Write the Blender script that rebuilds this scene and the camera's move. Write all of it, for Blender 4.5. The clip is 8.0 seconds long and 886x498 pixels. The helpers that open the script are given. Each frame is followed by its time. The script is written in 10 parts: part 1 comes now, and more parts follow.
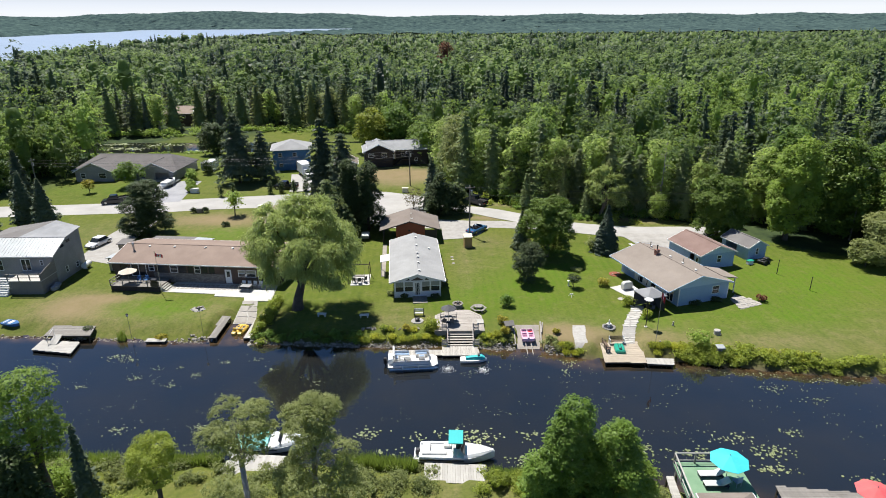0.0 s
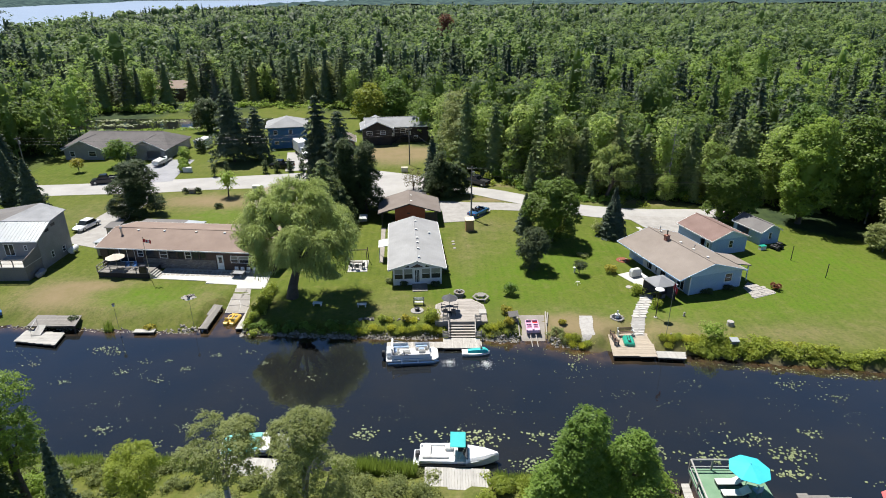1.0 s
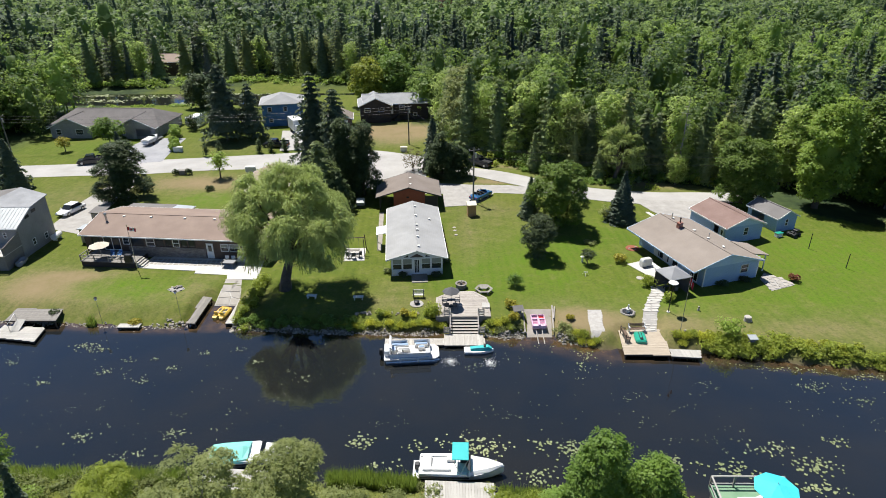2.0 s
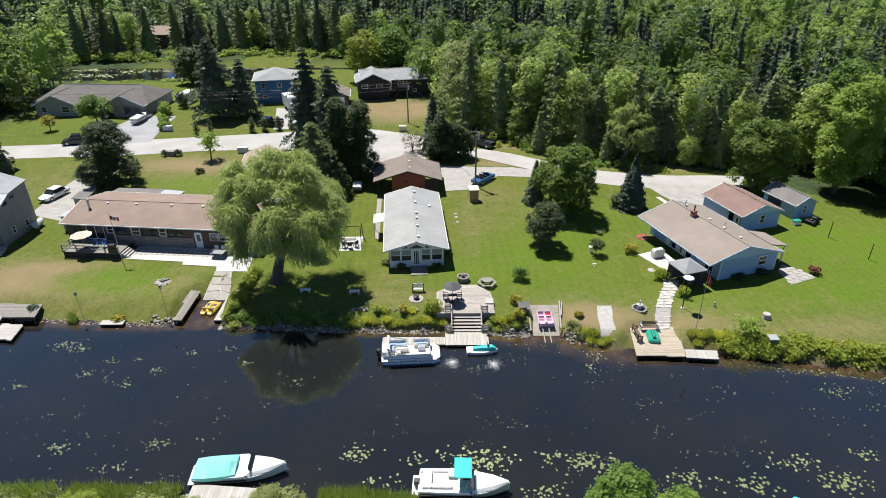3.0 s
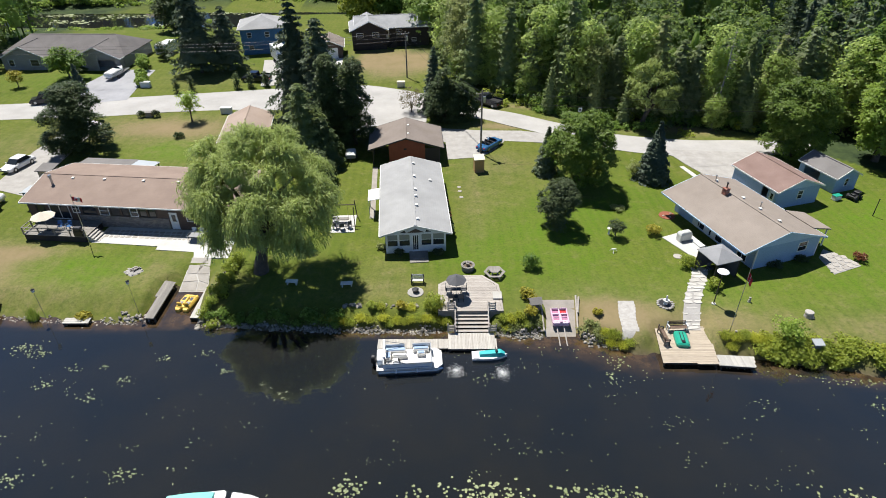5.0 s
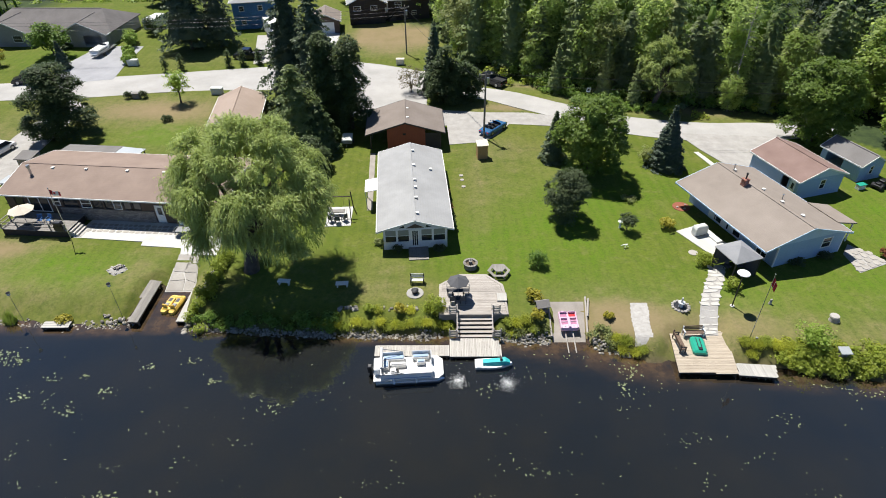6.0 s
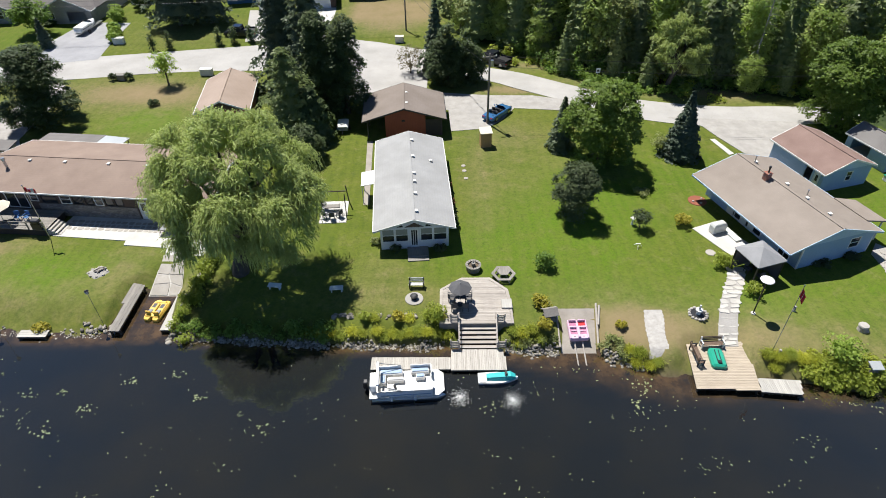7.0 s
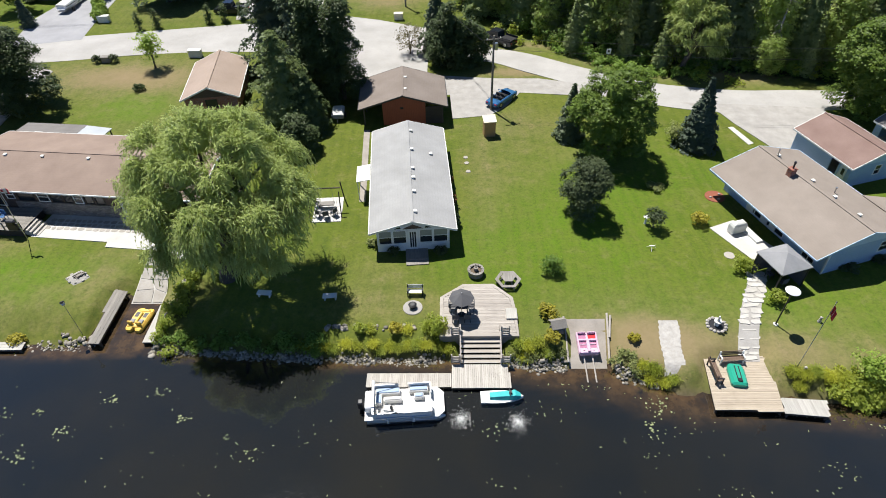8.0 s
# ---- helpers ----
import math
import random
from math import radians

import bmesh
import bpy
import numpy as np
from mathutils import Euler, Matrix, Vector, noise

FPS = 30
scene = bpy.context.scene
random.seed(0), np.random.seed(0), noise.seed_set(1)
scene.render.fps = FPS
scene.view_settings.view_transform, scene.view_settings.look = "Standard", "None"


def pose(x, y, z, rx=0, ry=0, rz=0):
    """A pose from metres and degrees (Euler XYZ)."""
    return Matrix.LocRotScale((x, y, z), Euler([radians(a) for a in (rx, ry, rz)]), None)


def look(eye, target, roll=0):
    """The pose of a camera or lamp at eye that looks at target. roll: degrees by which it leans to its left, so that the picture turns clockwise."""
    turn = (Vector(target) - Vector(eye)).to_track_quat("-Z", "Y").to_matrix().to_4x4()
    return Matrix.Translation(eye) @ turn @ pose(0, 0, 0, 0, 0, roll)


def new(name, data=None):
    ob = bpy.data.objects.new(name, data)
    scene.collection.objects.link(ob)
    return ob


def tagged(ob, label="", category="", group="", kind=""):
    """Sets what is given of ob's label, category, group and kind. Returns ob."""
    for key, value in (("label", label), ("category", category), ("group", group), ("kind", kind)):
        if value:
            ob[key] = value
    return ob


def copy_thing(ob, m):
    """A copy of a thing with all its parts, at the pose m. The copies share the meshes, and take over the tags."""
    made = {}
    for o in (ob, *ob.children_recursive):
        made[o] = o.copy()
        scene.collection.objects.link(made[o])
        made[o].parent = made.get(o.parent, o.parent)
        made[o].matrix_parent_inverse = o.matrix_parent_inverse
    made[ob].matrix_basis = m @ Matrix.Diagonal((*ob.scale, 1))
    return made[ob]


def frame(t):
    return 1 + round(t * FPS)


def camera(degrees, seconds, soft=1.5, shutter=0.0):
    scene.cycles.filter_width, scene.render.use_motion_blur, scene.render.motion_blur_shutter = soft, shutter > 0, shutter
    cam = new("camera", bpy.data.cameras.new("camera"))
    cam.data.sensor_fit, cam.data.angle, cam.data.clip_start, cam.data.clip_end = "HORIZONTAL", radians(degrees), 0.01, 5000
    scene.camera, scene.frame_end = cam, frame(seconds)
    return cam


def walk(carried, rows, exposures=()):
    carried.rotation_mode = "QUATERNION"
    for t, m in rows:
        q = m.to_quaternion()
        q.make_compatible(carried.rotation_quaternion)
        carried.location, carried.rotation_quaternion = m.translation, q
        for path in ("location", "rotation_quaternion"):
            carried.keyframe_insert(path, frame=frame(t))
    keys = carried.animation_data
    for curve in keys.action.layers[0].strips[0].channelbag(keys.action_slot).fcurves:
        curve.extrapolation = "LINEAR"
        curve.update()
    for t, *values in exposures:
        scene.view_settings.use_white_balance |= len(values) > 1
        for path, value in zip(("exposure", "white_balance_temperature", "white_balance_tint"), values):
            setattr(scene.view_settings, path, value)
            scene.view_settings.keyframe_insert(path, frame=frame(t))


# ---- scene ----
cam = camera(73.0, 8.0, soft=0.95)
# seconds, place, yaw, pitch, lean
ROWS = [
    (0, 1.547, 1.169, 35.971, 0.106, -20.778, 0.408),
    (0.5, 1.473, 2.952, 35.998, 0.105, -21.966, 0.367),
    (1, 1.401, 5.038, 36.034, 0.102, -23.176, 0.332),
    (1.5, 1.334, 7.282, 36.076, 0.101, -24.408, 0.304),
    (3, 1.169, 14.138, 36.223, 0.131, -28.232, 0.284),
    (3.5, 1.132, 16.348, 36.274, 0.162, -29.546, 0.303),
    (4, 1.107, 18.521, 36.322, 0.208, -30.876, 0.338),
    (4.5, 1.095, 20.678, 36.366, 0.272, -32.219, 0.390),
    (6, 1.152, 27.296, 36.456, 0.597, -36.310, 0.667),
    (6.5, 1.207, 29.601, 36.467, 0.760, -37.687, 0.805),
    (7, 1.282, 31.941, 36.465, 0.954, -39.068, 0.968),
    (7.5, 1.380, 34.270, 36.449, 1.182, -40.452, 1.158),
    (8, 1.501, 36.508, 36.416, 1.447, -41.842, 1.377),
]
walk(cam, [(t, pose(x, y, z, 90 + pitch, 0, yaw) @ pose(0, 0, 0, 0, 0, -lean)) for t, x, y, z, yaw, pitch, lean in ROWS])

# ---- light ----
SUN_AZ, SUN_EL = math.atan2(-0.555, 0.832), radians(64)
world = bpy.data.worlds.new("sky")
scene.world = world
world.use_nodes = True
wn = world.node_tree.nodes
sky = wn.new("ShaderNodeTexSky")
sky.sky_type = "NISHITA"
sky.sun_disc = False
sky.sun_elevation, sky.sun_rotation = SUN_EL, SUN_AZ
sky.air_density, sky.dust_density, sky.ozone_density = 1.25, 0.4, 3.0
wn["Background"].inputs["Strength"].default_value = 0.0055
# thin white summer haze, thickest towards the horizon
coord = wn.new("ShaderNodeTexCoord")
split = wn.new("ShaderNodeSeparateXYZ")
haze = wn.new("ShaderNodeMapRange")
haze.inputs["From Min"].default_value, haze.inputs["From Max"].default_value = 0.015, 0.11
haze.inputs["To Min"].default_value, haze.inputs["To Max"].default_value = 0.97, 0.02
veil = wn.new("ShaderNodeMix")
veil.data_type = "RGBA"
veil.inputs[7].default_value = (108.0, 112.0, 116.0, 1)
blue = wn.new("ShaderNodeMapRange")
blue.inputs["From Min"].default_value, blue.inputs["From Max"].default_value = 0.36, 0.86
blue.inputs["To Min"].default_value, blue.inputs["To Max"].default_value = 0.9, 0.0
deep = wn.new("ShaderNodeMix")
deep.data_type = "RGBA"
deep.inputs[7].default_value = (12.0, 33.0, 84.0, 1)
wl = world.node_tree.links
wl.new(coord.outputs["Generated"], split.inputs[0])
wl.new(split.outputs["Z"], haze.inputs["Value"])
wl.new(haze.outputs[0], veil.inputs[0])
wl.new(split.outputs["Z"], blue.inputs["Value"])
wl.new(blue.outputs[0], deep.inputs[0])
wl.new(sky.outputs["Color"], deep.inputs[6])
wl.new(deep.outputs[2], veil.inputs[6])
wl.new(veil.outputs[2], wn["Background"].inputs["Color"])
sun = new("sun", bpy.data.lights.new("sun", "SUN"))
sun.data.energy, sun.data.angle, sun.data.color = 5.0, radians(0.53), (1.0, 0.972, 0.93)
SUN_DIR = Vector((math.sin(SUN_AZ) * math.cos(SUN_EL), math.cos(SUN_AZ) * math.cos(SUN_EL), math.sin(SUN_EL)))
sun.matrix_world = look(SUN_DIR * 300, (0, 0, 0))
scene.view_settings.exposure = 0.67


# ---- materials ----
class Nodes:
    """A material with its nodes at hand."""

    def __init__(self, name):
        self.m = bpy.data.materials.new(name)
        self.m.use_nodes = True
        self.t = self.m.node_tree
        self.b = self.t.nodes["Principled BSDF"]
        self.pos = self.t.nodes.new("ShaderNodeNewGeometry")
        self.out = self.t.nodes["Material Output"]

    def link(self, a, b):
        self.t.links.new(a, b)

    def noise(self, scale, detail=3.0, rough=0.6, stretch=None):
        n = self.t.nodes.new("ShaderNodeTexNoise")
        n.inputs["Scale"].default_value, n.inputs["Detail"].default_value = scale, detail
        n.inputs["Roughness"].default_value = rough
        src = self.pos.outputs["Position"]
        if stretch:
            mp = self.t.nodes.new("ShaderNodeMapping")
            mp.inputs["Scale"].default_value = stretch
            self.link(src, mp.inputs["Vector"])
            src = mp.outputs["Vector"]
        self.link(src, n.inputs["Vector"])
        return n.outputs["Fac"]

    def math(self, op, a, b=0.0, clamp=False):
        n = self.t.nodes.new("ShaderNodeMath")
        n.operation, n.use_clamp = op, clamp
        for i, v in enumerate((a, b)):
            if isinstance(v, (int, float)):
                n.inputs[i].default_value = v
            else:
                self.link(v, n.inputs[i])
        return n.outputs[0]

    def ramp(self, fac, lo, hi):
        n = self.t.nodes.new("ShaderNodeMapRange")
        n.inputs["From Min"].default_value, n.inputs["From Max"].default_value = lo, hi
        self.link(fac, n.inputs["Value"])
        return n.outputs[0]

    def mix(self, fac, a, b, mode="MIX"):
        n = self.t.nodes.new("ShaderNodeMix")
        n.data_type, n.blend_type = "RGBA", mode
        if isinstance(fac, (int, float)):
            n.inputs[0].default_value = fac
        else:
            self.link(fac, n.inputs[0])
        for i, v in ((6, a), (7, b)):
            if isinstance(v, tuple):
                n.inputs[i].default_value = (*v, 1)
            else:
                self.link(v, n.inputs[i])
        return n.outputs[2]

    def bump(self, height, strength, distance=0.05):
        n = self.t.nodes.new("ShaderNodeBump")
        n.inputs["Strength"].default_value, n.inputs["Distance"].default_value = strength, distance
        self.link(height, n.inputs["Height"])
        self.link(n.outputs["Normal"], self.b.inputs["Normal"])

    def island(self):
        return self.pos.outputs["Random Per Island"]

    def chance(self):
        return self.t.nodes.new("ShaderNodeObjectInfo").outputs["Random"]

    def attr(self, name):
        n = self.t.nodes.new("ShaderNodeAttribute")
        n.attribute_name = name
        return n.outputs["Fac"]

    def axis(self, i):
        n = self.t.nodes.new("ShaderNodeSeparateXYZ")
        self.link(self.pos.outputs["Position"], n.inputs[0])
        return n.outputs[i]

    def done(self, color, rough=0.8, metal=0.0, spec=0.5):
        if isinstance(color, tuple):
            self.b.inputs["Base Color"].default_value = (*color, 1)
        else:
            self.link(color, self.b.inputs["Base Color"])
        if isinstance(rough, float):
            self.b.inputs["Roughness"].default_value = rough
        else:
            self.link(rough, self.b.inputs["Roughness"])
        self.b.inputs["Metallic"].default_value = metal
        self.b.inputs["Specular IOR Level"].default_value = spec
        return self.m


def worn(name, c1, c2, scale=0.6, fine=9.0, rough=0.8, metal=0.0, bump=0.25, vary=0.0, spec=0.5):
    """A surface between two colours: broad stains, fine grain, slight relief."""
    n = Nodes(name)
    broad, grain = n.noise(scale, 4), n.noise(fine, 3)
    col = n.mix(n.ramp(broad, 0.3, 0.7), c1, c2)
    dark = tuple(v * 0.72 for v in c1)
    col = n.mix(n.math("MULTIPLY", n.ramp(grain, 0.52, 0.8), 0.45), col, dark)
    if vary:
        col = n.mix(n.math("MULTIPLY", n.chance(), vary), col, tuple(v * 0.45 for v in c2))
    if bump:
        n.bump(grain, bump)
    return n.done(col, rough, metal, spec)


def banded(name, c1, c2, period, axis=2, scale=0.7, rough=0.75, depth=0.5, spec=0.4, lines=0.3):
    """Lap siding or courses of shingles: rows of a period along one axis, with stains."""
    n = Nodes(name)
    row = n.math("FRACT", n.math("DIVIDE", n.axis(axis), period))
    broad, grain = n.noise(scale, 4), n.noise(14, 2)
    col = n.mix(n.ramp(broad, 0.3, 0.72), c1, c2)
    col = n.mix(n.math("MULTIPLY", n.ramp(grain, 0.45, 0.85), 0.35), col, tuple(v * 0.6 for v in c1))
    col = n.mix(n.math("MULTIPLY", n.math("LESS_THAN", row, 0.16), lines), col, tuple(v * 0.45 for v in c1))
    n.bump(n.math("ADD", row, n.math("MULTIPLY", grain, 0.5)), depth, 0.03)
    return n.done(col, rough, 0.0, spec)


def stonework(name, c1, c2, mortar, sx, sz):
    n = Nodes(name)
    v = n.t.nodes.new("ShaderNodeTexVoronoi")
    v.feature = "DISTANCE_TO_EDGE"
    v.inputs["Scale"].default_value = 1.0
    mp = n.t.nodes.new("ShaderNodeMapping")
    mp.inputs["Scale"].default_value = (sx, sx, sz)
    n.link(n.pos.outputs["Position"], mp.inputs["Vector"])
    n.link(mp.outputs["Vector"], v.inputs["Vector"])
    v2 = n.t.nodes.new("ShaderNodeTexVoronoi")
    n.link(mp.outputs["Vector"], v2.inputs["Vector"])
    v2.inputs["Scale"].default_value = 1.0
    tone = n.math("FRACT", n.math("MULTIPLY", v2.outputs["Color"], 3.7))
    col = n.mix(tone, c1, c2)
    edge = n.ramp(v.outputs["Distance"], 0.02, 0.08)
    col = n.mix(edge, mortar, col)
    n.bump(edge, 0.6, 0.03)
    return n.done(col, 0.85)


def wood(name, c1, c2, axis=0, vary=0.5, rough=0.75):
    """Boards: grain along an axis, each board a tone of its own."""
    n = Nodes(name)
    st = [7.0, 7.0, 7.0]
    st[axis] = 0.5
    grain = n.noise(2.2, 4, 0.65, tuple(st))
    stain = n.noise(0.55, 3)
    col = n.mix(n.ramp(grain, 0.3, 0.7), c1, c2)
    col = n.mix(n.math("MULTIPLY", n.chance(), vary), col, tuple(v * 0.6 for v in c1))
    col = n.mix(n.math("MULTIPLY", n.ramp(stain, 0.5, 0.75), 0.4), col, tuple(v * 0.55 for v in c1))
    n.bump(grain, 0.3, 0.02)
    return n.done(col, rough, 0.0, 0.3)


def leaf(name, c1, c2, trans=0.3, tint=False, warm=None, gloss=0.22):
    """Foliage: every leaf or spray a tone of its own, light coming through."""
    n = Nodes(name)
    f = n.math("MULTIPLY", n.island(), 0.18)
    f = n.math("ADD", f, n.math("MULTIPLY", n.ramp(n.noise(0.9, 3), 0.3, 0.7), 0.4))
    f = n.math("ADD", f, n.math("MULTIPLY", n.attr("tint") if tint else n.chance(), 0.42), True)
    col = n.mix(f, c1, c2)
    if tint:
        col = n.mix(n.ramp(n.attr("tint"), 0.42, 0.05), col, tuple(0.5 * a + 0.12 * b for a, b in zip((c1[0], c1[1], c1[2] * 1.7), c2)))
    if warm:
        col = n.mix(n.ramp(n.attr("tint") if tint else n.chance(), 0.8, 1.0), col, warm)
    tr = n.t.nodes.new("ShaderNodeBsdfTranslucent")
    sat = n.mix(0.65, col, tuple(min(1, v * 1.35) for v in c2))
    n.link(sat, tr.inputs["Color"])
    mx = n.t.nodes.new("ShaderNodeMixShader")
    mx.inputs[0].default_value = trans
    n.done(col, 0.5, 0.0, 0.2 if tint else gloss)
    n.link(n.b.outputs[0], mx.inputs[1])
    n.link(tr.outputs[0], mx.inputs[2])
    n.link(mx.outputs[0], n.out.inputs["Surface"])
    return n.m


def pane_glass(name, tone=(0.02, 0.025, 0.03)):
    n = Nodes(name)
    return n.done(tone, 0.06, 0.0, 0.4)


def plain(name, c, rough=0.5, metal=0.0):
    return worn(name, c, tuple(v * 0.9 for v in c), 1.5, 12, rough, metal, 0.08)


WHITE = plain("white_paint", (0.72, 0.72, 0.7), 0.45)
OFFWHITE = worn("weathered_white", (0.66, 0.66, 0.62), (0.54, 0.54, 0.5), 0.8)
CREAM = plain("cream_paint", (0.62, 0.57, 0.43), 0.6)
BLACK = plain("black_plastic", (0.016, 0.016, 0.018), 0.45)
DARK = plain("dark_metal", (0.035, 0.035, 0.038), 0.4, 0.6)
STEEL = plain("steel", (0.45, 0.46, 0.47), 0.3, 0.9)
CHROME = plain("chrome", (0.75, 0.75, 0.76), 0.12, 1.0)
RUBBER = plain("rubber", (0.02, 0.02, 0.02), 0.85)
GLASS = pane_glass("window_glass")
# grey-green of a reflection, painted over upper panes
PANESHEEN = plain("blind", (0.26, 0.265, 0.22), 0.8)
GELCOAT = plain("gelcoat", (0.78, 0.79, 0.78), 0.18)
VINYL = plain("white_vinyl", (0.62, 0.61, 0.58), 0.5)
VINYLBLUE = plain("blue_vinyl", (0.26, 0.36, 0.5), 0.5)
TEAL = worn("teal_canvas", (0.02, 0.36, 0.36), (0.03, 0.42, 0.41), 1.2, 8, 0.7)
MINT = worn("mint_tarpaulin", (0.16, 0.52, 0.46), (0.2, 0.58, 0.5), 1.0, 6, 0.6)
TURQ = worn("turquoise_canvas", (0.03, 0.48, 0.56), (0.05, 0.55, 0.62), 1.0, 8, 0.75)
GREENHULL = plain("green_plastic", (0.02, 0.3, 0.2), 0.35)
YELLOW = plain("yellow_plastic", (0.74, 0.48, 0.08), 0.4)
WELLPINK = worn("well_shade_pink", (0.36, 0.12, 0.22), (0.42, 0.17, 0.27), 1, 7, 0.45)
REDCLOTH = worn("red_cloth", (0.5, 0.02, 0.03), (0.45, 0.03, 0.03), 1, 8, 0.8)
CORAL = worn("faded_red_canvas", (0.55, 0.08, 0.09), (0.6, 0.12, 0.11), 1, 8, 0.8)
WHITECLOTH = plain("white_cloth", (0.75, 0.75, 0.74), 0.8)
GREYCLOTH = worn("grey_canvas", (0.2, 0.205, 0.21), (0.25, 0.25, 0.255), 1, 8, 0.8)
DKCLOTH = worn("charcoal_canvas", (0.06, 0.06, 0.065), (0.085, 0.085, 0.09), 1, 8, 0.8)
TANCLOTH = worn("tan_canvas", (0.5, 0.45, 0.36), (0.56, 0.5, 0.4), 1, 8, 0.8)
BLUEPLASTIC = plain("blue_plastic", (0.03, 0.12, 0.3), 0.4)
TURF = worn("green_outdoor_carpet", (0.13, 0.24, 0.14), (0.19, 0.3, 0.19), 0.9, 20, 0.95)

DECKWOOD = wood("grey_deck_boards", (0.34, 0.305, 0.265), (0.45, 0.41, 0.365), 0)
DECKWOODY = wood("grey_dock_boards", (0.38, 0.355, 0.315), (0.5, 0.47, 0.42), 1)
NEWWOOD = wood("tan_deck_boards", (0.37, 0.31, 0.235), (0.47, 0.4, 0.31), 0, 0.4)
PALEWOOD = wood("bleached_boards", (0.37, 0.355, 0.32), (0.48, 0.46, 0.42), 1, 0.4)
OLDWOOD = wood("old_grey_boards", (0.19, 0.175, 0.155), (0.3, 0.28, 0.25), 1, 0.5)
DARKWOOD = wood("dark_stained_boards", (0.05, 0.042, 0.035), (0.08, 0.065, 0.05), 0, 0.4)
BENCHWOOD = wood("brown_bench_slats", (0.13, 0.085, 0.06), (0.22, 0.155, 0.115), 0, 0.4)
POLEWOOD = worn("pole_wood", (0.14, 0.12, 0.1), (0.21, 0.19, 0.16), 1.5, 14, 0.9)
BARK = worn("bark", (0.06, 0.048, 0.036), (0.11, 0.09, 0.07), 2.0, 12, 0.95, bump=0.8)
PALEBARK = worn("pale_bark", (0.2, 0.17, 0.13), (0.32, 0.29, 0.25), 2.0, 12, 0.9)
DEADWOOD = worn("dead_wood", (0.28, 0.25, 0.22), (0.4, 0.37, 0.33), 2.0, 12, 0.9)

ROOFGREY = banded("pale_grey_shingles", (0.26, 0.26, 0.255), (0.34, 0.34, 0.335), 0.075, 2, 0.35, 0.9, 0.25, 0.3, 0.08)
ROOFBROWN = banded("brown_shingles", (0.175, 0.145, 0.122), (0.225, 0.19, 0.165), 0.06, 2, 0.4, 0.9, 0.25, 0.3, 0.1)
ROOFROSE = banded("rose_brown_shingles", (0.21, 0.155, 0.125), (0.27, 0.205, 0.165), 0.06, 2, 0.4, 0.9, 0.25, 0.3, 0.1)
ROOFTAUPE = banded("taupe_shingles", (0.22, 0.185, 0.155), (0.275, 0.235, 0.2), 0.06, 2, 0.4, 0.9, 0.25, 0.3, 0.1)
ROOFRED = banded("reddish_shingles", (0.19, 0.125, 0.105), (0.24, 0.165, 0.14), 0.06, 2, 0.5, 0.9, 0.25, 0.3, 0.1)
ROOFSLATE = banded("slate_grey_shingles", (0.15, 0.14, 0.132), (0.2, 0.19, 0.18), 0.06, 2, 0.4, 0.9, 0.25, 0.3, 0.1)
ROOFTAN = banded("tan_shingles", (0.29, 0.225, 0.18), (0.35, 0.275, 0.225), 0.06, 2, 0.4, 0.9, 0.25, 0.3, 0.1)
METALROOF = worn("pale_metal_roof", (0.38, 0.4, 0.4), (0.46, 0.48, 0.48), 0.5, 10, 0.4, 0.3)
SIDEWHITE = banded("white_siding", (0.62, 0.63, 0.63), (0.7, 0.7, 0.7), 0.12)
SIDEBLUE = banded("pale_blue_siding", (0.27, 0.385, 0.54), (0.3, 0.42, 0.58), 0.12)
SIDEGABLE = banded("lighter_blue_siding", (0.4, 0.53, 0.67), (0.44, 0.57, 0.7), 0.12)
SIDEDKBLUE = banded("deep_blue_siding", (0.04, 0.12, 0.26), (0.05, 0.15, 0.3), 0.12)
SIDEGREY = banded("grey_siding", (0.24, 0.235, 0.225), (0.3, 0.295, 0.28), 0.14)
SIDETAN = banded("tan_siding", (0.34, 0.29, 0.22), (0.4, 0.35, 0.27), 0.14)
SIDEDARK = banded("dark_brown_siding", (0.03, 0.025, 0.022), (0.045, 0.036, 0.03), 0.2)
SIDERED = banded("red_brown_siding", (0.22, 0.055, 0.025), (0.27, 0.075, 0.035), 0.2, 0)
SIDEBROWN = banded("brown_siding", (0.075, 0.05, 0.038), (0.105, 0.07, 0.052), 0.2)
STONE = stonework("ledge_stone", (0.15, 0.13, 0.11), (0.27, 0.24, 0.21), (0.1, 0.09, 0.08), 2.6, 8)
BRICK = stonework("red_brick", (0.3, 0.1, 0.06), (0.24, 0.08, 0.05), (0.3, 0.27, 0.24), 5, 13)
CONCRETE = worn("pale_concrete", (0.42, 0.405, 0.375), (0.53, 0.515, 0.48), 0.5, 8, 0.9)
FLAG = worn("flagstone", (0.3, 0.275, 0.24), (0.42, 0.39, 0.35), 0.9, 7, 0.9, vary=0.35)
ROCK = worn("shore_rock", (0.3, 0.28, 0.25), (0.46, 0.43, 0.39), 1.4, 7, 0.9)
GRAVEL = worn("grey_gravel", (0.27, 0.255, 0.235), (0.36, 0.345, 0.32), 0.8, 16, 0.95, bump=0.5)
ROUGHGRAVEL = worn("coarse_pale_gravel", (0.3, 0.285, 0.26), (0.42, 0.4, 0.37), 2.2, 7, 0.95, bump=0.8)
ROADMAT = worn("pale_gravel_road", (0.3, 0.29, 0.27), (0.39, 0.375, 0.355), 0.22, 6, 0.95)
DRIVEMAT = worn("grey_asphalt_drive", (0.24, 0.24, 0.25), (0.32, 0.32, 0.33), 0.3, 8, 0.95)
MULCH = worn("red_mulch", (0.2, 0.06, 0.035), (0.26, 0.09, 0.05), 2, 15, 0.95)
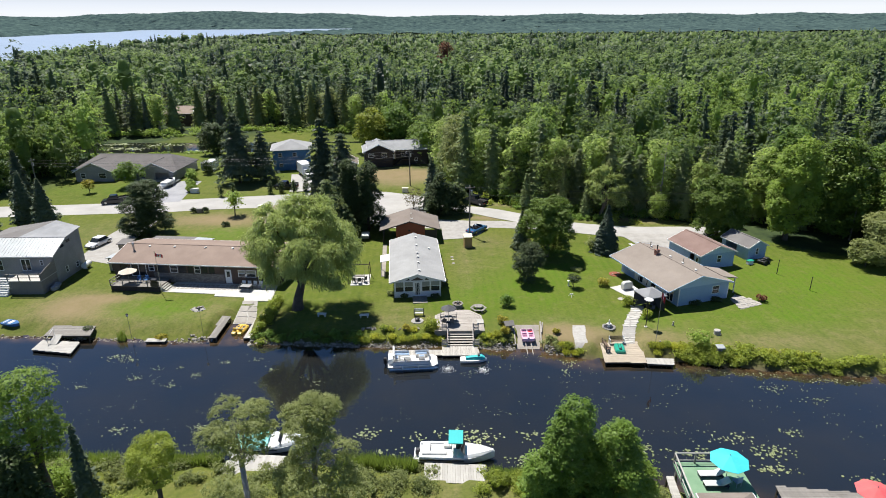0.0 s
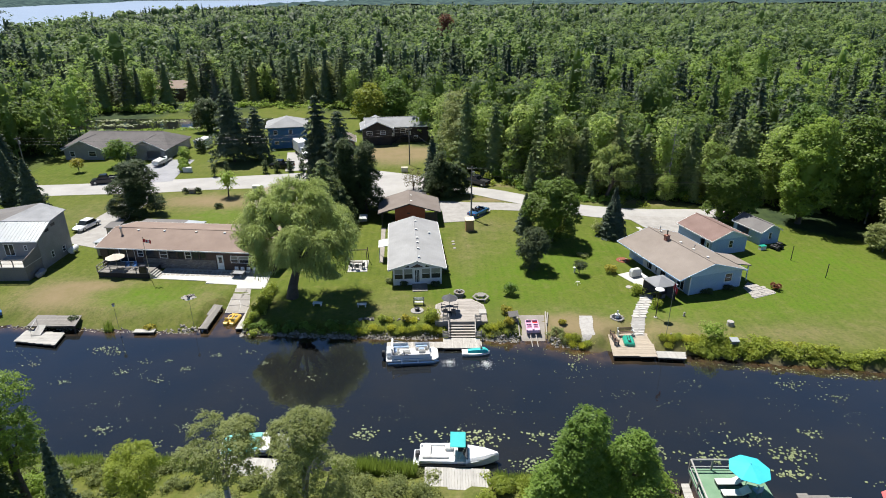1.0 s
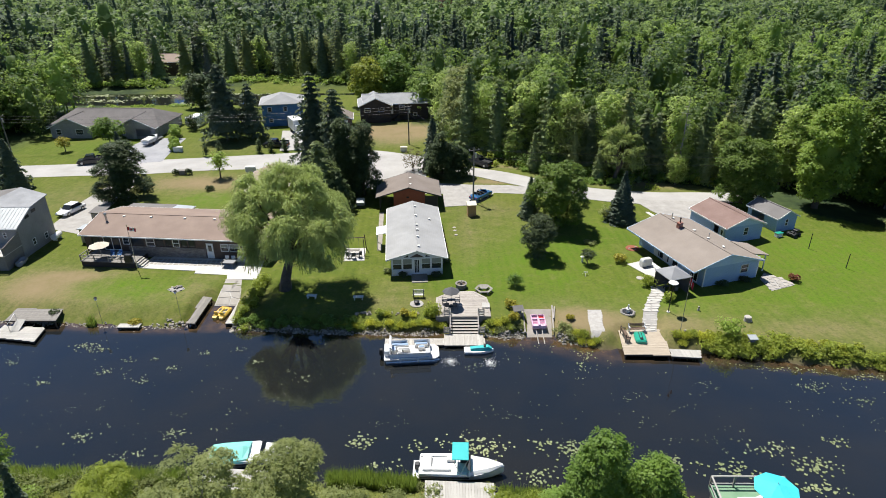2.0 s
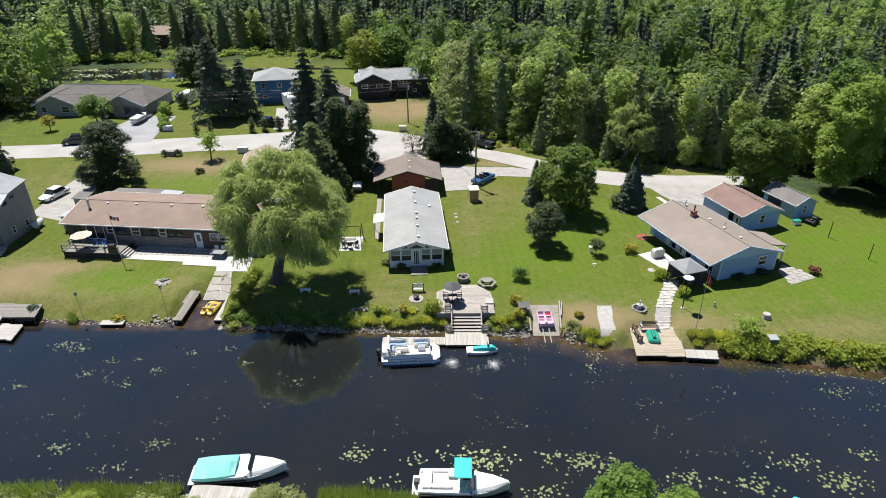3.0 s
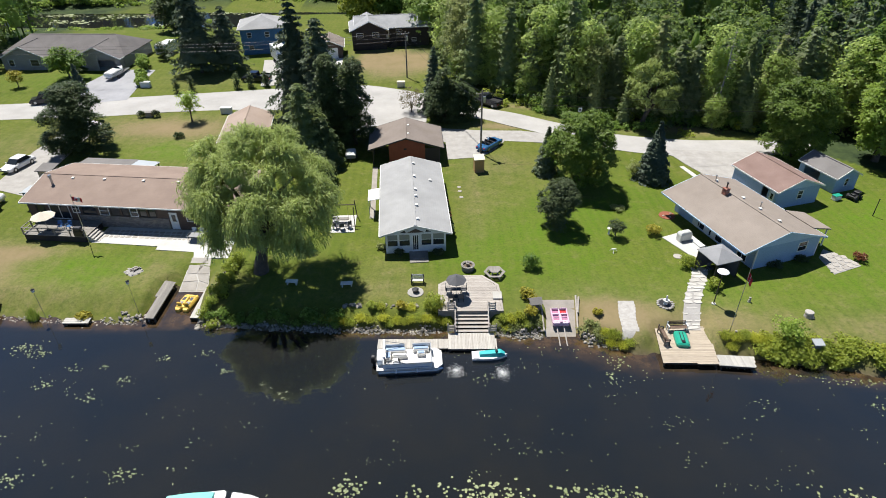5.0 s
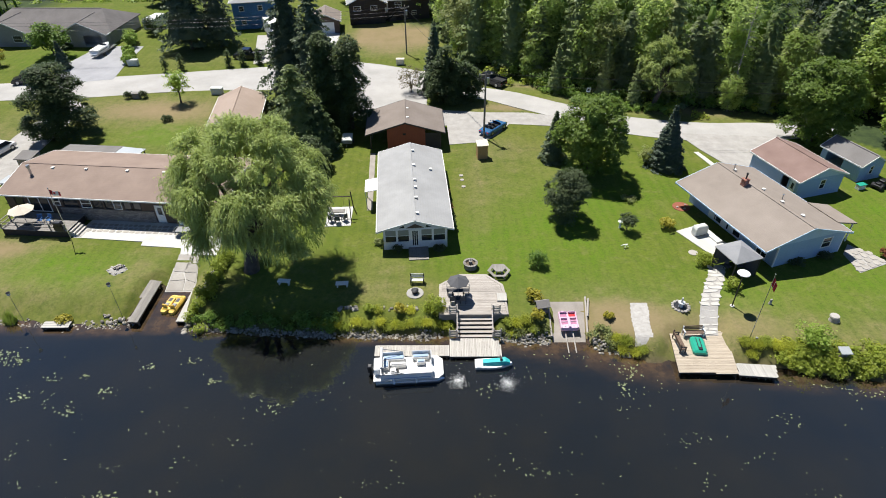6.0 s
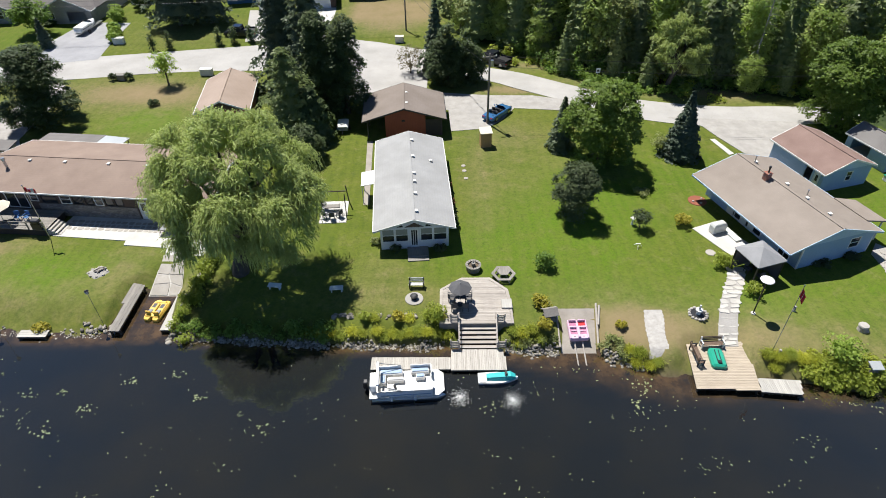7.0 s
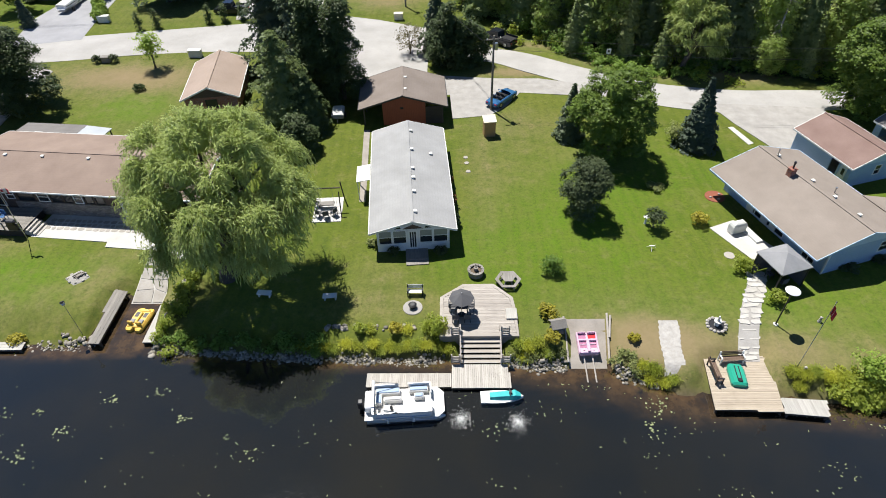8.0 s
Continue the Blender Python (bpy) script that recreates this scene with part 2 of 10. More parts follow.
SOIL = worn("soil", (0.1, 0.075, 0.05), (0.15, 0.11, 0.075), 1, 8, 0.95)

L_WILLOW = leaf("willow_leaves", (0.15, 0.195, 0.05), (0.46, 0.53, 0.18), 0.36)
L_MAPLE = leaf("maple_leaves", (0.05, 0.1, 0.018), (0.23, 0.34, 0.06), 0.36, gloss=0.2)
L_BRIGHT = leaf("bright_leaves", (0.1, 0.17, 0.026), (0.32, 0.42, 0.075), 0.42)
L_DARK = leaf("dark_leaves", (0.036, 0.056, 0.026), (0.1, 0.125, 0.058), 0.3, gloss=0.12)
L_SPRUCE = leaf("spruce_needles", (0.03, 0.05, 0.026), (0.14, 0.175, 0.09), 0.25)
L_BLUESP = leaf("blue_spruce_needles", (0.03, 0.05, 0.034), (0.095, 0.125, 0.08), 0.2, gloss=0.15)
L_CEDAR = leaf("cedar_sprays", (0.034, 0.056, 0.02), (0.1, 0.135, 0.048), 0.25, gloss=0.15)
L_PINE = leaf("pine_needles", (0.085, 0.12, 0.042), (0.26, 0.315, 0.115), 0.36)
L_OLIVE = leaf("olive_grey_leaves", (0.13, 0.16, 0.05), (0.32, 0.35, 0.13), 0.45)
L_SHRUB = leaf("shrub_leaves", (0.12, 0.17, 0.026), (0.38, 0.43, 0.07), 0.5)
L_GOLD = leaf("golden_leaves", (0.17, 0.17, 0.02), (0.38, 0.33, 0.04), 0.3)
L_REED = leaf("reeds", (0.09, 0.15, 0.02), (0.26, 0.34, 0.06), 0.4)
L_WOOD = leaf("mixed_forest_leaves", (0.042, 0.084, 0.026), (0.31, 0.42, 0.095), 0.42, True)
L_WOODC = leaf("forest_needles", (0.05, 0.085, 0.044), (0.2, 0.25, 0.13), 0.48, True, (0.2, 0.2, 0.14))
L_LILY = leaf("lily_pads", (0.13, 0.165, 0.07), (0.36, 0.39, 0.2), 0.15)
L_RED = leaf("rusty_leaves", (0.13, 0.045, 0.02), (0.22, 0.09, 0.04), 0.2)
L_LIME = leaf("lime_leaves", (0.13, 0.18, 0.02), (0.36, 0.38, 0.05), 0.42)
METALGREY = worn("grey_metal_roof", (0.2, 0.205, 0.21), (0.29, 0.295, 0.3), 0.5, 10, 0.8, 0.0)
RAMPMAT = worn("stained_concrete", (0.24, 0.215, 0.185), (0.33, 0.3, 0.265), 0.7, 8, 0.95)
L_DEEP = leaf("deep_green_leaves", (0.035, 0.066, 0.011), (0.16, 0.235, 0.032), 0.2, gloss=0.2)
L_TWIG = leaf("sparse_brown_leaves", (0.07, 0.06, 0.03), (0.15, 0.13, 0.06), 0.2)

PALEPINK = worn("faded_pink_plastic", (0.58, 0.36, 0.47), (0.64, 0.45, 0.54), 1, 7, 0.45)
L_BLADE = leaf("daylily_blades", (0.19, 0.24, 0.03), (0.5, 0.5, 0.06), 0.5)
L_WOODFAR = leaf("far_forest_leaves", (0.045, 0.083, 0.033), (0.22, 0.3, 0.092), 0.5, True)
L_WOODFARC = leaf("far_forest_needles", (0.045, 0.078, 0.038), (0.16, 0.21, 0.1), 0.35, True)
# lightened leaf copies: backlight along the wood's front is put into their colour
L_EDGE = leaf("backlit_edge_leaves", (0.115, 0.17, 0.05), (0.44, 0.53, 0.16), 0.62)
L_EDGEC = leaf("backlit_edge_needles", (0.11, 0.14, 0.066), (0.31, 0.36, 0.17), 0.55)
# distance haze is put into the bluish canopy colour of the hills
n = Nodes("hazy_hill_canopy")
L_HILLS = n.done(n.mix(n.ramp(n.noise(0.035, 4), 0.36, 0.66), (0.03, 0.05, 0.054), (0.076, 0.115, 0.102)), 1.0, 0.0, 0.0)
PALEFLAG = worn("pale_flagstone", (0.4, 0.38, 0.34), (0.54, 0.52, 0.48), 0.9, 7, 0.9, vary=0.3)
ROOFDARK = banded("dark_slate_shingles", (0.12, 0.11, 0.105), (0.165, 0.152, 0.145), 0.06, 2, 0.4, 0.9, 0.25, 0.3, 0.1)


# ---- building tools ----
def thing(name, m, label, category, group="", kind=""):
    ob = new(name)
    ob.empty_display_size = 0.2
    ob.matrix_world = m
    return tagged(ob, label, category, group, kind)


def mesh_of(name, bm, material):
    me = bpy.data.meshes.new(name)
    bmesh.ops.recalc_face_normals(bm, faces=bm.faces)
    bm.to_mesh(me)
    bm.free()
    me.materials.append(material)
    return me


def part(name, bm, material, parent, label=""):
    """One mesh object under a thing or part."""
    ob = new(name, mesh_of(name, bm, material))
    ob.parent = parent
    return tagged(ob, label)


def piece(name, me, parent, m):
    """One more object on a shared mesh."""
    ob = new(name, me)
    ob.parent = parent
    ob.matrix_basis = m
    return ob


def solo(name, bm, material, m, label, category, group="", kind=""):
    """A thing of one mesh."""
    ob = new(name, mesh_of(name, bm, material))
    ob.matrix_world = m
    return tagged(ob, label, category, group, kind)


def BM():
    return bmesh.new()


def box(bm, x0, x1, y0, y1, z0, z1, bevel=0.0, m=None):
    g = bmesh.ops.create_cube(bm, size=1.0)["verts"]
    for v in g:
        v.co = Vector((x0 if v.co.x < 0 else x1, y0 if v.co.y < 0 else y1, z0 if v.co.z < 0 else z1))
    if bevel:
        es = list({e for v in g for e in v.link_edges})
        r = bmesh.ops.bevel(bm, geom=es, offset=bevel, segments=1, affect="EDGES")
        g = list({v for f in r["faces"] for v in f.verts} | {v for v in g if v.is_valid})
    if m is not None:
        bmesh.ops.transform(bm, matrix=m, verts=g)
    return bm


def cyl(bm, x, y, z0, z1, r0, r1=None, seg=12, m=None):
    r1 = r0 if r1 is None else r1
    g = bmesh.ops.create_cone(bm, cap_ends=True, segments=seg, radius1=r0, radius2=r1, depth=z1 - z0)["verts"]
    bmesh.ops.translate(bm, verts=g, vec=(x, y, (z0 + z1) / 2))
    if m is not None:
        bmesh.ops.transform(bm, matrix=m, verts=g)
    return bm


def rod(bm, a, b, r, seg=8):
    """A round bar from a to b."""
    a, b = Vector(a), Vector(b)
    m = Matrix.Translation((a + b) / 2) @ (b - a).to_track_quat("Z", "Y").to_matrix().to_4x4()
    g = bmesh.ops.create_cone(bm, cap_ends=True, segments=seg, radius1=r, radius2=r, depth=(b - a).length)["verts"]
    bmesh.ops.transform(bm, matrix=m, verts=g)
    return bm


def prism(bm, outline, z0, z1):
    """A slab of a flat outline, listed anticlockwise."""
    lo = [bm.verts.new((x, y, z0)) for x, y in outline]
    hi = [bm.verts.new((x, y, z1)) for x, y in outline]
    n = len(outline)
    bm.faces.new(hi)
    bm.faces.new(lo[::-1])
    for i in range(n):
        bm.faces.new((lo[i], lo[(i + 1) % n], hi[(i + 1) % n], hi[i]))
    return bm


def poly3(bm, pts, thick):
    """A slab over any planar polygon in space, of a thickness straight down."""
    hi = [bm.verts.new(p) for p in pts]
    lo = [bm.verts.new((p[0], p[1], p[2] - thick)) for p in pts]
    n = len(pts)
    bm.faces.new(hi)
    bm.faces.new(lo[::-1])
    for i in range(n):
        bm.faces.new((lo[i], lo[(i + 1) % n], hi[(i + 1) % n], hi[i]))
    return bm


def loft(bm, rings, close=True, caps=True):
    """Skin over rings of points of one count."""
    vs = [[bm.verts.new(p) for p in r] for r in rings]
    for a, b in zip(vs, vs[1:]):
        n = len(a)
        for i in range(n if close else n - 1):
            bm.faces.new((a[i], a[(i + 1) % n], b[(i + 1) % n], b[i]))
    if caps:
        bm.faces.new(vs[0][::-1])
        bm.faces.new(vs[-1])
    return bm


def blob(bm, c, r, rng, rough=0.18, sub=1):
    """An uneven rounded lump, as a stone is."""
    g = bmesh.ops.create_icosphere(bm, subdivisions=sub, radius=1.0)["verts"]
    for v in g:
        k = 1 + rng.uniform(-rough, rough)
        v.co = Vector((c[0] + v.co.x * r[0] * k, c[1] + v.co.y * r[1] * k, c[2] + v.co.z * r[2] * k))
    return bm


def tri_mesh(name, V, F, material, tint=None):
    me = bpy.data.meshes.new(name)
    me.vertices.add(len(V))
    me.vertices.foreach_set("co", np.asarray(V, np.float32).ravel())
    me.loops.add(3 * len(F))
    me.loops.foreach_set("vertex_index", np.asarray(F, np.int32).ravel())
    me.polygons.add(len(F))
    me.polygons.foreach_set("loop_start", np.arange(0, 3 * len(F), 3, dtype=np.int32))
    me.update(calc_edges=True)
    if tint is not None:
        a = me.attributes.new("tint", "FLOAT", "POINT")
        a.data.foreach_set("value", np.asarray(tint, np.float32))
    me.materials.append(material)
    return me


# ---- ground ----
SHORE_N = ((-400, 69.5), (-60, 68.2), (-50, 67.7), (-42, 67.1), (-32, 66.3), (-27.2, 66.4), (-22.5, 66.3), (-17, 65.7), (-8, 65.2), (0, 65.1), (6, 64.5), (10, 64.3), (13, 64.0),
           (15.5, 62.7), (19, 62.0), (24, 61.8), (29, 61.2), (35, 60.0), (42, 58.6), (50, 57.8), (120, 52), (400, 40))
SHORE_S = ((-400, 51), (-40, 45.5), (-30, 45.3), (-18, 44.9), (-6, 44.4), (8, 43.1), (20, 41.8), (34, 38.5), (120, 32), (400, 20))
LAKE_NEAR = ((420, -330), (709, -400), (1240, -480), (1700, -470), (2356, -420), (3300, -250), (3600, -100), (3700, 200), (5000, 300))
LAKE_FAR = ((420, -1150), (2080, -1450), (2600, -1580), (3226, -1670), (5000, -2300))
POND_N = ((-140, 200), (-110, 204), (-92, 208), (-74, 213), (-45, 213), (-20, 205))
POND_S = ((-140, 180), (-110, 174), (-77, 175), (-63, 181), (-45, 186), (-20, 194))


def at(table, v):
    xs, ys = zip(*table)
    return np.interp(v, xs, ys)


def smooth(v):
    v = np.clip(v, 0, 1)
    return v * v * (3 - 2 * v)


def shore_wave(x):
    return 0.25 * np.sin(x * 1.3) + 0.18 * np.sin(x * 2.9 + 1.0)


def height(x, y):
    """The ground's height over the plan."""
    x, y = np.asarray(x, float), np.asarray(y, float)
    dn = y - (at(SHORE_N, x) + shore_wave(x))
    ds = (at(SHORE_S, x) + shore_wave(x + 40)) - y
    slope = np.where(x > 28, 2.2, np.where(x < -22, 4.5, 2.3))
    zn = -1.2 + 1.2 * smooth((dn + 0.15) / slope)
    zs = -1.25 + 0.85 * smooth((ds + 0.2) / 2.5)
    z = np.where(dn > -0.3, zn, np.where(ds > -0.3, zs, -2.4))
    z = np.where((dn <= -0.3) & (dn > -2.5), -1.2 - 0.5 * (-dn - 0.3), z)
    z = np.where((dn <= -0.3) & (ds <= -0.3), np.minimum(z, -1.25), z)
    # the slip beside the yellow pedal boat
    slip = (x > -28.35) & (x < -23.0) & (y < 72.6) & (y > 60)
    z = np.where(slip, np.minimum(z, -1.9 + 0.7 * smooth((y - 69.5) / 2.8)), z)
    ramp = (x > -26.6) & (x < -23.6) & (y >= 71.8) & (y < 76.4)
    z = np.where(ramp, -1.2 + 1.15 * smooth((y - 71.6) / 4.6), z)
    z = np.where((x > 20.4) & (x < 24.9) & (y > 58) & (y < 65.3), np.minimum(z, -0.85), z)
    z = np.where((x > 22.4) & (x < 25.6) & (y >= 65.3) & (y < 68), np.minimum(z, -0.6 + 0.22 * (y - 65.3)), z)
    z = np.where((x > 1.6) & (x < 5.4) & (y > 62) & (y < 67.2), np.minimum(z, -1.15), z)
    launch = (x > 10.0) & (x < 13.6) & (y > 62) & (y < 68.8)
    z = np.where(launch, np.minimum(z, -1.35 + 1.3 * smooth((y - 63.6) / 5.2)), z)
    # the pond behind the road
    inp = (x > -132) & (x < -24)
    d = np.minimum(np.minimum(at(POND_N, x) - y, y - at(POND_S, x)), np.minimum(x + 132, -24 - x))
    z = np.where(inp & (d > -1.5), np.minimum(z, 0.2 - 1.4 * smooth((d + 1.5) / 2.5)), z)
    # the lake, the channel at its end, and the hills beyond
    yy = np.clip(y, 420, 5000)
    d = np.minimum(np.minimum(at(LAKE_NEAR, yy) - x, x - at(LAKE_FAR, yy)), np.minimum(y - 430, 4150 - y))
    z = np.where(d > 0, -6.0, z)
    bay = (y > 3750) & (y < 4250) & (x > 640) & (x < 1250)
    z = np.where(bay, -6.0, z)
    west = smooth((at(LAKE_FAR, yy) - x - 20) / 900)
    north = smooth((y - 4160) / 350)
    hill = (66 + 22 * np.sin(x / 700.0 + 0.8) + 7 * np.sin(x / 173.0 + y / 260.0)) * west
    hill = np.maximum(hill, north * (np.interp(x, (-2600, -1900, -1250, -400, 700, 2500), (78, 104, 98, 66, 56, 50)) + 5 * np.sin(x / 131.0 + 1)))
    z = np.where((d <= 0) & ~bay, z + np.where(y > 420, hill, 0), z)
    roll_e = 13 * smooth((y - 1500) / 2400) * smooth((x + 100) / 900)
    return np.where((d <= 0) & ~bay, z + roll_e, z)


def spread(lo, hi, step, end_lo, end_hi, n):
    near = np.arange(lo, hi + 1e-6, step)
    k = (np.arange(1, n + 1) / n) ** 2.6
    return np.concatenate([(lo - (lo - end_lo) * k)[::-1], near, hi + (end_hi - hi) * k])


GX = spread(-72, 66, 0.7, -4600, 4600, 52)
GY = spread(34, 124, 0.7, -700, 4850, 64)
XX, YY = np.meshgrid(GX, GY)
ZZ = height(XX, YY)
ZZ = np.where((YY > 1400) & (ZZ > 8), ZZ * 0.55, ZZ) + 0.03 * np.sin(XX * 0.5 + 2) * np.sin(YY * 0.43)


def lump(cx, cy, rx, ry, p=1.0):
    return np.exp(-(((XX - cx) / rx) ** 2 + ((YY - cy) / ry) ** 2) ** p)


DRY = np.clip(1.5 * lump(-9.5, 149, 9, 11, 2) + 0.6 * lump(-50, 74.5, 6, 5) + 0.6 * lump(-29.5, 75, 2.5, 3) + 0.5 * lump(-44, 77.5, 5, 1.6) + 0.5 * lump(40, 64, 16, 3.5) + 0.35 * lump(62, 68, 9, 6) + 0.35 * lump(-5, 73, 3, 3) + 1.0 * lump(-43, 113, 14, 5.5) + 0.55 * lump(-38, 71, 12, 3.4) + 1.0 * lump(15.5, 66.6, 6.0, 4.0) + 0.5 * lump(-45, 138, 8, 5)
              + 0.15 * lump(45, 66, 14, 6) + 0.95 * lump(10, 113.0, 7, 2.2) + 0.45 * lump(-62, 105, 10, 6) + 0.25 * lump(8, 90, 4, 9) + 0.4 * lump(0, 40, 30, 4) + 0.4 * lump(-48, 76, 8, 5) + 0.6 * lump(-22, 70.5, 2.2, 3.5) + 0.5 * lump(4.5, 88, 1.6, 9) + 0.45 * lump(9, 99, 5, 4) + 0.4 * lump(-2, 70, 7, 2.2) + 0.35 * lump(23, 66, 6, 3) + 0.5 * lump(17, 92, 4, 3) + 0.45 * lump(-36, 103, 7, 7)
              + 1.0 * lump(40, 111.4, 12, 3.4) + 0.8 * lump(14, 121.4, 6, 1.6) + 0.8 * lump(22, 116.2, 5, 1.6) + 0.35 * lump(28, 66, 5, 5), 0, 1)
# forest floor mask; beyond x = 55 its dark also paints tree shade on grass
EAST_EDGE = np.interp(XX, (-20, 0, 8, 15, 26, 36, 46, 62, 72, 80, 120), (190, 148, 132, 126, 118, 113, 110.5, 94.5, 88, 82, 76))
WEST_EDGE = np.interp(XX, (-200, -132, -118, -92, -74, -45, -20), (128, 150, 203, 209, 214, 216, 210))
WILD_SHADE = np.where(XX > -19, YY > EAST_EDGE, YY > WEST_EDGE).astype(float)
WILD_SHADE = np.maximum(WILD_SHADE, (XX < -96) & (YY > 128))
WILD_SHADE = np.maximum(WILD_SHADE, (XX > 74) & (YY > 70))
GREEN = np.clip(lump(-37, 74, 7, 3.2) + 1.2 * lump(54, 82, 12, 8) + 0.8 * lump(46, 71, 9, 4) + 0.6 * lump(4, 76, 5, 5) + lump(-39, 104, 6, 4) + 0.95 * lump(14, 80, 8, 9) + 0.7 * lump(22, 90, 8, 6) + 0.7 * lump(30, 70, 8, 4) + 0.5 * lump(-72, 137, 9, 4), 0, 1)
SHADY = np.clip((at(SHORE_N, XX) + 0.9 - YY) / 0.8, 0, 1) * (YY > at(SHORE_N, XX) - 3)

nx, ny = len(GX), len(GY)
gv = np.stack([XX.ravel(), YY.ravel(), ZZ.ravel()], 1)
ii = (np.arange(ny - 1)[:, None] * nx + np.arange(nx - 1)[None, :]).ravel()
gf = np.concatenate([np.stack([ii, ii + 1, ii + nx + 1], 1), np.stack([ii, ii + nx + 1, ii + nx], 1)])

n = Nodes("lawn_and_forest_floor")
broad, mid, grain = n.noise(0.055, 4), n.noise(0.35, 4, 0.65), n.noise(3.5, 3, 0.7)
lawn = n.mix(n.ramp(mid, 0.3, 0.72), (0.064, 0.102, 0.008), (0.104, 0.136, 0.014))
lawn = n.mix(n.math("MULTIPLY", n.ramp(broad, 0.38, 0.66), 0.55), lawn, (0.132, 0.134, 0.022))
dryness = n.math("MULTIPLY", n.attr("dry"), n.math("ADD", 0.55, n.math("MULTIPLY", n.ramp(mid, 0.35, 0.65), 0.75)), True)
lawn = n.mix(dryness, lawn, (0.21, 0.165, 0.09))
patch = n.noise(1.1, 5, 0.7)
lawn = n.mix(n.math("MULTIPLY", n.ramp(patch, 0.47, 0.68), 0.6), lawn, (0.055, 0.085, 0.014))
lawn = n.mix(n.math("MULTIPLY", n.ramp(n.noise(0.7, 5, 0.75), 0.54, 0.74), 0.65), lawn, (0.2, 0.17, 0.08))
lawn = n.mix(n.math("MULTIPLY", n.ramp(n.noise(0.22, 6, 0.75), 0.56, 0.72), 0.5), lawn, (0.2, 0.165, 0.07))
lawn = n.mix(n.math("MULTIPLY", n.ramp(n.noise(0.8, 4, 0.7, (1.6, 0.22, 1.0)), 0.5, 0.75), 0.35), lawn, (0.052, 0.085, 0.012))
lawn = n.mix(n.math("MULTIPLY", n.attr("lush"), n.math("ADD", 0.4, n.math("MULTIPLY", n.ramp(mid, 0.65, 0.35), 0.55)), True), lawn, (0.082, 0.16, 0.006))
lawn = n.mix(n.math("MULTIPLY", n.ramp(grain, 0.42, 0.7), 0.5), lawn, (0.045, 0.06, 0.014))
lawn = n.mix(n.math("MULTIPLY", n.ramp(n.noise(11.0, 3, 0.75), 0.5, 0.72), 0.4), lawn, (0.165, 0.18, 0.04))
lawn = n.mix(n.math("MULTIPLY", n.ramp(n.noise(1.9, 5, 0.8), 0.52, 0.68), 0.45), lawn, (0.042, 0.066, 0.011))
stripe = n.math("ABSOLUTE", n.math("SUBTRACT", n.math("FRACT", n.math("ADD", n.math("DIVIDE", n.axis(0), 1.15), n.math("MULTIPLY", n.noise(0.05, 2), 2.5))), 0.5))
lawn = n.mix(n.math("MULTIPLY", n.ramp(stripe, 0.15, 0.35), 0.16), lawn, (0.13, 0.145, 0.03))
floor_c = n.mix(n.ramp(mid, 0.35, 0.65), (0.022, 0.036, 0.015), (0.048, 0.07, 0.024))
lawn = n.mix(n.math("MULTIPLY", n.ramp(n.attr("dry"), 0.6, 1.0), 0.75), lawn, n.mix(n.ramp(mid, 0.35, 0.65), (0.24, 0.175, 0.105), (0.19, 0.15, 0.075)))
lawn = n.mix(n.attr("wild_shade"), lawn, floor_c)
lawn = n.mix(n.attr("mud"), lawn, n.mix(n.ramp(grain, 0.3, 0.7), (0.07, 0.055, 0.035), (0.13, 0.1, 0.065)))
n.bump(grain, 0.5, 0.06)
GROUND = n.done(lawn, 0.95, 0.0, 0.15)
me = tri_mesh("ground", gv, gf, GROUND)
for key, arr in (("dry", DRY), ("wild_shade", WILD_SHADE), ("lush", GREEN), ("mud", SHADY)):
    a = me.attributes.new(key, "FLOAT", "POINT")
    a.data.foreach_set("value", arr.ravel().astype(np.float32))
me.polygons.foreach_set("use_smooth", np.ones(len(gf), bool))
tagged(new("ground", me), "mown green lawns with dry yellow patches, dark forest floor and painted tree shade", "ground", kind="structure")

# ---- water ----
n = Nodes("dark_canal_water")
ripple = n.math("ADD", n.math("MULTIPLY", n.noise(1.6, 2, 0.5, (1.0, 1.7, 1.0)), 0.6), n.noise(0.35, 2, 0.5))
n.bump(ripple, 0.045, 0.2)
murk = n.mix(n.ramp(n.noise(0.12, 3), 0.35, 0.7), (0.0102, 0.0122, 0.0138), (0.0155, 0.0155, 0.0135))
weed = n.mix(n.ramp(n.noise(0.9, 5, 0.7), 0.3, 0.7), (0.035, 0.022, 0.012), (0.1, 0.062, 0.03))
murk = n.mix(n.math("MULTIPLY", n.attr("shallow"), n.ramp(n.noise(0.35, 4, 0.7), 0.3, 0.55)), murk, weed)
WATER = n.done(murk, 0.02, 0.0, 1.0)
wx, wy = np.meshgrid(spread(-72, 66, 1.5, -4600, 4600, 12), spread(42, 72, 0.5, -700, 4850, 12))
wd = np.minimum(at(SHORE_N, wx) - wy, wy - at(SHORE_S, wx) + 1.2)
shallow = np.clip(1.15 - np.maximum(wd, 0) / np.interp(wx, (-30, -20, 5, 12, 20, 40), (0.9, 0.6, 0.9, 2.6, 2.6, 1.4)), 0, 1) * (wy < 75)
wi = (np.arange(wx.shape[0] - 1)[:, None] * wx.shape[1] + np.arange(wx.shape[1] - 1)[None, :]).ravel()
wk = wx.shape[1]
me = tri_mesh("water", np.stack([wx.ravel(), wy.ravel(), np.full(wx.size, -1.1)], 1), np.concatenate([np.stack([wi, wi + 1, wi + wk + 1], 1), np.stack([wi, wi + wk + 1, wi + wk], 1)]), WATER)
a = me.attributes.new("shallow", "FLOAT", "POINT")
a.data.foreach_set("value", shallow.ravel().astype(np.float32))
